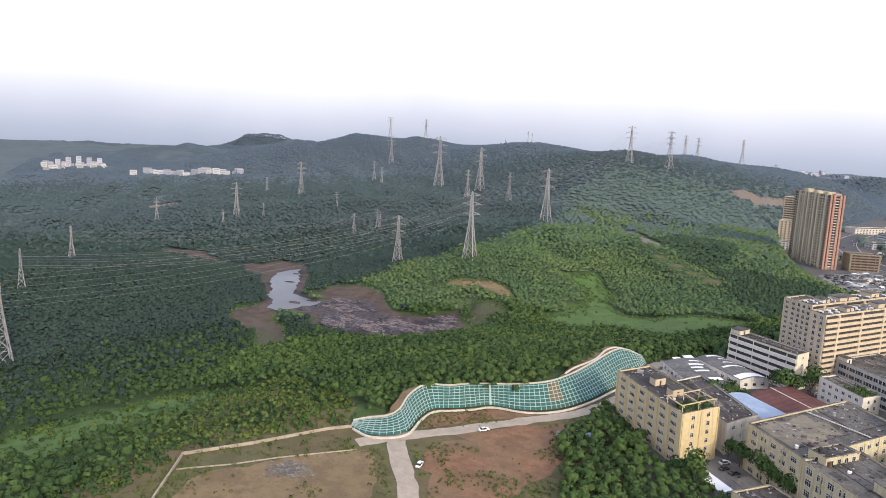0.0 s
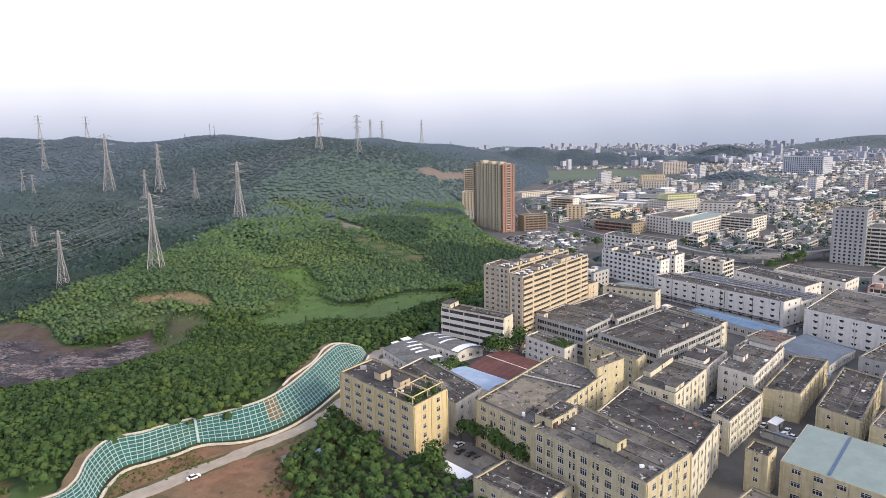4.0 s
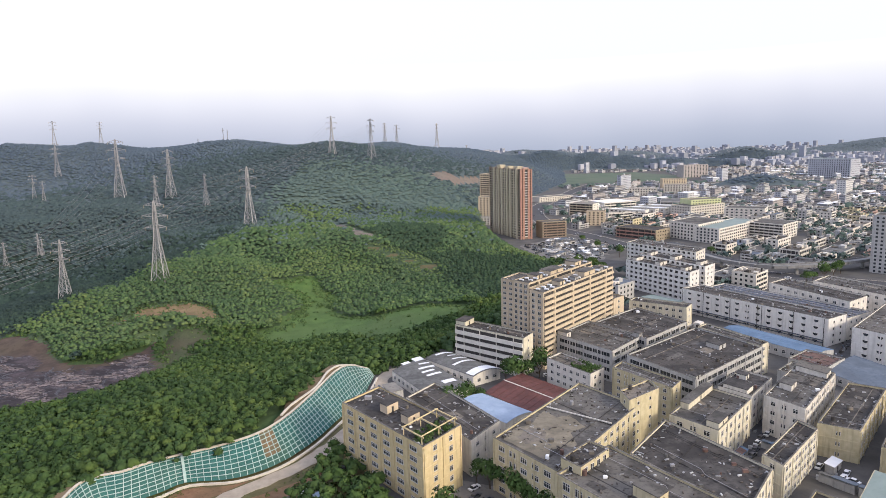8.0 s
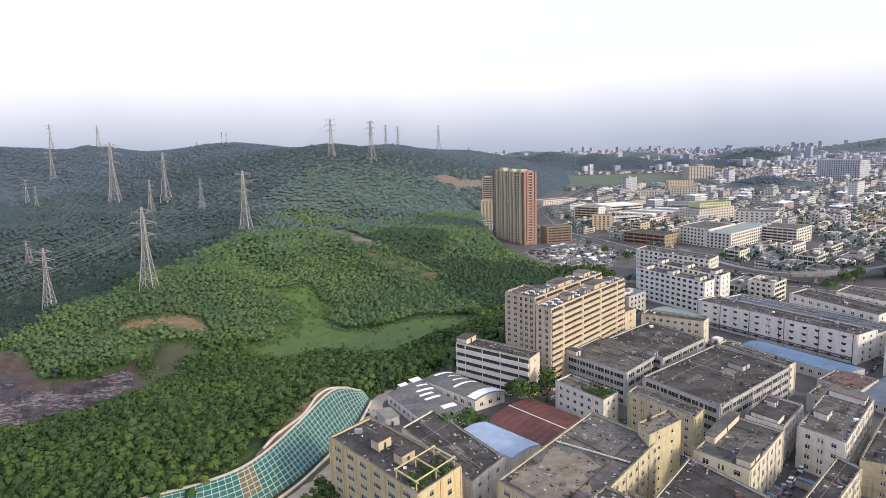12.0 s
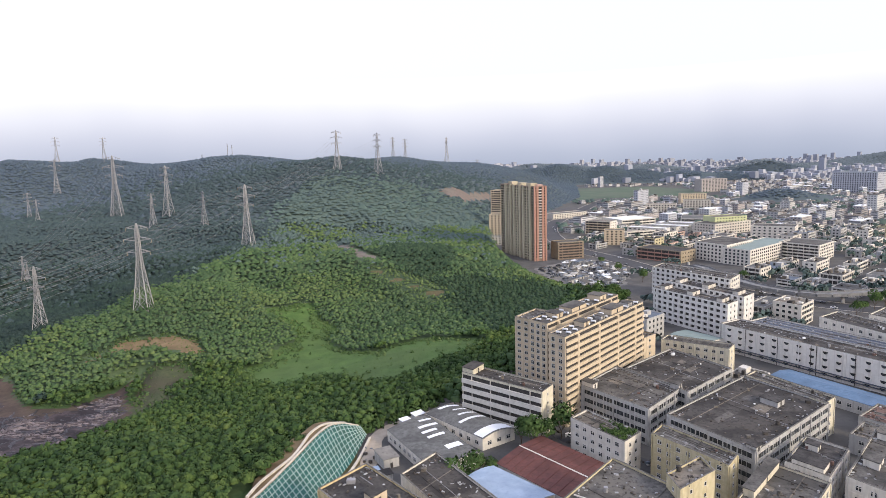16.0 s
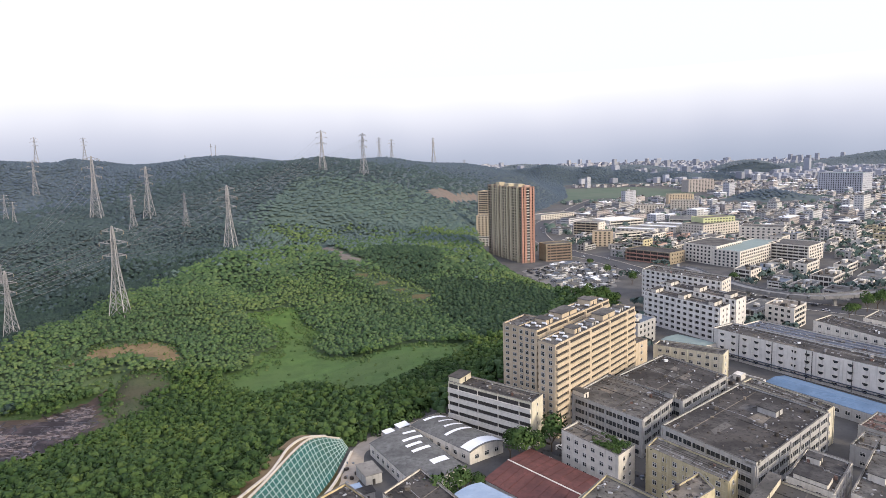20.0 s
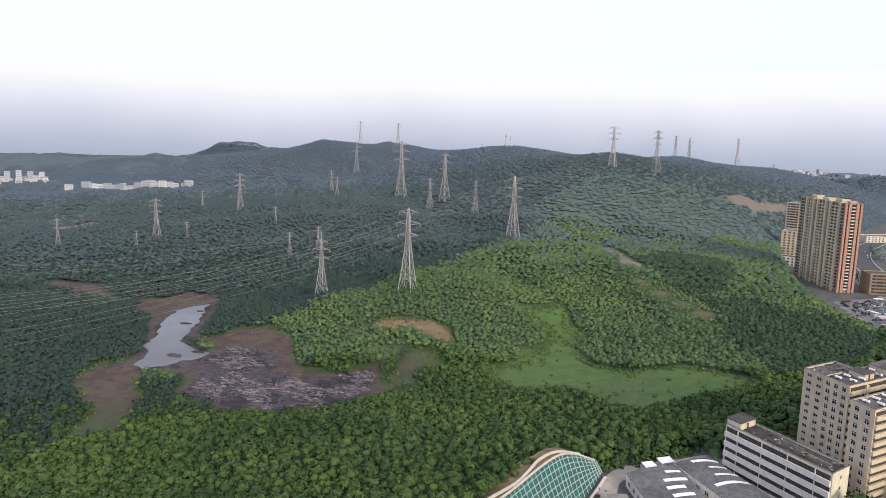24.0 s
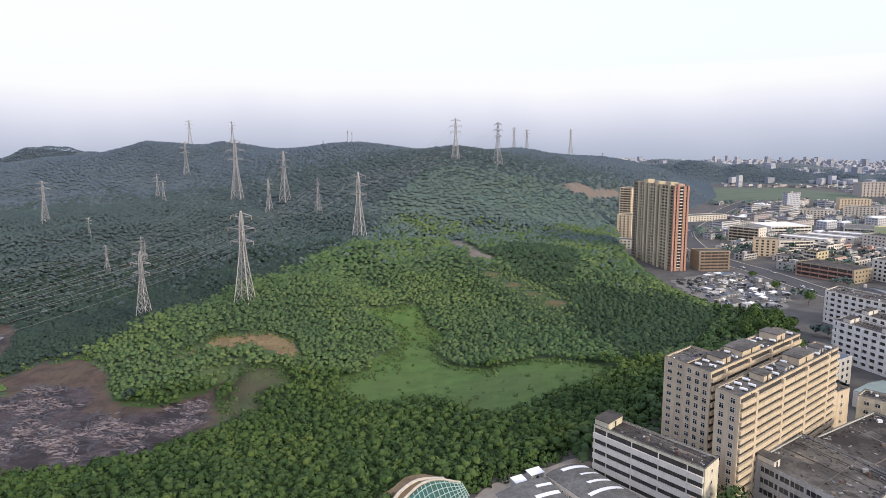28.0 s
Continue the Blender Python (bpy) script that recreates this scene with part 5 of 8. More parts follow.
t = near("factory_building", (97.9, 251.0), (79.7, 283.1), (142.5, 289.9), 14.0, "wall_grey", "roof_dark", "grey four storey factory with ribbon windows", 4, huts=((0.72, 0.42, 0.1, 0.2, 2.2, "wall_grey"), (0.03, 0.05, 0.06, 0.1, 1.8, "wall_grey")), right="band", left="band", spec_r=dict(spacing=5, h=1.7, trim="wall_grey"), spec_l=dict(spacing=5, h=1.7, trim="wall_grey"))
t = near("factory_building", (74.5, 288.2), (54.6, 316.3), (94.7, 310.8), 14.0, "wall_grey", "roof_grey", "grey four storey factory with wide windows", 4, huts=((0.06, 0.9, 0.12, 0.18, 2.6, "wall_white"), (0.94, 0.06, 0.1, 0.12, 2.2, "wall_grey")), right="band", left="band", spec_r=dict(spacing=5, h=1.7, trim="wall_grey"), spec_l=dict(spacing=5, h=1.7, trim="wall_grey"))
t = near("factory_building", (94.8, 304.7), (78.3, 336.7), (123.6, 332.1), 14.0, "wall_grey", "roof_dark", "grey factory with a cluttered dark roof", 4, right="band", left="band", spec_r=dict(spacing=5, h=1.7, trim="wall_grey"), spec_l=dict(spacing=5, h=1.7, trim="wall_grey"))
t = near("factory_building", (133.9, 360.5), (107.6, 380.5), (139.7, 368.5), 14.0, "wall_buff", "roof_grey", "narrow cream factory range", 4, spec_l=dict(spacing=3.5, w=1.6, h=1.4), spec_r=dict(spacing=4, w=1.5, h=1.4))
for an, al, ar in (((160.0, 427.0), (133.0, 480.0), (169.5, 436.0)), ((177.0, 445.0), (149.0, 500.0), (187.5, 455.0))):
    t = near("apartment_block", an, al, ar, 20.0, "wall_bright", "roof_dark", "white six storey apartment slab with dark balcony bays", 6, left="gallery", spec_l=dict(spacing=4.4, ends=1.6, trim="wall_bright", rail=1.45, pier=0.85), spec_r=dict(spacing=5, w=1.2, h=1.3), huts=((0.5, 0.12, 0.7, 0.07, 2.4, "wall_white"), (0.5, 0.5, 0.7, 0.08, 2.6, "wall_white"), (0.5, 0.88, 0.7, 0.07, 2.4, "wall_white")))
t = near("apartment_block", (191.6, 500.4), (155.0, 557.2), (205, 517), 20.0, "wall_white", "roof_grey", "white six storey apartment block with a gallery", 6, left="gallery", spec_l=dict(spacing=4.4, trim="wall_bright", rail=1.45, pier=0.85), spec_r=dict(spacing=4, w=1.8, h=1.5))
t = near("office_block", (59.0, 262.4), (44.6, 284.2), (66.5, 270), 13.0, "wall_white", "roof_tan", "small white office block with a planted roof", 4, spec_l=dict(spacing=3.4, w=1.6, h=1.3), spec_r=dict(spacing=3.4, w=1.2, h=1.3))
t = near("factory_building", (30.3, 174.5), (14.2, 197.3), (66.2, 219.9), 17.0, "wall_tan", "roof_grey", "tan five storey factory with a patched roof", 5, spec_l=dict(spacing=4.4, w=2.6, h=1.6), spec_r=dict(spacing=4.4, w=1.8, h=1.6))
t = near("factory_building", (54.2, 135.1), (29.6, 171.6), (72.5, 151.5), 18.0, "wall_tan", "roof_grey", "large tan five storey factory with tall windows", 5, spec_l=dict(spacing=4.2, w=2.4, h=2.1), spec_r=dict(spacing=4.2, w=1.9, h=1.9), huts=((0.45, 0.45, 0.2, 0.18, 3, "wall_tan"),))
t = near("factory_building", (84.7, 239.7), (68.6, 264.6), (90.4, 247), 15.0, "wall_tan", "roof_grey", "slim tan stair block", 5, spec_l=dict(spacing=3.6, w=1.4, h=1.3), spec_r=dict(spacing=4, w=1.3, h=1.2))
t = near("factory_building", (87.6, 204.4), (76.5, 218.5), (109.6, 229.6), 14.0, "wall_buff", "roof_grey", "cream factory block with a deep window grid", 4, huts=((0.62, 0.9, 0.7, 0.18, 2.4, "wall_buff"), (0.16, 0.14, 0.26, 0.24, 2.6, "wall_buff")), spec_l=dict(spacing=4, w=2, h=1.6), spec_r=dict(spacing=4, w=1.8, h=1.8))
t = near("factory_building", (124.3, 220.0), (116.2, 233.4), (154.0, 253.5), 14.0, "wall_white", "roof_grey", "pale factory with a littered roof", 4, huts=((0.36, 0.72, 0.16, 0.3, 2.4, "wall_white"), (0.9, 0.5, 0.16, 0.8, 2.2, "wall_white")), spec_l=dict(spacing=4, w=1.6, h=1.4), spec_r=dict(spacing=4, w=2, h=1.6))
t = near("factory_building", (112.5, 235), (104.5, 246), (128.5, 253), 13.0, "wall_white", "roof_dark", "white factory with a cluttered brown roof", 4, huts=((0.16, 0.5, 0.3, 0.7, 2.2, "wall_white"), (0.7, 0.7, 0.16, 0.3, 2.0, "wall_white")), spec_l=dict(spacing=4, w=1.6, h=1.4), spec_r=dict(spacing=4, w=1.8, h=1.4))
t = near("workshop", (168, 283), (158, 297), (183, 295), 5.5, "wall_grey", "roof_rust", "low workshop under rusty patched sheets", 2, spec_l=dict(spacing=4, w=1.6, h=1.2), spec_r=dict(spacing=4, w=1.4, h=1.2))
t = near("workshop", (152, 268), (144, 279), (164, 279), 6.5, "wall_grey", "roof_grey", "low workshop squeezed between factories", 2, spec_l=dict(spacing=4, w=1.6, h=1.2), spec_r=dict(spacing=4, w=1.4, h=1.2))
t = near("factory_building", (98.5, 184), (95.8, 191.5), (121.8, 208), 12.0, "wall_buff", "roof_dark", "low cream factory range", 4, spec_l=dict(spacing=4, w=1.6, h=1.4), spec_r=dict(spacing=3, w=1.6, h=1.6))
t = near("factory_building", (136.0, 207.8), (125.6, 215.0), (168.1, 243.8), 11.0, "wall_tan", "roof_dark", "tan workshop with a dark roof", 3, spec_l=dict(spacing=5, w=1.2, h=1.2), spec_r=dict(spacing=4, w=1.5, h=1.4))
t = near("factory_building", (142.9, 183.1), (135.5, 196.5), (176.8, 221.7), 11.0, "wall_tan", "roof_dark", "tan workshop beside an alley", 3, spec_l=dict(spacing=5, w=1.2, h=1.2), spec_r=dict(spacing=4, w=1.5, h=1.4))
t = near("factory_hall", (119.0, 136.2), (101.9, 157.6), (140.7, 160.1), 12.0, "wall_tan", "sheet_teal", "tan hall under a broad teal metal roof", 3, parapet=0, spec_l=dict(spacing=5, w=2.6, h=1.5), spec_r=dict(spacing=5, w=2, h=1.5))

t = near("factory_building", (73.2, 153.2), (54.5, 188.5), (91.5, 176.6), 15.0, "wall_buff", "roof_dark", "factory wing with a dark tarred roof and bare cream end", 4, spec_l=dict(spacing=5, w=1.6, h=1.5), spec_r=dict(spacing=3.6, w=1.6, h=1.7))
t = near("factory_building", (7.4, 206.0), (-15.5, 245.2), (18.2, 221.2), 12.0, "wall_white", "roof_dark", "white workshop with a dark roof between two factories", 3, left=None, spec_r=dict(spacing=4.5, w=1.6, h=1.3))
t = near("roof_house", (36.1, 171.0), (31.6, 176.6), (46.4, 181.6), 20.3, "wall_tan", "roof_dark", "low tan roof house with worn arches beside the patched roof", 1, right="plain", left="plain", z0=17.0, parapet=0.4, spec_r=dict(spacing=3.2, w=1.5, h=1.8, ends=0.8), spec_l=dict(spacing=3, w=1.2, h=1.5, ends=0.8))
t = near("factory_building", (147.0, 167.0), (141.0, 176.0), (176.0, 193.5), 13.0, "wall_tan", "roof_grey", "tan factory range behind the teal roofed hall", 4, spec_l=dict(spacing=4, w=2.2, h=1.6), spec_r=dict(spacing=4, w=1.8, h=1.5))
t = near("workshop", (184.0, 213.0), (176.5, 223.5), (208.0, 238.0), 9.0, "wall_white", "sheet_slate", "low works under blue grey sheets at the end of an alley", 2, spec_l=dict(spacing=4, w=1.6, h=1.2), spec_r=dict(spacing=4, w=1.4, h=1.2))
t = near("workshop", (199.0, 244.0), (190.0, 256.5), (224.0, 262.5), 7.5, "wall_grey", "roof_grey", "low grey works beside the white works", 2, spec_l=dict(spacing=4, w=1.6, h=1.2), spec_r=dict(spacing=4, w=1.4, h=1.2))
t = near("workshop", (88.0, 127.0), (79.0, 139.5), (97.5, 135.0), 9.0, "wall_tan", "roof_tan", "low workshop with a pale flat roof", 2, spec_l=dict(spacing=4, w=1.6, h=1.2), spec_r=dict(spacing=4, w=1.4, h=1.2))
t = near("stair_block", (61.8, 215.6), (61.0, 224.8), (75, 226.0), 20.5, "wall_tan", "roof_tan", "tan stair block at the far end of the factory", 6, right="plain", left="plain", spec_r=dict(spacing=6, w=0.9, h=1.0), spec_l=dict(spacing=5, w=0.9, h=1.0))
t = near("factory_building", (141.3, 290.0), (126.1, 323.5), (147.7, 295.5), 14.0, "wall_buff", "roof_grey", "narrow cream range behind the grey factory", 4, spec_l=dict(spacing=4, w=1.5, h=1.4), spec_r=dict(spacing=4, w=1.4, h=1.3))
t = near("workshop", (27.0, 142.0), (10.4, 159.4), (38.5, 153.5), 8.0, "wall_tan", "roof_dark", "low tan workshop with a cluttered dark roof", 2, spec_l=dict(spacing=3.6, w=1.6, h=1.2), spec_r=dict(spacing=4, w=1.4, h=1.2))
t = near("workshop", (97.8, 157.0), (93.5, 162.5), (103.5, 163.0), 13.0, "wall_tan", "roof_dark", "tan stair turret of the teal roofed hall", 4, right="plain", left="win", spec_l=dict(spacing=3.5, w=1.4, h=1.3), spec_r=dict(spacing=5, w=1, h=1))
t = near("annexe", (96.5, 372.5), (90, 380), (104.5, 380), 17.0, "wall_cream", "roof_grey", "cream annexe at the end of the dormitory", 5, spec_l=dict(spacing=4, w=1.5, h=1.4), spec_r=dict(spacing=4, w=1.4, h=1.3))


def shed(name, n, l, r, eave, ridge, wall, roof, label, ridge_along="l", arched=False):
    """A low hall under a shallow double-pitched sheet roof."""
    top = thing(name, label, "shed")
    BUILT.append(ring_of(n, l, r))
    ring = ring_of(n, l, r)
    part("wall", Geo().prism(ring, -0.3, eave).mesh("wall", [wall]), top)
    facade(top, l, n, 0, eave, 1, "win", 4.2, 1.8, 1.5, 1.0)
    facade(top, n, r, 0, eave, 1, "win", 4.6, 1.8, 1.5, 1.0)
    if arched:
        rise = lambda u: eave + (ridge - eave) * (1 - (2 * u - 1) ** 2)
        us = [k / 8 for k in range(9)]
        v = [(*roof_point(n, l, r, u, w_), rise(u) + t_) for t_ in (0, 0.14) for w_ in (-0.01, 1.01) for u in us]
        f = [(18 + k, 19 + k, 28 + k, 27 + k) for k in range(8)] + [(k, 9 + k, 10 + k, k + 1) for k in range(8)] + [(k, k + 1, 19 + k, 18 + k) for k in range(8)] + [(9 + k, 27 + k, 28 + k, 10 + k) for k in range(8)]
        part("roof", mesh_of("roof", v, f, roof), top)
        for w_ in (0, 1):
            e = [(*roof_point(n, l, r, u, w_), rise(u)) for u in us]
            part("gable", mesh_of("gable", e, [tuple(range(9))], wall), top)
        return top
    N, R_, F, L = [Vector((p[0], p[1], eave)) for p in ring]
    if ridge_along == "l":
        a, b = (N + R_) / 2, (L + F) / 2
        sides = ((N, L, b, a), (R_, F, b, a))
        ends = ((N, R_, a), (L, F, b))
    else:
        a, b = (N + L) / 2, (R_ + F) / 2
        sides = ((N, R_, b, a), (L, F, b, a))
        ends = ((N, L, a), (R_, F, b))
    up = Vector((0, 0, ridge - eave))
    a, b = a + up, b + up
    for s in sides:
        p = [s[0], s[1], b, a]
        q = [v + Vector((0, 0, 0.15)) for v in p]
        part("roof_slope", Geo().add(p + q, [(0, 3, 2, 1), (4, 5, 6, 7), (0, 1, 5, 4), (1, 2, 6, 5), (2, 3, 7, 6), (3, 0, 4, 7)]).mesh("roof_slope", [roof]), top)
    for e in ends:
        part("gable", Geo().add([e[0], e[1], e[2] + up], [(0, 1, 2)]).mesh("gable", [wall]), top)
    return top


def rooflights(top, n, l, r, eave, ridge, places, mat="sheet_white"):
    for u0, u1, v, wv in places:
        def P(u, v_):
            x, y = roof_point(n, l, r, u, v_)
            return (x, y, eave + (ridge - eave) * (1 - (2 * u - 1) ** 2) + 0.24)
        us_ = [u0] + [k / 8 for k in range(1, 8) if u0 < k / 8 < u1] + [u1]
        m_ = len(us_)
        pts = [P(u, v) for u in us_] + [P(u, v + wv) for u in us_]
        part("rooflight", mesh_of("rooflight", pts, [(k, k + 1, k + m_ + 1, k + m_) for k in range(m_ - 1)], mat), top, "white translucent rooflight strip")


t = shed("red_shed", (35.1, 239.5), (15.5, 264.4), (53.4, 261.1), 6, 7.2, "wall_grey", "sheet_red", "low hall under a dull red sheet roof")
part("ridge_cap", Geo().bar((44.25, 250.3, 7.4), (24.65, 275.2, 7.4), 0.5, 0, 0.15).mesh("ridge_cap", ["wall_white"]), t, "pale ridge capping")
for k in range(1, 9):
    a = roof_point((35.1, 239.5), (15.5, 264.4), (53.4, 261.1), 0.0, k / 9)
    b = roof_point((35.1, 239.5), (15.5, 264.4), (53.4, 261.1), 0.5, k / 9)
    c = roof_point((35.1, 239.5), (15.5, 264.4), (53.4, 261.1), 1.0, k / 9)
    part("sheet_joint", Geo().tube([(*a, 6.2), (*b, 7.4), (*c, 6.2)], 0.12).mesh("sheet_joint", ["sheet_red"]), t)
shed("blue_shed", (21.2, 229.2), (4.0, 248.8), (31.8, 238.7), 8, 9, "wall_white", "sheet_blue", "low hall under a pale blue sheet roof", arched=True)
GA, GB = ((-5.4, 262.4), (-25.0, 298.0), (10.2, 276.6)), ((12.0, 287.1), (-10.1, 313.1), (24.9, 296.4))
t = shed("grey_shed", *GA, 4.4, 5.4, "wall_white", "fibre_roof", "grey fibre cement shed with white rooflights", arched=True)
rooflights(t, *GA, 4.4, 5.4, ((0.45, 0.85, 0.5, 0.05), (0.45, 0.8, 0.62, 0.05), (0.5, 0.95, 0.74, 0.05), (0.55, 0.9, 0.2, 0.09), (0.65, 0.95, 0.88, 0.04)))
t = shed("grey_shed", *GB, 4.7, 6.2, "wall_white", "fibre_roof", "grey fibre cement shed beside the gallery block", arched=True)
rooflights(t, *GB, 4.7, 6.2, ((0.02, 0.98, 0.01, 0.15), (0.15, 0.95, 0.45, 0.05), (0.4, 0.95, 0.62, 0.04), (0.5, 0.95, 0.78, 0.03), (0.3, 0.95, 0.92, 0.05)))

shed("blue_shed", (174, 303), (148, 349), (187, 310.5), 5, 6, "wall_grey", "sheet_yardblue", "long low yard shed under a blue sheet roof")
shed("blue_shed", (176.7, 256.5), (168, 284), (202, 277), 4, 5, "wall_grey", "sheet_slate", "low yard shed under a dull blue grey sheet roof")
shed("blue_shed", (131, 389), (117, 408), (149, 405), 7, 8, "wall_white", "sheet_teal", "low hall under a faded teal sheet roof")

# rows of white water tanks on the dormitory roofs
for slab in [o for o in NEAR if o.name.startswith("dormitory_slab")]:
    dn, dl, dr = ((46.6, 307.4), (41.0, 314.5), (94.1, 366.3)) if "behind" not in slab["label"] else ((42.5, 329.0), (35.5, 337.5), (86.3, 383.6))
    along = Vector((dr[0] - dn[0], dr[1] - dn[1], 0)).normalized()
    for k in range(26):
        if k % 6 == 5:
            continue
        x, y = roof_point(dn, dl, dr, 0.05 + k * 0.036, 0.28 if k % 2 else 0.68)
        cross = Vector((-along.y, along.x, 0))
        ring_ = [along * (0.45 * math.cos(a)) + Vector((0, 0, 0.45 * math.sin(a))) for a in np.linspace(0, 6.283, 9)[:-1]]
        c = Vector((x, y, 37.75))
        v = [c + p - cross * 1.1 for p in ring_] + [c + p + cross * 1.1 for p in ring_]
        tank = Geo().add(v, [(i, (i + 1) % 8, 8 + (i + 1) % 8, 8 + i) for i in range(8)] + [tuple(range(7, -1, -1)), tuple(range(8, 16))], 0)
        tank.box(x - 0.5, x + 0.5, y - 0.5, y + 0.5, 37.0, 37.4, 1)
        part("water_tank", tank.mesh("water_tank", ["sheet_white", "roof_dark"]), slab, "white roof water tank on a low stand")

# ---- roof gardens ----


def roof_plants(top, n, l, r, z, u0, u1, v0, v1, count, seed):
    q = np.random.default_rng(seed)
    P = np.array([roof_point(n, l, r, u0 + (u1 - u0) * a, v0 + (v1 - v0) * b) for a, b in q.random((count, 2))])
    R = q.uniform(0.4, 1.1, count)
    part("planting", leaf_mesh("planting", [(crown_set(np.c_[P, z + R * 0.4], R, 40, 0.26, seed), 0)], ["leaf_near"]), top, "green roof plants")["kind"] = "stuff"


office = next(o for o in NEAR if o.name.startswith("office_block"))
roof_plants(office, (59.0, 262.4), (44.6, 284.2), (66.5, 270), 13.1, 0.1, 0.9, 0.06, 0.55, 60, 81)
YN, YL, YR = (-7.3, 185.7), (-36.4, 221.6), (4.2, 200.5)
roof_plants(NEAR[0], YN, YL, YR, 20.1, 0.08, 0.92, 0.03, 0.2, 42, 82)
for u in (0.06, 0.5, 0.94):
    for v in (0.04, 0.24):
        x, y = roof_point(YN, YL, YR, u, v)
        part("pergola_post", Geo().box(x - 0.15, x + 0.15, y - 0.15, y + 0.15, 20, 22.6).mesh("pergola_post", ["wall_yellow"]), NEAR[0])
for u in (0.06, 0.5, 0.94):
    part("pergola_beam", Geo().bar((*roof_point(YN, YL, YR, u, 0.02), 22.7), (*roof_point(YN, YL, YR, u, 0.26), 22.7), 0.3, 0, 0.4).mesh("pergola_beam", ["wall_yellow"]), NEAR[0])
for v in (0.04, 0.24):
    part("pergola_beam", Geo().bar((*roof_point(YN, YL, YR, 0.03, v), 22.95), (*roof_point(YN, YL, YR, 0.97, v), 22.95), 0.3, 0, 0.3).mesh("pergola_beam", ["wall_yellow"]), NEAR[0])
for k in range(3):
    roof_z = 20.06
    x, y = roof_point(YN, YL, YR, 0.5, 0.34 + k * 0.28)
    part("roof_unit", Geo().box(x - 1.2, x + 1.2, y - 0.8, y + 0.8, roof_z, roof_z + 1.2).mesh("roof_unit", ["steel"]), NEAR[0], "grey metal roof unit")

# ---- large marks on roofs ----


def roof_mark(top, n, l, r, z, ring, mat, label):
    q = random.Random(len(ring) * 7)
    pts = []
    for (a, b), (c, d) in zip(ring, ring[1:] + ring[:1]):
        for k in range(5):
            pts.append(roof_point(n, l, r, a + (c - a) * k / 5 + q.uniform(-0.008, 0.008), b + (d - b) * k / 5 + q.uniform(-0.015, 0.015)))
    part("roof_patch", Geo().prism(pts, z, z + 0.03).mesh("roof_patch", [mat]), top, label)


patched = next(o for o in NEAR if "patched roof" in o["label"])
PN, PL, PR = (30.3, 174.5), (14.2, 197.3), (66.2, 219.9)
roof_mark(patched, PN, PL, PR, 17.12, [(0.05, 0.2), (0.16, 0.32), (0.3, 0.12), (0.4, 0.34), (0.52, 0.28), (0.56, 0.6), (0.49, 0.7), (0.5, 0.94), (0.3, 0.86), (0.2, 0.95), (0.04, 0.9)], "roof_sand", "dry sandy stain on the roof")
roof_mark(patched, PN, PL, PR, 17.16, [(0.1, 0.6), (0.22, 0.5), (0.3, 0.62), (0.26, 0.82), (0.12, 0.8)], "roof_tan", "damp patch on the sandy roof")
part("roof_pipe", Geo().bar((*roof_point(PN, PL, PR, 0.54, 0.95), 17.6), (*roof_point(PN, PL, PR, 0.66, 0.05), 17.6), 0.35).mesh("roof_pipe", ["wall_white"]), patched, "white pipe across the roof")

HALL = next(o for o in NEAR if "teal metal" in o["label"])
TN_, TL_, TR_ = (119.0, 136.2), (101.9, 157.6), (140.7, 160.1)
part("roof_strip", Geo().bar((*roof_point(TN_, TL_, TR_, 0.02, 0.52), 12.1), (*roof_point(TN_, TL_, TR_, 0.98, 0.52), 12.1), 0.9, 0, 0.12).mesh("roof_strip", ["sheet_deepblue"]), HALL, "blue roof sheet strip")
sheet("pavement", [(-4, 175), (8, 163), (27, 175), (15, 199), (4, 204), (-1, 196)], 0.06, "yard_concrete", "worn concrete factory yard", "yard")
# ---- distance: added glowing ring with the horizon haze painted on ----
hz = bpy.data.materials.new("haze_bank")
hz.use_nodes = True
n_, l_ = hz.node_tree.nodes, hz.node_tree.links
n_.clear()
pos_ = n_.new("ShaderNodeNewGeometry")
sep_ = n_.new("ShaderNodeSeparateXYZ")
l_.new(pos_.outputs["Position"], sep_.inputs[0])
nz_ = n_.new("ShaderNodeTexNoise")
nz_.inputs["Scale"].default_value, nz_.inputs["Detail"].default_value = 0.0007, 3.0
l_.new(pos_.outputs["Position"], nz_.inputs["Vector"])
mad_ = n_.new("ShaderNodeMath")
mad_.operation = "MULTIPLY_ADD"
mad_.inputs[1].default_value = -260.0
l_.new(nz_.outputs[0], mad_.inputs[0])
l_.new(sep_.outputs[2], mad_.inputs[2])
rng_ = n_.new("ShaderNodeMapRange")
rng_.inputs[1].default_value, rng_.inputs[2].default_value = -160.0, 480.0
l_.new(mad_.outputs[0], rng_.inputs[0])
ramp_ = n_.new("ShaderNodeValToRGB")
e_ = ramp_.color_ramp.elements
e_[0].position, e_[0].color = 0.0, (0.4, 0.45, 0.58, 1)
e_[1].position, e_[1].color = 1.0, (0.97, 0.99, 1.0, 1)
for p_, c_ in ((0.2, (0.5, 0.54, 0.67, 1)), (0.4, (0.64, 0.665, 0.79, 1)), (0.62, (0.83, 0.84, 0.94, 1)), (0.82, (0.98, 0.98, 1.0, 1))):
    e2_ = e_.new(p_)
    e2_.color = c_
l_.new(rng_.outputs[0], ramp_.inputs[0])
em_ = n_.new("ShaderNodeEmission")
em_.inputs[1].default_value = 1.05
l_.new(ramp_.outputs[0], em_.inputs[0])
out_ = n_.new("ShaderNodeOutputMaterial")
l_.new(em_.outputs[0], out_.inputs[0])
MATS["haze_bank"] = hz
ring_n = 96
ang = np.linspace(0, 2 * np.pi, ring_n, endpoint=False)
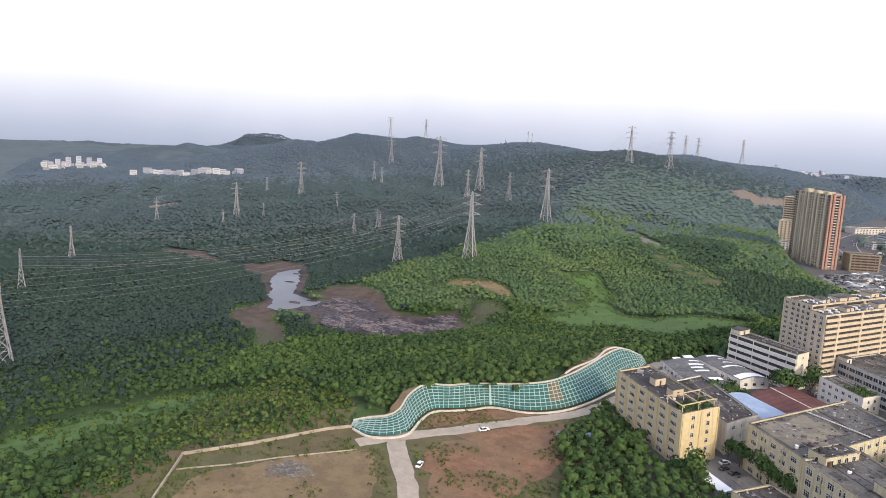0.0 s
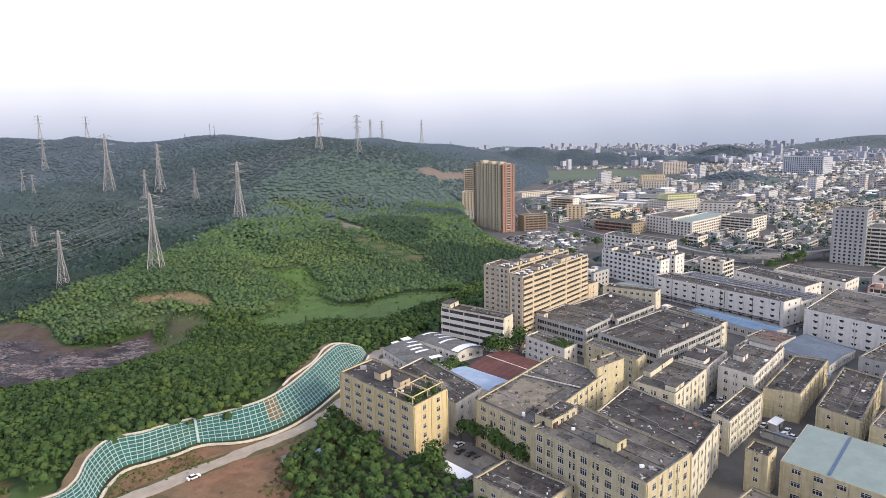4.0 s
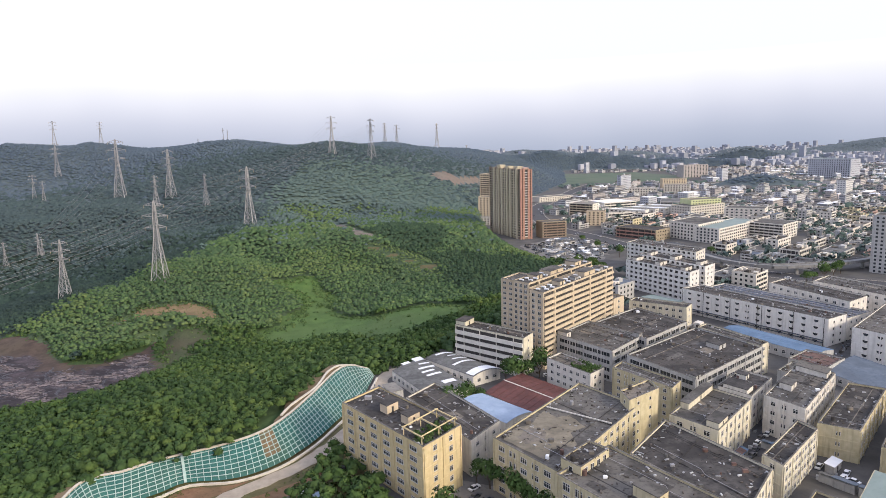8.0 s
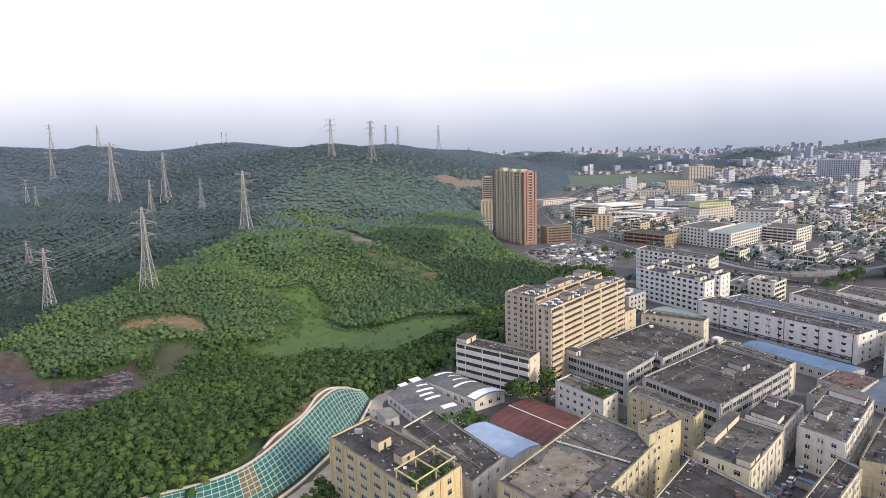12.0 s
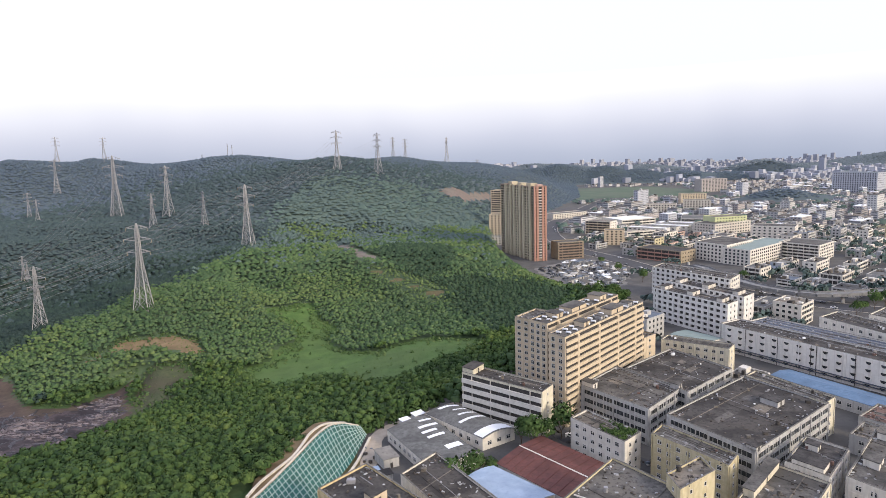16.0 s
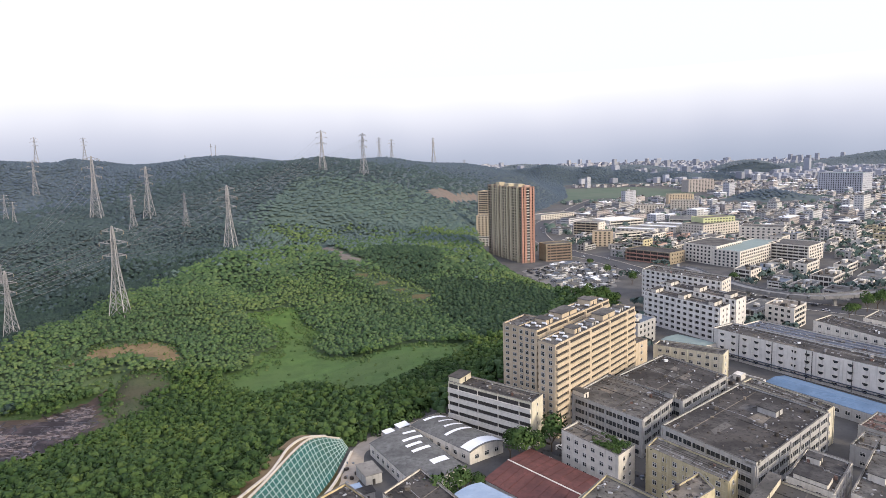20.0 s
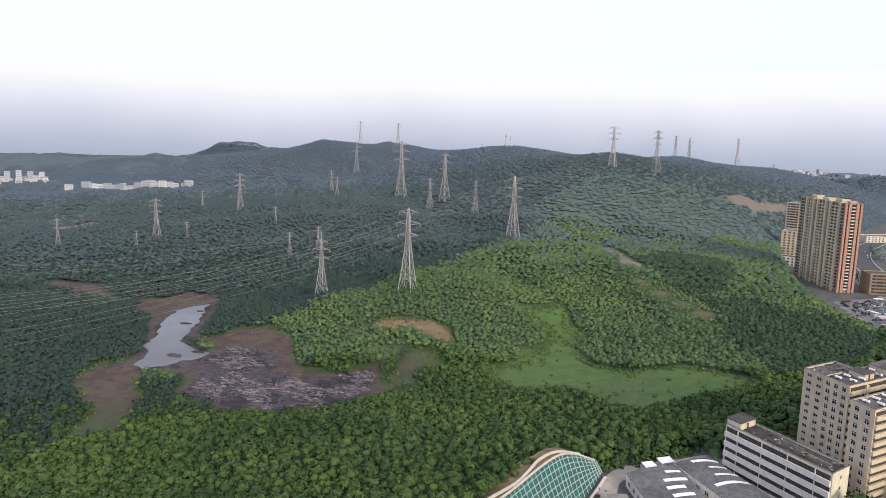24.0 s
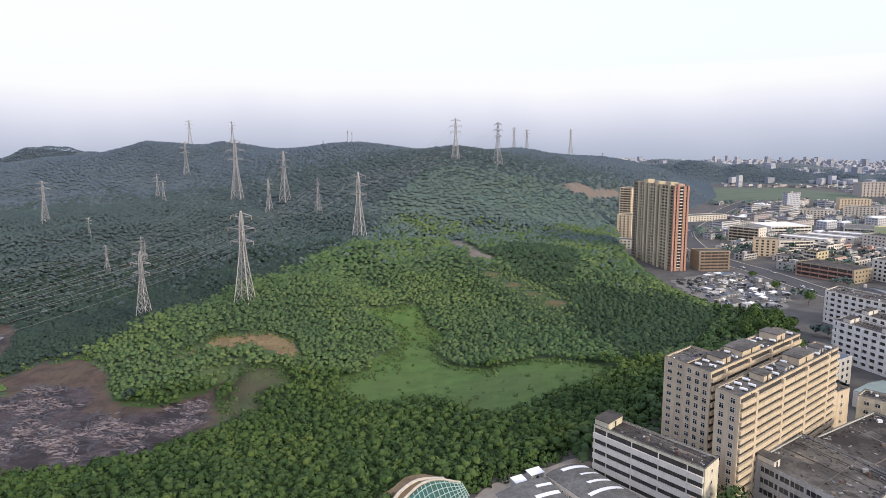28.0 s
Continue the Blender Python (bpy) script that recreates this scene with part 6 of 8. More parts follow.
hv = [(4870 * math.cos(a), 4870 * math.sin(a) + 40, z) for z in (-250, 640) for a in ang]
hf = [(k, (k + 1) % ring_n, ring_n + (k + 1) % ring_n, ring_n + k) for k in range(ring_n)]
tagged(new("backdrop", mesh_of("backdrop", hv, hf, "haze_bank")), "added glowing backdrop ring with pale lilac haze painted on it", "sky", kind="structure")

# ---- netted slope ----


def resample(pts, step):
    p = [Vector(q) for q in pts]
    out = []
    for a, b, c, d in zip([p[0]] + p[:-2], p[:-1], p[1:], p[2:] + [p[-1]]):
        n = max(1, round((c - b).length / step))
        for k in range(n):
            t = k / n
            out.append(0.5 * (2 * b + (c - a) * t + (2 * a - 5 * b + 4 * c - d) * t * t + (3 * b - a - 3 * c + d) * t ** 3))
    return out + [p[-1]]


def curve_at(pts, n):
    """n evenly spaced points along a polyline."""
    p = resample(pts, 1.0)
    s = np.r_[0, np.cumsum([(b - a).length for a, b in zip(p, p[1:])])]
    q = np.array([list(v) for v in p])
    u = np.linspace(0, s[-1], n)
    return [Vector([np.interp(x, s, q[:, k]) for k in range(3)]) for x in u]


SLOPE_FOOT = [(-127, 157.5, 0.6), (-119, 154.5, 0.6), (-111, 157, 0.6), (-106, 164, 0.6), (-107.5, 178, 0.8), (-106.5, 188.5, 0.8), (-101, 192.8, 0.8), (-93, 199, 0.8), (-86.5, 205.5, 0.8), (-71.5, 207.5, 0.8), (-59.8, 216, 0.8), (-51, 231, 0.8), (-44.5, 250, 0.8), (-37, 276, 0.8), (-34, 302, 0.8)]
SLOPE_TOP = [(-127.5, 160, 1.6), (-122, 164, 2.6), (-116, 167, 3.4), (-112.5, 171, 5.5), (-113.5, 181, 7.8), (-112.5, 194, 8.2), (-103.5, 199.5, 8), (-97, 205.5, 8), (-89, 210.3, 8), (-75.5, 217, 8.4), (-65.5, 225, 9), (-59.5, 239, 9), (-54.5, 259, 9), (-46.5, 292, 9), (-37, 305, 3.5)]


def slope_lines(step=2.3):
    """Foot and brow, cut into the same number of columns between their corners."""
    f, b = [Vector(q) for q in SLOPE_FOOT], [Vector(q) for q in SLOPE_TOP]
    out = ([], [])
    for k in range(len(f) - 1):
        n = max(2, round(((f[k + 1] - f[k]).length + (b[k + 1] - b[k]).length) / 2 / step))
        for line, p in zip(out, (f, b)):
            a_, b_, c_, d_ = p[max(k - 1, 0)], p[k], p[k + 1], p[min(k + 2, len(p) - 1)]
            for i in range(n):
                t = i / n
                line.append(0.5 * (2 * b_ + (c_ - a_) * t + (2 * a_ - 5 * b_ + 4 * c_ - d_) * t * t + (3 * b_ - a_ - 3 * c_ + d_) * t ** 3))
    out[0].append(f[-1])
    out[1].append(b[-1])
    return out


foot, brow = slope_lines()
COLS, ROWS = len(foot), 7
slope = thing("netted_slope", "cut slope under green netting with a pale concrete beam grid", "retaining wall")


def slope_point(c, v, lift=0.0):
    p = foot[c].lerp(brow[c], v)
    out = (foot[min(c + 1, COLS - 1)] - foot[max(c - 1, 0)]).cross(brow[c] - foot[c])
    return p + out.normalized() * lift


for k in range(0, COLS - 1, 9):
    hi = min(k + 9, COLS - 1)
    v = [slope_point(c, j / 7 + (0.012 * math.sin(c * 3.1 + j) if 0 < j < 7 else 0), 0.12 * math.sin(c * 1.7 + j * 2.2)) for c in range(k, hi + 1) for j in range(8)]
    f = [(a * 8 + j, (a + 1) * 8 + j, (a + 1) * 8 + j + 1, a * 8 + j + 1) for a in range(hi - k) for j in range(7)]
    me = mesh_of("net", v, f, "net_green", None, True)
    part("net", me, slope, "green netting sheet")
near_col = lambda x, y: min(range(COLS), key=lambda c: math.hypot(foot[c].x - x, foot[c].y - y))
post = near_col(-86.5, 205.5)
orange_cols = range(near_col(-62.5, 214), near_col(-62.5, 214) + 4)
part("bare_cell", mesh_of("bare_cell", [slope_point(c, j / 7, 0.2) for c in orange_cols for j in range(2, 8)], [(a * 6 + j, (a + 1) * 6 + j, (a + 1) * 6 + j + 1, a * 6 + j + 1) for a in range(3) for j in range(5)], "net_orange"), slope, "bare orange earth cells")
for c in range(COLS):
    g = Geo().tube([slope_point(c, j / 4, 0.3) for j in range(5)], 0.9 if c == post else 0.2)
    part("beam", g.mesh("beam", ["beam"]), slope)
for j in range(1, ROWS + 1):
    g = Geo().tube([slope_point(c, j / (ROWS + 0.5), 0.28) for c in range(COLS)], 0.2)
    part("cross_beam", g.mesh("cross_beam", ["beam"]), slope)


def ribbon(name, pts, width, z, mat, label, category, kind="structure", thick=0.25, drape=False, step=4.0, jag=0.0):
    """A strip along a line: road, kerb, channel."""
    p = resample([(q[0], q[1], 0) for q in pts], step)
    r = random.Random(len(p))
    v, f = [], []
    for k, q in enumerate(p):
        d = (p[min(k + 1, len(p) - 1)] - p[max(k - 1, 0)]).normalized()
        s = Vector((-d.y, d.x, 0))
        for side in (1, -1):
            e = q + s * side * (width / 2 + r.uniform(-jag, jag))
            h = float(ground_z(e.x, e.y)) + z if drape else z
            v += [(e.x, e.y, h), (e.x, e.y, h - thick)]
    for k in range(len(p) - 1):
        a, b = 4 * k, 4 * k + 4
        f += [(a, a + 2, b + 2, b), (a + 1, a, b, b + 1), (a + 2, a + 3, b + 3, b + 2)]
    return tagged(new(name, mesh_of(name, v, f, mat)), label, category, kind=kind)


def strip3(name, pts, width, mat, label, category):
    """A solid kerb that follows points in space."""
    g = Geo()
    p = resample(pts, 3.0)
    for a, b in zip(p, p[1:]):
        g.bar(a, b, width, 0, 0.6)
    return tagged(new(name, g.mesh(name, [mat])), label, category, kind="structure")


top_line = [(x - 1.6, y + 1.2, z + 0.3) for x, y, z in SLOPE_TOP]
strip3("trim", [(x - 0.5, y + 0.4, z + 0.2) for x, y, z in SLOPE_TOP], 0.7, "concrete_pale", "pale concrete coping along the netted slope", "coping")
strip3("trim", [(x + 1.6, y - 1.4, 0.4) for x, y, z in SLOPE_FOOT], 0.9, "concrete_pale", "pale concrete gutter at the foot of the slope", "gutter")
# bare earth shelf between the coping and the woods
v, f = [], []
shelf = curve_at(SLOPE_TOP, 60)
for k, q in enumerate(shelf):
    d = (shelf[min(k + 1, 59)] - shelf[max(k - 1, 0)]).normalized()
    s = Vector((-d.y, d.x, 0)).normalized()
    wv = float(np.interp(k, [0, 3, 16, 22, 33, 37, 44, 56, 59], [3, 5, 4.5, 1.2, 1.2, 5, 9, 8, 3])) + 0.6 * math.sin(k * 1.3)
    for t_ in (0, 0.5, 1):
        e = q + s * wv * t_
        v.append((e.x, e.y, max(q.z + 0.15 - 0.8 * t_, float(ground_z(e.x, e.y)) + 0.3)))
for k in range(59):
    for j in range(2):
        f.append((k * 3 + j, k * 3 + 3 + j, k * 3 + 4 + j, k * 3 + 1 + j))
tagged(new("bank", mesh_of("bank", v, f, "bare_soil", None, True)), "bare orange earth shelf above the netted slope", "bank", kind="structure")
ch = []
for k, q in enumerate(shelf[36:58]):
    d = (shelf[min(k + 37, 59)] - shelf[k + 35]).normalized()
    s = Vector((-d.y, d.x, 0)).normalized()
    ch.append(q + s * (2.6 + 1.0 * math.sin(k * 0.5)) + Vector((0, 0, 0.35)))
strip3("trim", [tuple(c) for c in ch[::3]], 0.8, "concrete_pale", "pale curved drain channel on the earth shelf", "drain")

# ---- platform in front of the slope ----
ribbon("road", [(-118, 147), (-108, 158.5), (-97, 168.5), (-82.5, 183.5), (-67, 200), (-50, 218), (-39.5, 239), (-32.5, 262), (-29.5, 285), (-29.5, 302), (-22, 314), (-8, 326), (4, 336)], 6.5, 0.12, "concrete_road", "dusty pale concrete road below the slope", "road", jag=0.7)
ribbon("road", [(-106, 156), (-100, 146), (-90, 132), (-82, 120), (-70, 96), (-58, 60), (-50, 10)], 7, 0.13, "concrete_road", "pale concrete track joining the road", "road", jag=0.5)
sheet("ground", [(-103.5, 185), (-92, 196), (-86, 202.5), (-71, 204), (-65, 208), (-70, 202), (-85, 187.5), (-99, 173.5), (-103, 170)], 0.1, "red_soil", "bare red earth between road and slope", "earth", 0.5)
sheet("ground", [(-92.7, 170.1), (-85.6, 174.4), (-77.7, 183.3), (-65.5, 193.6), (-51.8, 203.9), (-44.9, 211.8), (-39.8, 224.7), (-41.9, 213.1), (-42.5, 197.1), (-53.6, 192.8), (-51.4, 177.9), (-41.8, 170.3), (-55.2, 174.6), (-60.7, 168.1)], 0.1, "red_soil", "bare red earth patch below the road", "earth", 0.9)
sheet("ground", [(-152, 98), (-146, 110), (-128, 131), (-112, 143), (-104, 137), (-94, 115), (-100, 92), (-120, 80), (-146, 82)], 0.08, "bare_soil", "worn sandy patch within the low wall", "earth", 1.2)
sheet("ground", [(-92, 152), (-90, 166), (-78, 172), (-58, 182), (-48, 172), (-45, 158), (-52, 146), (-57, 130), (-64, 118), (-72, 122), (-83, 132)], 0.07, "red_soil", "worn reddish patch in the scrub", "earth", 1.5)


def low_wall(pts, h, w, mat, label):
    top = thing("low_wall", label, "wall")
    for a, b in zip(pts, pts[1:]):
        n = max(1, round(math.hypot(b[0] - a[0], b[1] - a[1]) / 6))
        for k in range(n):
            p = [a[0] + (b[0] - a[0]) * k / n, a[1] + (b[1] - a[1]) * k / n]
            q = [a[0] + (b[0] - a[0]) * (k + 0.97) / n, a[1] + (b[1] - a[1]) * (k + 0.97) / n]
            part("wall_panel", Geo().bar((*p, h / 2), (*q, h / 2), w, 0, h).mesh("wall_panel", [mat]), top)


low_wall([(-146, 74), (-152, 83), (-166, 109), (-150, 128), (-134, 151), (-118, 166)], 1.1, 0.4, "concrete_road", "low weathered concrete boundary wall round the cleared plot")
low_wall([(-160, 100), (-146, 112), (-136, 123), (-115, 142)], 0.4, 0.35, "concrete_road", "low broken kerb across the cleared plot")
rub = Geo()
rr = random.Random(5)
for _ in range(260):
    x, y = rr.gauss(-127, 3.6), rr.gauss(118, 3.4)
    s = rr.uniform(0.2, 0.75)
    rub.prism([(x + s * math.cos(a + rr.random()), y + s * 0.7 * math.sin(a + rr.random())) for a in (0, 1.3, 2.6, 4.0, 5.2)], 0.0, s * rr.uniform(0.3, 0.8))
tagged(new("rubble", rub.mesh("rubble", ["rubble"])), "heap of grey broken concrete on bare ground", "rubble", kind="stuff")

# ---- scrub on the cleared ground ----
X, Y = scatter(-172, -20, -20, 215, 1.9, 41)
q_ = wobble(X, Y, 0.11, 1) + rng.normal(0, 0.35, len(X))
track = np.array([list(p)[:2] for p in resample([(-116, 149, 0), (-104, 158, 0), (-92, 168, 0), (-78, 182, 0), (-66, 198, 0), (-52, 218, 0), (-38, 250, 0)], 3) + resample([(-106, 156, 0), (-100, 146, 0), (-90, 132, 0), (-82, 120, 0), (-70, 96, 0), (-58, 60, 0), (-50, 10, 0)], 3)])
off_ = np.min(np.hypot(X[:, None] - track[None, :, 0], Y[:, None] - track[None, :, 1]), 1)
keep = (X > edge_x(Y) + 3) & (q_ > 0.1) & (off_ > 5.5) & ((poly_dist(X, Y, [(-152, 98), (-146, 110), (-128, 131), (-112, 143), (-104, 137), (-94, 115), (-100, 92), (-120, 80), (-146, 82)]) > -2.5) | (q_ > 0.85)) & ((poly_dist(X, Y, [(-92.7, 170.1), (-85.6, 174.4), (-77.7, 183.3), (-65.5, 193.6), (-51.8, 203.9), (-44.9, 211.8), (-39.8, 224.7), (-41.9, 213.1), (-42.5, 197.1), (-53.6, 192.8), (-51.4, 177.9), (-41.8, 170.3), (-55.2, 174.6), (-60.7, 168.1)]) > -2.5) | (q_ > 0.9))
X, Y = X[keep], Y[keep]
R = rng.uniform(0.25, 0.75, len(X))
cloud("scrub", [(crown_set(np.stack([X, Y, ground_z(X, Y) + R * 0.35], -1), R, 16, 0.33, 42), 0)], ["leaf_yellowish"], "low yellow green scrub and weeds on cleared ground", "bushes")

# ---- cars ----


def car_at(m, paint, label):
    top = thing("car", label, "car", "parked cars")
    g = Geo()
    g.prism([(-2.2, -0.85), (2.2, -0.85), (2.2, 0.85), (-2.2, 0.85)], 0.32, 0.85, 0)
    part("body", g.mesh("body", [paint]), top)
    c = Geo().prism([(-1.5, -0.8), (1.2, -0.8), (1.2, 0.8), (-1.5, 0.8)], 0.85, 1.4, 0, top=[(-1.0, -0.65), (0.5, -0.65), (0.5, 0.65), (-1.0, 0.65)])
    part("cabin", c.mesh("cabin", ["glass_dark"]), top)
    part("roof", Geo().box(-0.98, 0.48, -0.63, 0.63, 1.4, 1.45).mesh("roof", [paint]), top)
    for x in (-1.35, 1.35):
        for y in (-0.82, 0.82):
            w = Geo()
            w.add([(x + 0.33 * math.cos(a), y + s, 0.33 + 0.33 * math.sin(a)) for s in (-0.1, 0.1) for a in np.linspace(0, 6.283, 11)[:-1]],
                  [tuple(range(10)), tuple(range(19, 9, -1))] + [(k, 10 + k, 10 + (k + 1) % 10, (k + 1) % 10) for k in range(10)])
            part("wheel", w.mesh("wheel", ["rubber"]), top)
    top.matrix_basis = m
    return top


CARS = [car_at(pose(-80, 180.5, 0.13, rz=45), "paint_white", "white car parked on the pale concrete road"), car_at(pose(-89.5, 142, 0.1, rz=100), "paint_white", "white car parked on the scrubby plot"),
        car_at(pose(8, 193, 0.02, rz=50), "paint_dark", "dark car parked in a factory yard")]
cr = random.Random(9)
SPOTS = [(8, 198, 40), (11.5, 191, 40), (14, 187.5, 45), (4, 181, 50), (-36, 213, 130), (40, 288, 40), (120, 236, 45), (110, 224, 45), (113, 228, 45), (117, 231, 45), (122, 206, 45), (128, 201, 45), (125, 198, 45), (136, 226, 45), (142, 232, 45), (150, 242, 45),
         (172, 241, 45), (166, 236, 45), (180, 250, 45), (104, 215, 45), (99, 209, 45), (206, 330, 45), (101, 212, 45), (107, 219, 45), (88, 236, 125), (92, 231, 125), (84, 242, 125), (131, 190, 125), (127, 196, 125), (148, 236, 45), (155, 247, 45), (159, 251, 45), (163, 254, 45), (176, 246, 45), (184, 256, 45), (188, 292, 45), (52, 292, 125), (47, 298, 125), (215, 340, 45), (224, 349, 45), (238, 362, 45)]
for k in range(44):
    u, v_ = cr.random(), cr.random()
    SPOTS.append((92 + 50 * u + 45 * v_ * (1 - u), 575 + 25 * (1 - u) * 5 * v_ + 20 * u + 60 * v_, cr.choice((40, 130))))
for x, y, a in SPOTS:
    copy_thing(cr.choice(CARS), pose(x, y, 0.03, rz=a + cr.uniform(-4, 4)))

# ---- shacks by the road ----


def shack(x, y, a, w, d, h, roof, label):
    top = thing("shack", label, "shack")
    part("wall", Geo().box(-w / 2, w / 2, -d / 2, d / 2, 0, h).mesh("wall", ["wall_grey"]), top)
    g = Geo()
    g.add([(-w / 2 - .3, -d / 2 - .3, h), (w / 2 + .3, -d / 2 - .3, h), (w / 2 + .3, d / 2 + .3, h + 0.5), (-w / 2 - .3, d / 2 + .3, h + 0.5), (-w / 2 - .3, -d / 2 - .3, h + .12), (w / 2 + .3, -d / 2 - .3, h + .12), (w / 2 + .3, d / 2 + .3, h + 0.62), (-w / 2 - .3, d / 2 + .3, h + 0.62)],
          [(0, 3, 2, 1), (4, 5, 6, 7), (0, 1, 5, 4), (1, 2, 6, 5), (2, 3, 7, 6), (3, 0, 4, 7)])
    part("roof", g.mesh("roof", [roof]), top)
    part("door", Geo().box(-0.5, 0.5, -d / 2 - 0.05, -d / 2, 0, 2).mesh("door", ["opening_dark"]), top)
    top.matrix_basis = pose(x, y, 0, rz=a)


shack(-44, 196, 40, 6, 4, 2.6, "sheet_white", "site hut under a white sheet roof")
shack(-40, 192, 40, 4, 3, 2.4, "sheet_blue", "site hut under a pale blue sheet roof")
shack(-50, 189, 40, 5, 3, 2.3, "fibre_roof", "grey site hut beside red earth")
shack(4, 176, -50, 16, 4, 3, "sheet_white", "long lean-to under a white sheet roof")
shack(15, 179, 40, 7, 5, 3.2, "roof_tan", "low tan guard hut in the yard")
shack(-23.5, 279, 28, 6, 9, 3.6, "yard_concrete", "low annexe with a pale flat roof beside the grey shed")
shack(-27, 268, 28, 4, 3, 2.6, "sheet_blue", "small hut under a pale blue roof beside the road")
shack(-23, 265, 28, 5, 3.4, 3.0, "roof_dark", "small dark roofed hut beside the shed")
shack(-14, 318.5, 40, 5, 3, 2.8, "sheet_white", "white container hut at the wood's edge")
shack(-19, 312.5, 40, 4, 3, 2.6, "sheet_white", "small white hut at the wood's edge")

# ---- single trees ----


def tree(x, y, r, seed, mat="leaf_near"):
    q = random.Random(seed)
    top = thing("tree", "broadleaf tree with a full green crown beside buildings", "tree", "yard trees")
    h = r * 1.1
    g = Geo()
    ring = lambda w, ox=0, oy=0: [(ox + w * math.cos(a), oy + w * math.sin(a)) for a in np.linspace(0, 6.283, 8)[:-1]]
    g.prism(ring(0.25), 0, h * 0.6, 0, True, ring(0.17, 0.1, 0.05))
    for k in range(5):
        a = k * 1.26 + q.random()
        g.bar((0.1, 0.05, h * 0.5), (r * 0.55 * math.cos(a), r * 0.55 * math.sin(a), h + r * 0.3), 0.13)
    part("trunk", g.mesh("trunk", ["bark"]), top)
    clumps = [(crown_set(np.array([[q.uniform(-r, r) * 0.35, q.uniform(-r, r) * 0.35, h + r * q.uniform(0.2, 0.7)]]), np.array([r * q.uniform(0.55, 0.8)]), 170, 0.11, seed * 7 + k), 0) for k in range(4)]
    part("crown", leaf_mesh("crown", clumps, [mat]), top)
    top.location = (x, y, float(ground_z(x, y)))
    return top


TREES = [tree(17, 195, 4.2, 1), tree(20.5, 189, 4.8, 2), tree(25, 183, 4.0, 3)]
tq = random.Random(3)
for x, y in [(9, 202), (13, 198), (22, 186), (28, 178), (36, 290), (31, 287), (27, 291), (5, 258), (9, 262), (14, 266), (0, 254), (43, 296), (-2, 176), (1, 172), (98, 560), (103, 548), (110, 540), (118, 520), (122, 505), (112, 492), (104, 470), (96, 455), (90, 440), (106, 515), (96, 500), (128, 400),
             (104, 540), (109, 534), (113, 528), (118, 535), (122, 541), (126, 549), (112, 545), (117, 524), (101, 524), (96, 515), (105, 505), (111, 498), (119, 512), (125, 520), (99, 490), (93, 478), (101, 470), (108, 480), (114, 470), (88, 462), (97, 448), (104, 440), (84, 448), (90, 428), (100, 425), (150, 640), (160, 600), (170, 560), (145, 690), (120, 745), (260, 470), (270, 480), (282, 487), (294, 495), (305, 505), (240, 590), (250, 610)]:
    copy_thing(tq.choice(TREES), pose(x, y, 0, rz=tq.uniform(0, 360)) @ Matrix.Diagonal((*[tq.uniform(0.8, 1.25)] * 3, 1)))

# thick trees along the foot of the dormitories and apartment slabs
X, Y = scatter(0, 150, 318, 570, 3.4, 91)
keep = (X > edge_x(Y) - 6) & (X < np.interp(Y, [318, 345, 395, 430, 480, 560], [16, 30, 62, 98, 112, 118])) & (rng.random(len(X)) < 0.8)
keep |= (np.hypot(X - 118, (Y - 540) * 0.6) < 13) | (np.hypot((X - 112) * 0.8, Y - 440) < 10)
for b in BUILT:
    keep &= poly_dist(X, Y, b) > 2.2
keep &= poly_dist(X, Y, [(80, 680), (105, 706), (145, 723), (164, 642), (131, 565), (103, 553), (99, 580), (82, 644)]) > 1
X, Y = X[keep], Y[keep]
R = 1.5 + 1.6 * rng.random(len(X)) ** 1.5
C = np.stack([X, Y, ground_z(X, Y) + 2.2 + R * 0.6 + rng.uniform(0, 1.8, len(X))], -1)
cloud("yard_trees", by_tone(C, R, rng.integers(0, 2, len(X)), 10, 0.22, 92, 2, 3, 0.2), ["leaf_near_deep", "leaf_mid_deep"], "dark green trees along the foot of dormitory slabs", "trees")

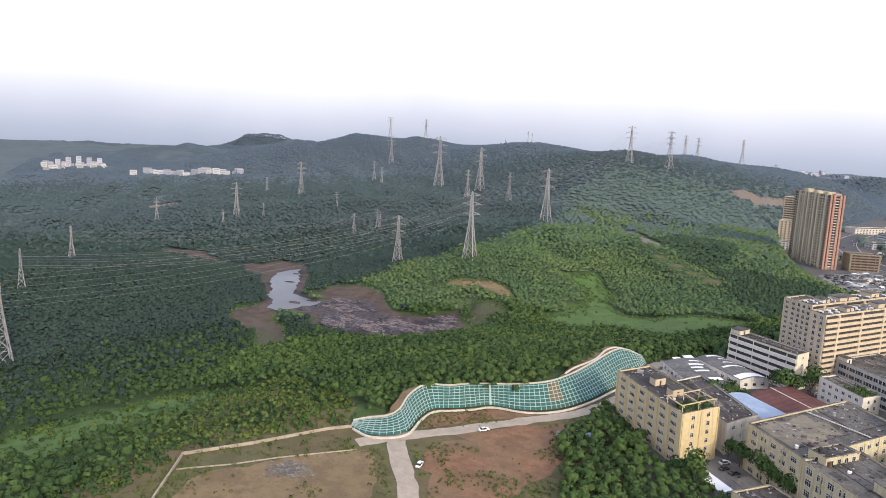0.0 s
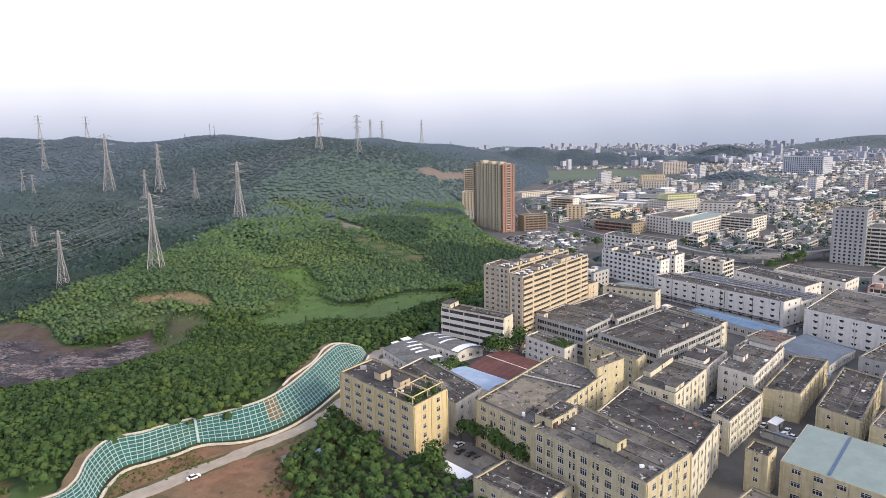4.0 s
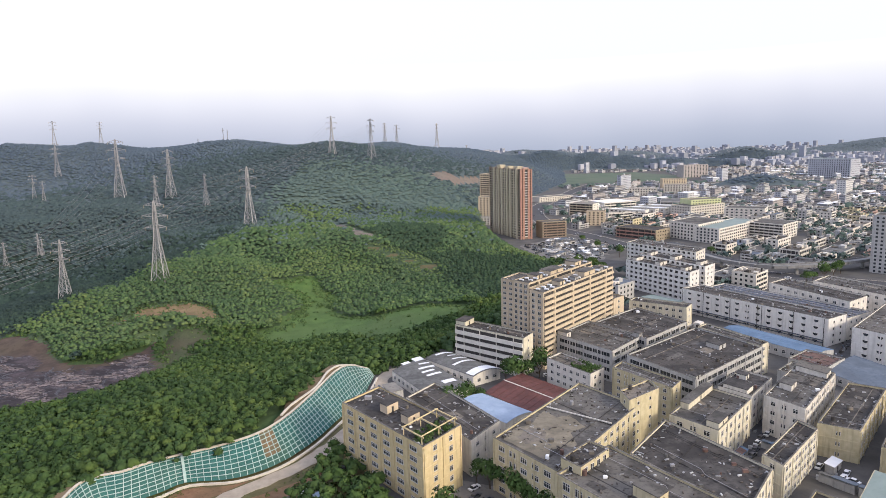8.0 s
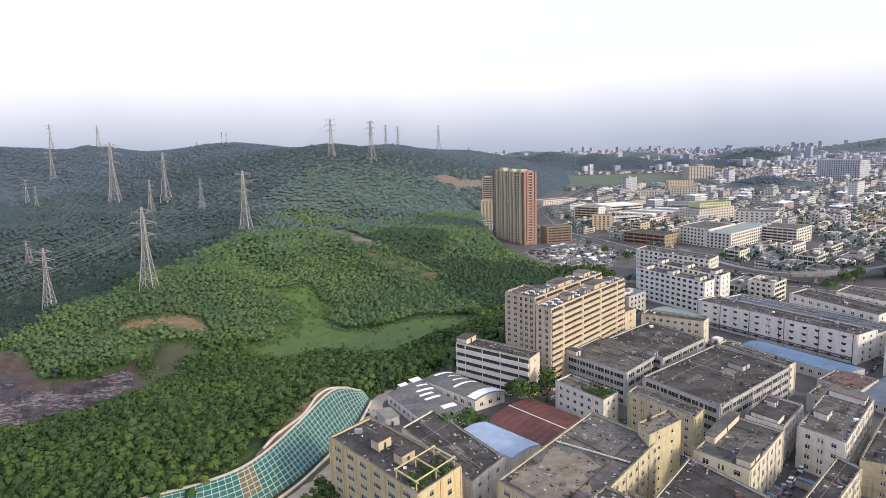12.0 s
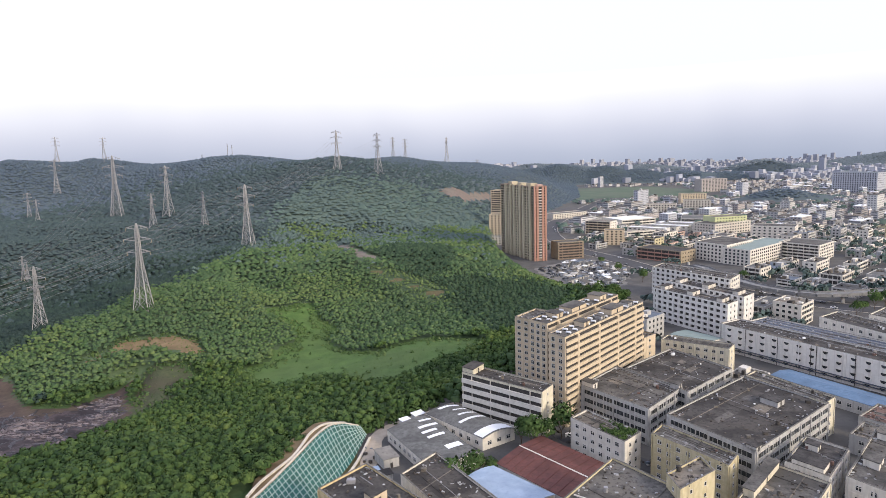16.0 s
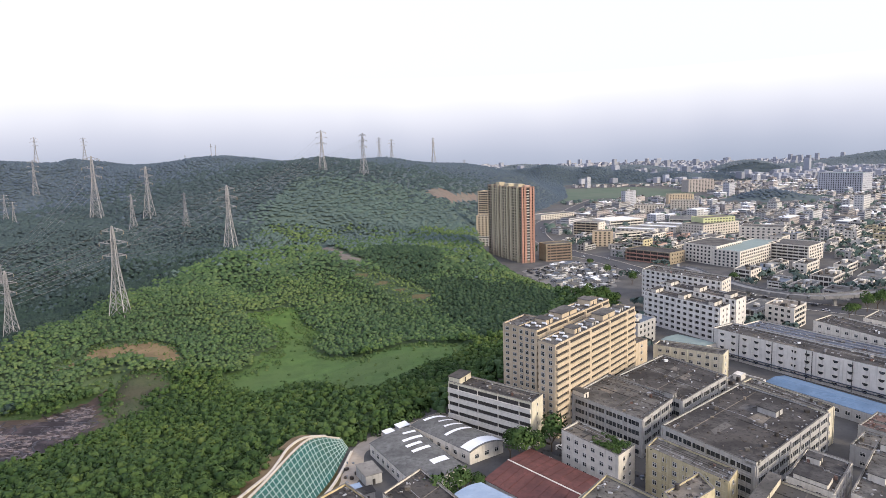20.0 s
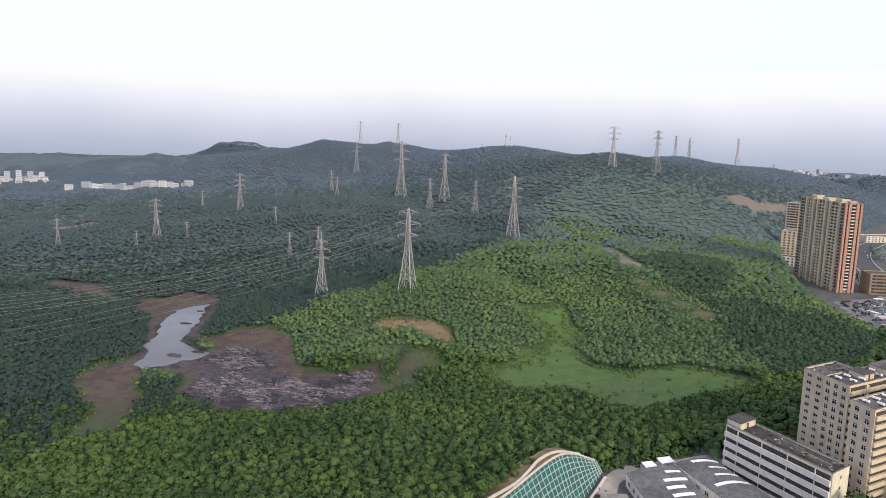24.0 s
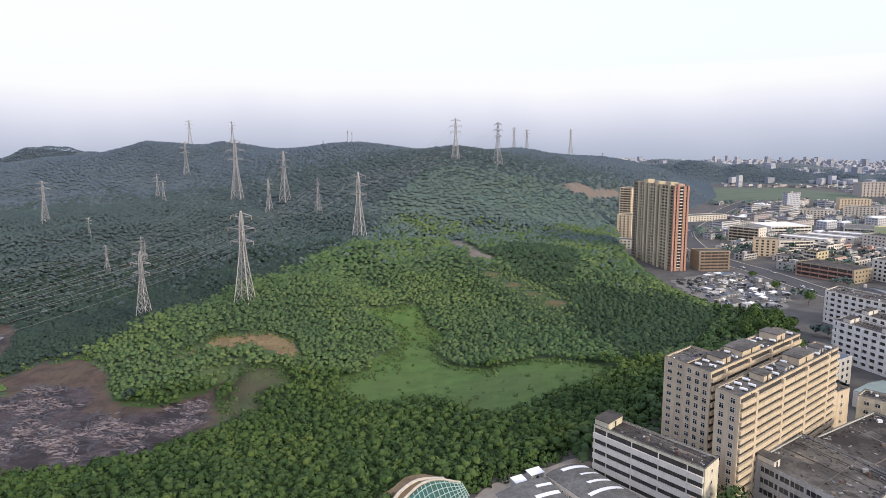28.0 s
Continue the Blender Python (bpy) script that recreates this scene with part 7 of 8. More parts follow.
# ---- pylons and cables ----


def pylon(height):
    """A lattice pylon of steel angle, with three pairs of arms."""
    top = thing("pylon", "grey steel lattice pylon standing in the woods", "pylon", "power line pylons")
    H_ = height
    lev = [(0, 0.085), (0.16, 0.068), (0.3, 0.052), (0.42, 0.04), (0.52, 0.03), (0.6, 0.024), (0.68, 0.021), (0.76, 0.019), (0.84, 0.017), (0.92, 0.014), (1.0, 0.004)]
    sgn = ((1, 1), (1, -1), (-1, -1), (-1, 1))
    for sx, sy in sgn:
        g = Geo().tube([(sx * wa * H_, sy * wa * H_, a * H_) for a, wa in lev], 0.5)
        part("leg", g.mesh("leg", ["steel"]), top)
    for (a, wa), (b, wb) in zip(lev[:-1], lev[1:]):
        g = Geo()
        for k in range(4):
            (p, q), (r, s) = sgn[k], sgn[(k + 1) % 4]
            g.bar((p * wa * H_, q * wa * H_, a * H_), (r * wb * H_, s * wb * H_, b * H_), 0.26)
            g.bar((r * wa * H_, s * wa * H_, a * H_), (p * wb * H_, q * wb * H_, b * H_), 0.26)
            g.bar((p * wb * H_, q * wb * H_, b * H_), (r * wb * H_, s * wb * H_, b * H_), 0.22)
        part("bracing", g.mesh("bracing", ["steel"]), top)["kind"] = "stuff"
    for z, reach in ((0.68, 0.13), (0.82, 0.155), (0.95, 0.12)):
        for side in (-1, 1):
            g = Geo()
            tip = (side * reach * H_, 0, z * H_)
            for y in (-1, 1):
                g.bar((side * 0.02 * H_, y * 0.018 * H_, (z - 0.015) * H_), tip, 0.3)
                g.bar((side * 0.018 * H_, y * 0.016 * H_, (z + 0.03) * H_), tip, 0.26)
                for m_ in (0.35, 0.65):
                    g.bar((side * (0.02 + (reach - 0.02) * m_) * H_, y * 0.018 * (1 - m_) * H_, (z - 0.015 + 0.015 * m_) * H_), (side * (0.018 + (reach - 0.018) * m_) * H_, y * 0.016 * (1 - m_) * H_, (z + 0.03 * (1 - m_)) * H_), 0.16)
            arm = part("cross_arm", g.mesh("cross_arm", ["steel"]), top)
            rod = Geo()
            for k in range(5):
                rod.prism([(tip[0] + 0.22 * math.cos(a), 0.22 * math.sin(a)) for a in np.linspace(0, 6.283, 7)[:-1]], tip[2] - (k + 1) * 0.008 * H_, tip[2] - (k + 0.35) * 0.008 * H_)
            rod.bar(tip, (tip[0], 0, tip[2] - 0.042 * H_), 0.12)
            part("insulator", rod.mesh("insulator", ["wall_brown"]), arm, "brown ribbed insulator string")
    return top


# place and height of each pylon
PYLONS = [(-230, 535, 66), (-230, 800, 66), (-180, 1130, 57), (-115, 1130, 60), (-480, 1005, 80), (-385, 957, 63), (-319, 909, 41), (-394, 927, 42), (-300, 520, 44), (-426, 700, 24), (-615, 1016, 34), (-704, 1242, 56),
          (-757, 1521, 46), (-847, 1496, 51), (-123, 1515, 50), (-98, 1536, 49), (-8, 1650, 60), (69, 1798, 44), (-607, 641, 43), (-591, 598, 18), (-570, 650, 19), (-667, 778, 22), (-610, 787, 47), (-513, 737, 20),
          (-445, 673, 24), (-660, 557, 28), (-565, 955, 27), (-424, 703, 18), (-377, 180, 57), (-484, 265, 30), (-561, 365, 30)]
first = pylon(60.0)
AIM = {}
SPANS = [(2, 1), (1, 0), (0, 28), (3, 6), (6, 8), (8, 29), (5, 7), (4, 9), (9, 30), (11, 4)]
for a, b in SPANS:
    for q in (a, b):
        AIM.setdefault(q, []).append(math.degrees(math.atan2(PYLONS[b][1] - PYLONS[a][1], PYLONS[b][0] - PYLONS[a][0])) + 90)
placed = []
for k, (x, y, h) in enumerate(PYLONS):
    rz = AIM[k][0] if k in AIM else 20 + 37 * k % 60
    m = pose(x, y, float(ground_z(x, y)) - 0.5, rz=rz) @ Matrix.Diagonal((h / 60, h / 60, h / 60, 1))
    if k == 0:
        first.matrix_basis = m
    else:
        copy_thing(first, m)
    placed.append(m)
for a, b in SPANS:
    line = thing("power_line", "high voltage cables slung between lattice pylons", "power line")
    for z, reach in ((0.64, 0.13), (0.78, 0.155), (0.91, 0.12)):
        for side in (-1, 1):
            p, q = placed[a] @ Vector((side * reach * 60, 0, z * 60)), placed[b] @ Vector((side * reach * 60, 0, z * 60))
            if (q - p).length > (placed[b] @ Vector((-side * reach * 60, 0, z * 60)) - p).length:
                q = placed[b] @ Vector((-side * reach * 60, 0, z * 60))
            sag = (q - p).length * 0.028
            pts = [p.lerp(q, t_ / 18) - Vector((0, 0, sag * 4 * (t_ / 18) * (1 - t_ / 18))) for t_ in range(19)]
            g = Geo().tube(pts, 0.11)
            part("cable", g.mesh("cable", ["cable"]), line)
for x, y, h in ((-462, 1452, 30), (-452, 1450, 26), (-520, 1462, 14)):
    mast = thing("radio_mast", "slim steel radio mast on the ridge", "mast")
    z = float(ground_z(x, y))
    part("pole", Geo().bar((x, y, z - 1), (x, y, z + h), 1.0).mesh("pole", ["steel"]), mast)
    part("head", Geo().box(x - 1.5, x + 1.5, y - 1.5, y + 1.5, z + h * 0.8, z + h * 0.84).mesh("head", ["steel"]), mast)
# ---- roads of the city ----
MAIN = [(420, 400), (330, 455), (264, 499), (222, 551), (190, 640), (165, 726), (134, 830), (146, 1032), (234, 1271), (330, 1500), (480, 1800)]
ribbon("road", MAIN, 24, 0.1, "asphalt", "broad grey asphalt road sweeping through the city", "road", step=12)
ribbon("road", [(60, 180), (98, 218), (136, 254), (176, 296), (212, 336), (262, 385), (330, 450)], 9, 0.08, "asphalt", "narrow asphalt lane between factories", "road")
ribbon("road", [(150, 160), (132, 186), (110, 216), (86, 250), (60, 284), (44, 300), (26, 345)], 8, 0.07, "asphalt", "narrow asphalt lane between factories", "road")
ribbon("road", [(136, 470), (118, 440), (100, 410)], 8, 0.09, "asphalt", "short asphalt lane beside trees", "road")
for off in (-11.2, 11.2):
    q = resample([(x, y, 0) for x, y in MAIN], 12)
    pts = []
    for k, p in enumerate(q):
        d_ = (q[min(k + 1, len(q) - 1)] - q[max(k - 1, 0)]).normalized()
        pts.append((p.x - d_.y * off, p.y + d_.x * off))
    ribbon("kerb", pts, 0.6, 0.25, "concrete_pale", "pale kerb along the broad road", "kerb", step=12)
LOT = [(80, 680), (105, 706), (145, 723), (164, 642), (131, 565), (103, 553), (99, 580), (82, 644)]
sheet("pavement", LOT, 0.06, "yard_concrete", "pale concrete parking ground below the tower", "parking", 2.0)
sheet("ground", [(215, 1480), (330, 1560), (560, 1560), (640, 1700), (560, 1960), (330, 1960), (230, 1750)], 0.3, "field_dull", "dull green field at the edge of the city", "field", 1.2)

st = random.Random(8)
for k in range(104):
    u, v_ = st.random(), st.random()
    x, y = 92 + 62 * u + 22 * v_, 600 + 118 * v_ - 30 * u
    if float(poly_dist(x, y, LOT)) > -4:
        continue
    shack(x, y, st.choice((35, 40, 125)), st.uniform(3.5, 8), st.uniform(2.5, 4.5), st.uniform(2.2, 3.0), st.choice(("sheet_white", "fibre_roof", "roof_grey", "wall_grey", "sheet_slate")), "low market stall under a pale sheet roof")

# rows of vehicles packed on the parking ground
g = Geo()
for k in range(420):
    x, y = st.uniform(80, 166), st.uniform(553, 724)
    if float(poly_dist(x, y, LOT)) > -3:
        continue
    a, e = (radians(38) if (int(x / 14) + int(y / 18)) % 2 else radians(128)) + st.uniform(-0.08, 0.08), st.uniform(1.7, 2.6)
    c_, d_ = math.cos(a), math.sin(a)
    box_ = lambda p0, p1, q_: [(x + c_ * i - d_ * j, y + d_ * i + c_ * j) for i, j in ((p0, -q_), (p1, -q_), (p1, q_), (p0, q_))]
    van = st.random() < 0.25
    paint = st.choice((0, 1, 1, 2, 2, 3))
    g.prism(box_(-e, e, 0.9), 0.35, 0.95, paint)
    g.prism(box_(-e * 0.85, e * (0.8 if van else 0.5), 0.82), 0.95, 2.1 if van else 1.5, paint if van else 4, True, box_(-e * 0.8, e * (0.7 if van else 0.25), 0.7))
tagged(new("packed_vehicles", g.mesh("packed_vehicles", ["paint_white", "litter_pale", "paint_dark", "fibre_roof", "glass_dark"])), "rows of pale and dark vehicles packed on a parking ground", "vehicles", kind="stuff")
for line, n in (([(60, 180), (98, 218), (136, 254), (176, 296)], 14), ([(132, 186), (110, 216), (86, 250), (60, 284)], 12), ([(120, 205), (160, 241), (190, 285)], 10), ([(128, 172), (178, 206)], 8), ([(186, 262), (196, 288)], 5)):
    q = resample([(x, y, 0) for x, y in line], 2)
    for k in range(n):
        i = st.randrange(2, len(q) - 2)
        d_ = (q[i + 1] - q[i - 1]).normalized()
        p = q[i] + Vector((-d_.y, d_.x, 0)) * st.choice((-4.2, 4.2))
        if any(min(b[j][0] for j in range(4)) - 1 < p.x < max(b[j][0] for j in range(4)) + 1 and abs(float(poly_dist(p.x, p.y, b))) < 1.5 or float(poly_dist(p.x, p.y, b)) < 1.5 for b in BUILT):
            continue
        shack(p.x, p.y, math.degrees(math.atan2(d_.y, d_.x)), st.uniform(3, 7), st.uniform(1.8, 2.8), st.uniform(2.2, 2.8), st.choice(("sheet_slate", "fibre_roof", "roof_rust", "sheet_yardblue", "sheet_white", "roof_dark")), "low lean-to shelter along a factory alley")

# traffic on the broad road
lane = resample([(x, y, 0) for x, y in MAIN], 10)
for k in range(34):
    i = st.randrange(8, min(len(lane) - 2, 75))
    d_ = (lane[i + 1] - lane[i]).normalized()
    off = st.choice((-8, -4.5, 4.5, 8))
    p = lane[i] + Vector((-d_.y, d_.x, 0)) * off
    copy_thing(st.choice(CARS), pose(p.x, p.y, 0.12, rz=math.degrees(math.atan2(d_.y, d_.x))))

# goods, bins and pallets along the alleys
g = Geo()
for line in ([(60, 180), (98, 218), (136, 254), (176, 296), (212, 336)], [(150, 160), (132, 186), (110, 216), (86, 250), (60, 284), (44, 300)], [(120, 212), (160, 248), (190, 285)], [(128, 176), (176, 214)], [(-30, 262), (-29, 292)], [(12, 170), (24, 186)]):
    q = resample([(x, y, 0) for x, y in line], 3)
    for p in q:
        for k in range(2):
            x, y, s = p.x + st.gauss(0, 2.6), p.y + st.gauss(0, 2.6), st.uniform(0.25, 0.9)
            a = st.uniform(0, 3)
            g.prism([(x + s * math.cos(a + b), y + s * 0.8 * math.sin(a + b)) for b in (0.6, 2.5, 3.7, 5.6)], 0.05, st.uniform(0.3, 1.4), st.choice((0, 1, 1, 2)))
tagged(new("alley_goods", g.mesh("alley_goods", ["litter_pale", "litter_dark", "sheet_slate"])), "crates, bins and pallets strewn along factory alleys", "clutter", kind="stuff")

# ---- viaduct ----
via = thing("viaduct", "curved pale concrete viaduct on piers", "viaduct")
vp = resample([(219, 660, 1.5), (222, 640, 4), (222, 580, 6), (232, 535, 6), (255, 510, 6), (295, 512, 6), (345, 530, 6), (400, 560, 6)], 10)
for k, (a, b) in enumerate(zip(vp, vp[1:])):
    part("deck", Geo().bar(a, b, 9.5, 0, 1.4).mesh("deck", ["concrete_dark"]), via)
    d_ = (b - a).normalized()
    s_ = Vector((-d_.y, d_.x, 0))
    for e in (4.6, -4.6):
        part("barrier", Geo().bar(a + s_ * e + Vector((0, 0, 1.2)), b + s_ * e + Vector((0, 0, 1.2)), 0.3, 0, 1.0).mesh("barrier", ["concrete_dark"]), via)
    if k % 3 == 0:
        part("pier", Geo().box(a.x - 0.9, a.x + 0.9, a.y - 0.9, a.y + 0.9, 0, 5.4).mesh("pier", ["wall_grey"]), via)

# ---- known buildings farther off ----


def front(name, l, n, depth, high, wall, roof, label, floors, style="win", **kw):
    """A block given by its front, left to right, and its depth."""
    dx, dy = n[0] - l[0], n[1] - l[1]
    k = depth / math.hypot(dx, dy)
    r = (n[0] - dy * k, n[1] + dx * k)
    return add(name, n, l, r, high, wall, roof, label, floors, left=style, right="plain", far=True, spec_l=dict(kw), spec_r=dict(spacing=4.5, w=1.4, h=1.3))


front("gallery_block", (109.5, 727.6), (137.1, 735), 18, 17, "wall_brown", "roof_grey", "brownish five storey block with gallery floors beside the tower", 6, "gallery", spacing=6, trim="tower_brown")
front("apartment_block", (178, 824), (200, 818), 16, 17, "wall_cream", "roof_tan", "cream yellow six storey apartment block by the broad road", 6, spacing=4, w=2.2, h=1.5)
front("apartment_block", (178, 935), (206, 912), 18, 17, "wall_pale", "roof_tan", "cream five storey block by the bend of the road", 5, "gallery", spacing=6, trim="wall_cream")
front("tower_block", (56, 980), (70, 972), 24, 58, "wall_cream", "roof_tan", "cream apartment slab behind the brown tower", 19, "gallery", spacing=5, trim="wall_cream")
front("apartment_block", (50, 920), (66, 914), 20, 30, "wall_cream", "roof_tan", "cream and orange block behind the brown tower", 10, spacing=4, w=2, h=1.6)
front("low_block", (40, 860), (66, 850), 16, 9, "wall_white", "roof_grey", "low white block on the wood's edge", 3, spacing=4, w=2, h=1.4)
front("low_block", (165, 1130), (225, 1162), 24, 8, "wall_pale", "fibre_roof", "long pale low block beyond the bend", 3, spacing=5, w=2, h=1.4)
add("apartment_block", (326.9, 877.4), (310, 905), (386, 912), 14, "wall_pale", "roof_grey", "pale four storey block", 4, far=True, spec_l=dict(spacing=4), spec_r=dict(spacing=5, w=2.4, h=1.6))
add("apartment_block", (260.4, 676.5), (243, 711), (300, 712), 17, "wall_white", "roof_grey", "white five storey block with dark bays", 5, far=True, spec_l=dict(spacing=4, w=2, h=1.8), spec_r=dict(spacing=4, w=1.6, h=1.7))
add("factory_building", (273.3, 655.7), (258, 680), (340, 716), 15, "wall_white", "sheet_teal", "long white five storey factory with a faded green roof", 5, far=True, left="plain", spec_l=dict(spacing=4, w=2, h=1.8), spec_r=dict(spacing=4.2, w=2.2, h=1.6))
add("factory_building", (345.4, 673.3), (322, 705), (374, 700), 15, "wall_white", "roof_grey", "white five storey factory", 5, far=True, left="gallery", spec_l=dict(spacing=5), spec_r=dict(spacing=4.2, w=2.2, h=1.6))
front("tower_block", (601, 1669), (668, 1685), 30, 30, "far_wall_b", "roof_tan", "broad pinkish tan block standing above the city", 9, spacing=8, w=3, h=2)
front("office_tower", (850, 1560), (900, 1480), 40, 43, "far_wall_c", "sheet_teal", "grey office block with white fins and a pale roof", 9, spacing=5, w=2, h=3)
add("tower_block", (344.4, 488), (329, 508), (360, 505), 44, "wall_grey", "roof_grey", "grey apartment tower beside the broad road", 15, far=True, spec_l=dict(spacing=3.2, w=1.6, h=1.5), spec_r=dict(spacing=3.2, w=1.6, h=1.5))
add("tower_block", (362, 478), (347, 494), (384, 500), 30, "wall_white", "roof_grey", "white apartment block beside the grey tower", 10, far=True, left="gallery", spec_l=dict(spacing=5), spec_r=dict(spacing=3.4, w=1.6, h=1.5))
front("apartment_block", (330, 1185), (376, 1170), 22, 15, "wall_pale", "roof_tan", "cream five storey block among low works", 5, spacing=4.5, w=2, h=1.6)
front("apartment_block", (402, 1215), (444, 1198), 24, 18, "wall_pale", "roof_tan", "cream six storey block among low works", 6, spacing=4.5, w=2, h=1.6)
for k in range(5):
    x, y = 232 + k * 17, 930 + k * 10
    front("long_shed", (x, y), (x + 40, y - 34), 14, 8, "wall_white", ("sheet_white", "fibre_roof")[k % 2], "long low works under a pale sheet roof", 2, spacing=6, w=3, h=1.4)

front("apartment_block", (336, 901), (381, 912), 26, 20, "wall_lime", "roof_tan", "pale lime six storey apartment block", 6, spacing=4, w=2, h=1.5)
front("apartment_block", (440, 1336), (486, 1331), 24, 20, "wall_cream", "roof_tan", "cream seven storey apartment block above low works", 7, spacing=4.5, w=2, h=1.6)
front("gallery_block", (188.6, 723.9), (220.3, 685.4), 26, 11, "wall_brown", "roof_dark", "low brown block with gallery floors beside the broad road", 3, "gallery", spacing=7, trim="wall_terracotta")
front("works_shed", (330, 1012), (388, 990), 50, 8, "wall_grey", "fibre_roof", "wide low works under a pale grey roof", 2, "band", spacing=6)
front("works_shed", (246, 1012), (300, 1032), 46, 8, "wall_white", "sheet_white", "wide low works under a whitish roof", 2, "band", spacing=6)
front("low_block", (219, 880), (258, 892), 9, 7, "wall_white", "roof_tan", "long low whitish block near the bend of the road", 2, "band", spacing=6)
front("factory_building", (360, 853), (400, 827), 30, 14, "wall_white", "roof_grey", "long pale four storey factory range", 4, spacing=5, w=2.4, h=1.5)
# ---- the rest of the city ----
A_, B_ = Vector((0.55, -0.835)), Vector((0.72, 0.694))
boxes = [(min(p[0] for p in b), max(p[0] for p in b), min(p[1] for p in b), max(p[1] for p in b)) for b in BUILT]
mainp = np.array([list(p)[:2] for p in resample([(x, y, 0) for x, y in MAIN], 10)])
viap = np.array([list(p)[:2] for p in vp])


def free(x, y, r):
    if x < float(edge_x(y)) + r + 8 or x > 0.78 * (y + 60) + 110 or float(hill_h(x, y)) > 3:
        return False
    if np.min(np.hypot(mainp[:, 0] - x, mainp[:, 1] - y)) < r + 13 or np.min(np.hypot(viap[:, 0] - x, viap[:, 1] - y)) < r + 6:
        return False
    if (x < 135 and y < 335) or (x < 100 and y < 420):
        return False
    if float(poly_dist(x, y, LOT)) < r or (y > 1470 and y < 1980 and 190 < x < 660 and x < 640):
        return False
    return all(not (a - r * 0.75 < x < b + r * 0.75 and c - r * 0.75 < y < d_ + r * 0.75) for a, b, c, d_ in boxes)


fr = random.Random(21)
city_trees = []
KINDS = [("wall_white", "roof_grey"), ("wall_pale", "roof_tan"), ("wall_grey", "roof_grey"), ("wall_pale", "roof_grey"), ("wall_grey", "fibre_roof"), ("wall_pale", "fibre_roof"), ("wall_grey", "roof_tan"), ("wall_white", "fibre_roof"), ("wall_grey", "sheet_slate"), ("wall_tan", "roof_dark"), ("wall_pink", "roof_grey")]
LABELS = {"wall_white": "white", "wall_grey": "grey", "wall_cream": "cream", "wall_pale": "pale cream", "wall_tan": "tan", "wall_pink": "pinkish"}
near_n = 0
for i in range(-32, 74):
    for j in range(-74, 38):
        p = Vector((200, 620)) + B_ * (i * 35 + fr.uniform(-5, 5)) + A_ * (j * 26 + fr.uniform(-4, 4))
        if not (175 < p.y < 930):
            continue
        w, d_ = fr.uniform(16, 34), fr.uniform(10, 20)
        if not free(p.x, p.y, max(w, d_) * 0.62):
            if fr.random() < 0.5 and free(p.x, p.y, 4):
                city_trees.append((p.x, p.y))
            continue
        h = fr.choice((4, 4.5, 5, 5, 6, 6, 7, 8, 10, 13)) if p.y > 420 else fr.choice((7, 10, 13))
        if p.y > 800 and p.x > 520 and fr.random() < 0.03:
            h = fr.uniform(24, 42)
        wall, roof = fr.choice(KINDS)
        n = p + A_ * d_ / 2 - B_ * w / 2
        l, r = n - A_ * d_, n + B_ * w
        fl = max(2, round(h / 3.2))
        t = block("city_block", tuple(n), tuple(l), tuple(r), h, wall, roof, f"{LABELS[wall]} flat-roofed city block of {fl} storeys", fl, category="building", group="city blocks", far=True,
                  left=fr.choice(("win", "win", "gallery")), right=fr.choice(("win", "win", "band")), spec_l=dict(spacing=fr.uniform(3.4, 4.6), w=fr.uniform(1.6, 2.4), h=1.5), spec_r=dict(spacing=fr.uniform(3.4, 4.6), w=fr.uniform(1.6, 2.4), h=1.5),
                  huts=((fr.uniform(0.25, 0.75), fr.uniform(0.25, 0.75), 0.22, 0.28, 2.6, wall),) if fr.random() < 0.7 else ())
        g = Geo()
        for k in range(fr.randint(3, 8)):
            x, y = roof_point(tuple(n), tuple(l), tuple(r), fr.uniform(0.08, 0.92), fr.uniform(0.08, 0.92))
            e = fr.uniform(0.6, 2.2)
            g.prism([(x - e, y), (x, y - e * 0.8), (x + e, y), (x, y + e * 0.8)], h, h + fr.uniform(0.5, 2.4), fr.randint(0, 2))
        part("roof_clutter", g.mesh("roof_clutter", ["wall_white", "roof_tan", "roof_dark"]), t)["kind"] = "stuff"
        city_trees.append((n.x + fr.uniform(-6, 6), n.y - 8))
        near_n += 1
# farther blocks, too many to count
FARW = ["far_wall_a", "far_wall_b", "far_wall_c", "roof_grey", "roof_tan", "fibre_roof", "far_glass_hazed", "far_wall_d", "sheet_white"]
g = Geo()
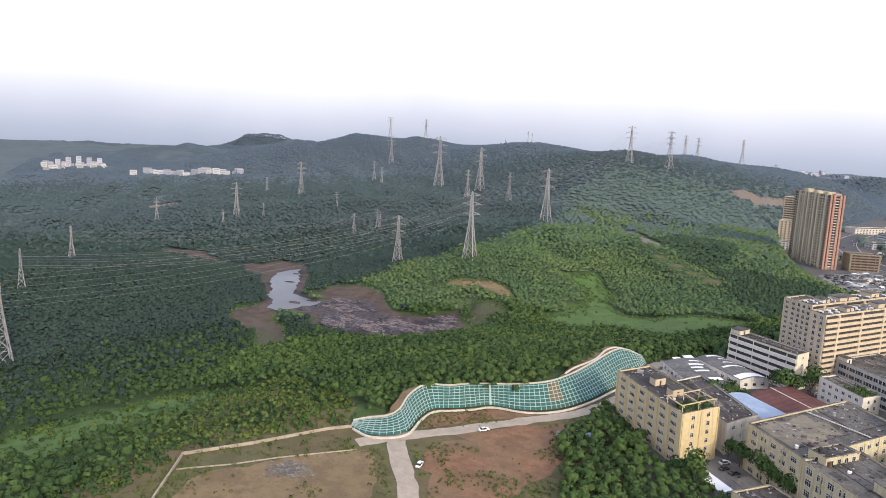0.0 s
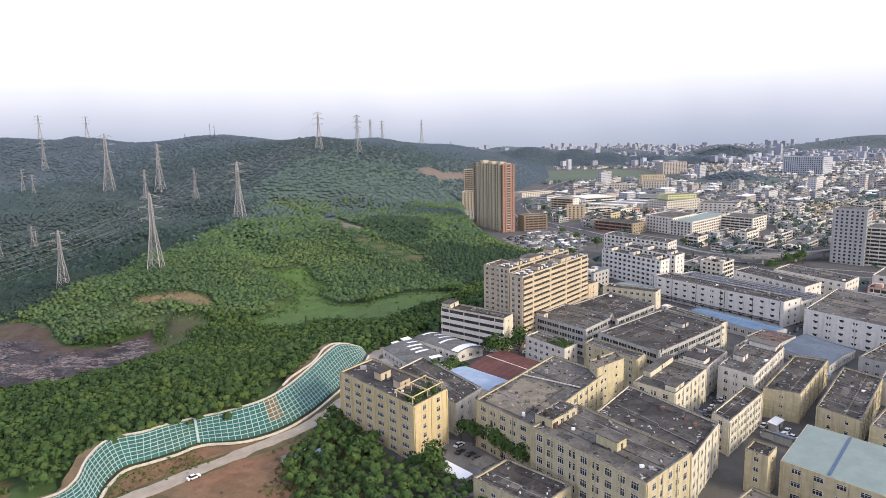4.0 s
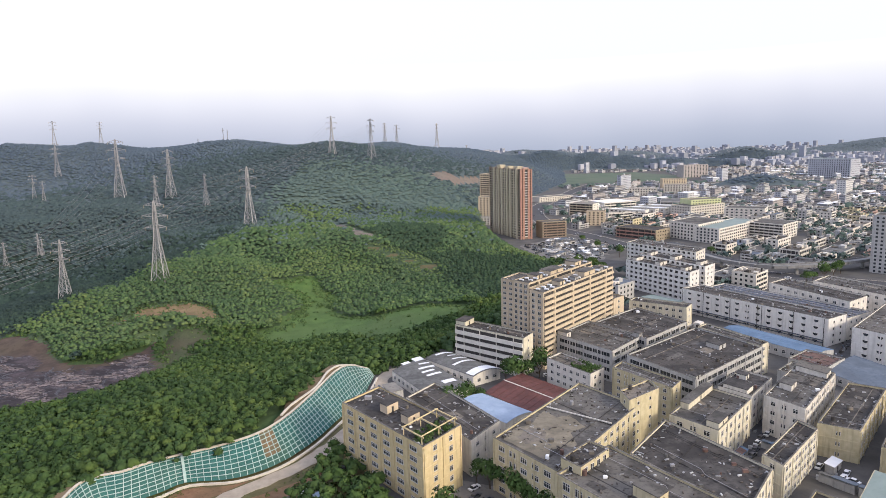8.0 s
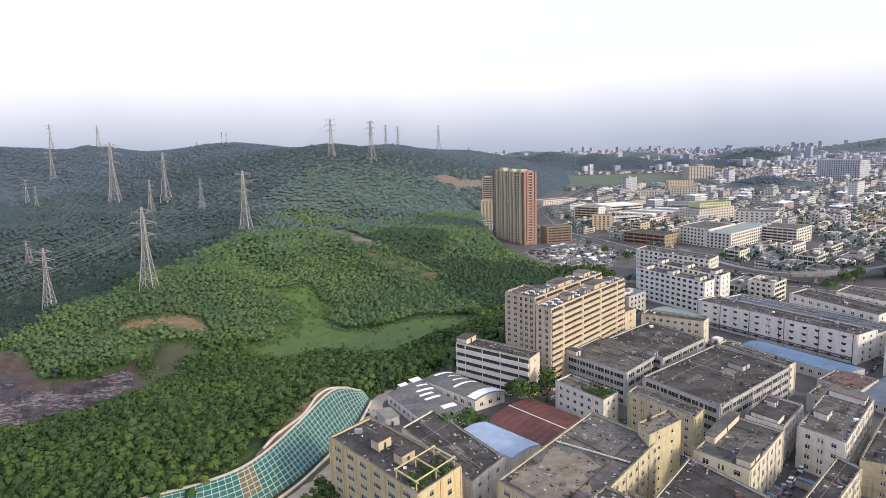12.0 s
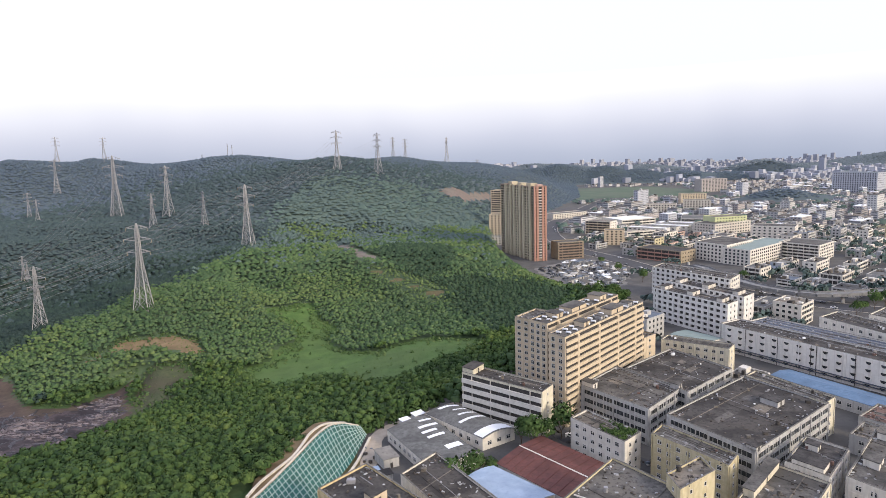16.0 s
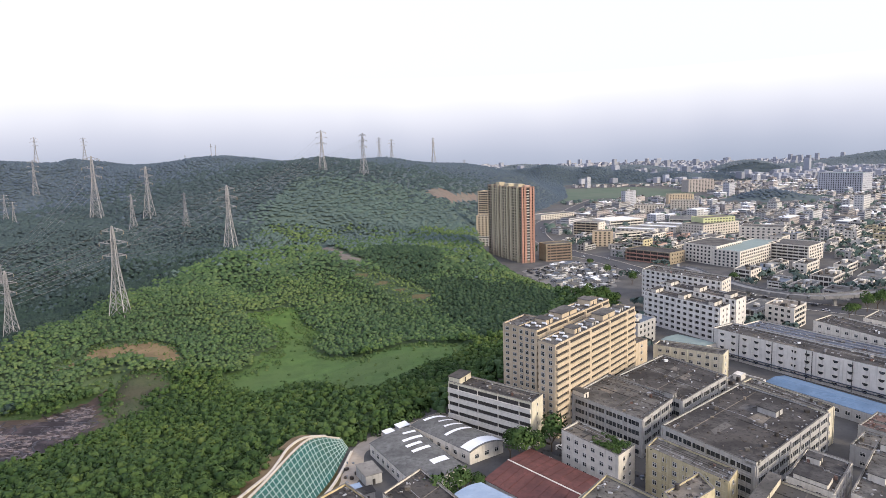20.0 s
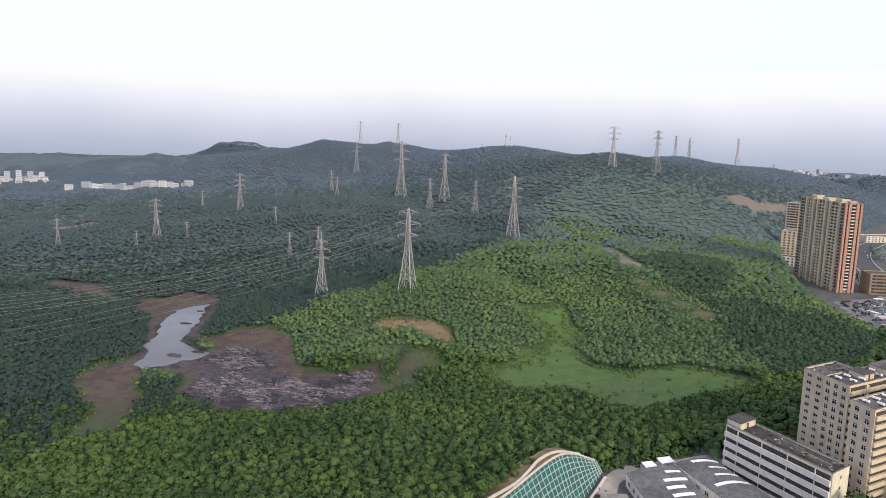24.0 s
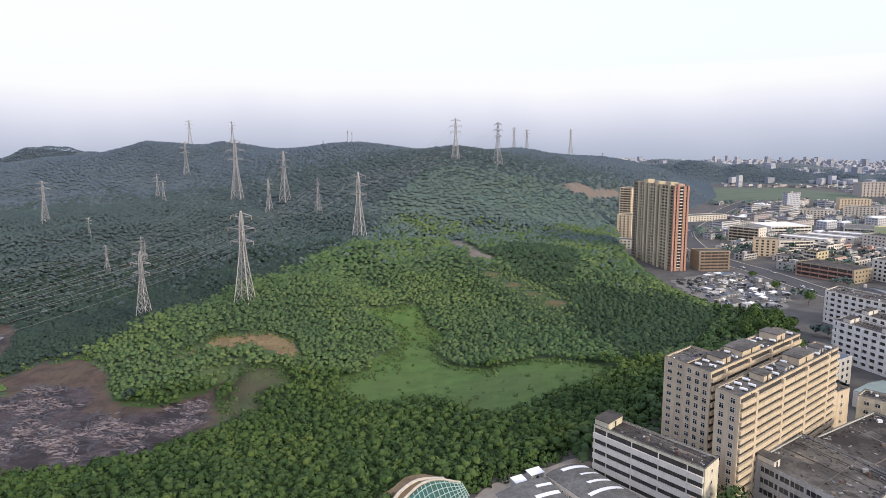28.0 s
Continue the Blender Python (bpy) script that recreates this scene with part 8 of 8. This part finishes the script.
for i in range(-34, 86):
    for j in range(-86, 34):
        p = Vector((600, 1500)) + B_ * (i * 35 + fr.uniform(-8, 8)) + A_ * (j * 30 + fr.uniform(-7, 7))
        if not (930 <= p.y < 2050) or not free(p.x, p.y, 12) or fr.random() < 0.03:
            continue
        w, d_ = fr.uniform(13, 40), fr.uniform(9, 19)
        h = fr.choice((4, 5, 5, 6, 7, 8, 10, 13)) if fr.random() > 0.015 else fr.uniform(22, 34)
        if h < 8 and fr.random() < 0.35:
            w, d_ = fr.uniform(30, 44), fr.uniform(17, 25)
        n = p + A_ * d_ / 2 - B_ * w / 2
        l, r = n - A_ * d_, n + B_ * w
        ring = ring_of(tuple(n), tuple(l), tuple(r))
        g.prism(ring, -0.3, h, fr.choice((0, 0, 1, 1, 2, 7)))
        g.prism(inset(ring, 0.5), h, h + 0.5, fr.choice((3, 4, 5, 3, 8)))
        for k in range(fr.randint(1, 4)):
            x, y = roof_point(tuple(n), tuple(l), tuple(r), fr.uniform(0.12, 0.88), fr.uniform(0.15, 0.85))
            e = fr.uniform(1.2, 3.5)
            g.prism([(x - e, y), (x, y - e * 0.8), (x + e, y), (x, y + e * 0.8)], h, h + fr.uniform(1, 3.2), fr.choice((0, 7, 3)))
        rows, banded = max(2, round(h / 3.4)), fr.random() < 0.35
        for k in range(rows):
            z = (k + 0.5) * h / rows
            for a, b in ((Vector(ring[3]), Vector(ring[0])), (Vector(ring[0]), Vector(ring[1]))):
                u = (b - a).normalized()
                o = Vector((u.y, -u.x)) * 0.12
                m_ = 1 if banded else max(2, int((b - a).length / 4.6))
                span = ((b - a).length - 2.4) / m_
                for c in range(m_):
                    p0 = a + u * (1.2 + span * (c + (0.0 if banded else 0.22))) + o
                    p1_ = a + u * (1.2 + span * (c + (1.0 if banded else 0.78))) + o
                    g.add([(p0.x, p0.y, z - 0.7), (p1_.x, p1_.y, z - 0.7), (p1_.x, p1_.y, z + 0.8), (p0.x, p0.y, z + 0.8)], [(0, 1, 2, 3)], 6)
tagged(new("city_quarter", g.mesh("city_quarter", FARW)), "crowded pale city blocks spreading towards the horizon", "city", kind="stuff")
# skyline, its haze put into the wall colours
g = Geo()
for k in range(4200):
    y = fr.uniform(2050, 4650)
    x = fr.uniform(120, 0.82 * y + 250)
    if float(hill_h(x, y)) > 12 or math.hypot(x, y) > 4780 or (y < 2300 and x < 430):
        continue
    w, d_ = fr.uniform(10, 32), fr.uniform(10, 22)
    h = fr.uniform(6, 22) if fr.random() < 0.97 else fr.uniform(26, 46)
    if h > 34:
        w, d_ = fr.uniform(18, 30), 20
    z = float(ground_z(x, y))
    a, b = A_ * d_ / 2, B_ * w / 2
    c = Vector((x, y))
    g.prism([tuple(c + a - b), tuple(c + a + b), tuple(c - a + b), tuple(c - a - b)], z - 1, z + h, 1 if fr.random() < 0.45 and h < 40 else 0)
far_city = tagged(new("far_city", g.mesh("far_city", ["haze_wall", "haze_wall_pale"])), "pale mass of far city blocks and towers, haze put into the colour", "city", kind="stuff")
# towns on the plain behind the hills, in walls and windows greyed by painted haze
g = Geo()
town = random.Random(77)
TOWN = [(-1385 + town.gauss(0, 30), 1000 + town.gauss(0, 30), town.uniform(8, 15), town.choice((5, 6, 8, 10, 13))) for _ in range(34)]
TOWN += [(-1410 + k * 16, 975 + k * 14, 10, h) for k, h in enumerate((17, 19, 22, 20, 16))]
for cx, cy in ((-1080, 935), (-1040, 950), (-1005, 958), (-972, 985), (-952, 1025)):
    TOWN += [(cx + town.gauss(0, 11), cy + town.gauss(0, 11), town.uniform(9, 17), town.choice((6, 8, 9, 11))) for _ in range(6)]
for x, y, w, h in TOWN:
    z = float(ground_z(x, y))
    u, o = Vector((0.66, 0.75)), Vector((-0.75, 0.66))
    c = Vector((x, y))
    ring = [tuple(c - u * w / 2), tuple(c + u * w / 2), tuple(c + u * w / 2 + o * 12), tuple(c - u * w / 2 + o * 12)]
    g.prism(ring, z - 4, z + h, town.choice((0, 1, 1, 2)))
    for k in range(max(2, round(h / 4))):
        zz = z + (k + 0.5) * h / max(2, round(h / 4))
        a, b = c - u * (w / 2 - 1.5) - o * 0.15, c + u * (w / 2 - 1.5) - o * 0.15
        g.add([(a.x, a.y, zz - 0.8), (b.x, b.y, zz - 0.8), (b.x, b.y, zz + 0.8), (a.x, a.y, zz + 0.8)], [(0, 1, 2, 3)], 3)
tagged(new("hill_town", g.mesh("hill_town", ["haze_wall", "haze_wall_pale", "far_wall_d", "haze_window"])), "small pale towns at the foot of wooded hills, haze put into the colour", "town", kind="stuff")
tx = np.array(city_trees)
tr_ = np.random.default_rng(4)
tx = np.repeat(tx, 4, 0) + tr_.normal(0, 6, (len(tx) * 4, 2))
ok = np.array([free(x, y, 0.5) for x, y in tx])
tx = tx[ok]
R = tr_.uniform(2, 4, len(tx))
cloud("street_trees", [(crown_set(np.stack([tx[:, 0], tx[:, 1], 2.5 + R * 0.5], -1), R, 26, 0.33, 31), 0)], ["leaf_far_hazed"], "scattered green street trees between city blocks", "trees")

# trees among the farther blocks
X, Y = scatter(150, 1700, 930, 2050, 15, 61)
clump = wobble(X, Y, 0.021, 1) + tr_.normal(0, 0.35, len(X)) > 0.42
X, Y = X[clump], Y[clump]
ok = np.array([free(x, y, -4) for x, y in zip(X, Y)], dtype=bool)
X, Y = X[ok], Y[ok]
R = tr_.uniform(3, 6, len(X))
cloud("park_trees", [(dome_set(np.stack([X, Y, ground_z(X, Y) + R * 0.7], -1), R, 3, 62, 0.6), 0)], ["leaf_far_hazed"], "green trees among far city blocks, haze put into the colour", "trees")
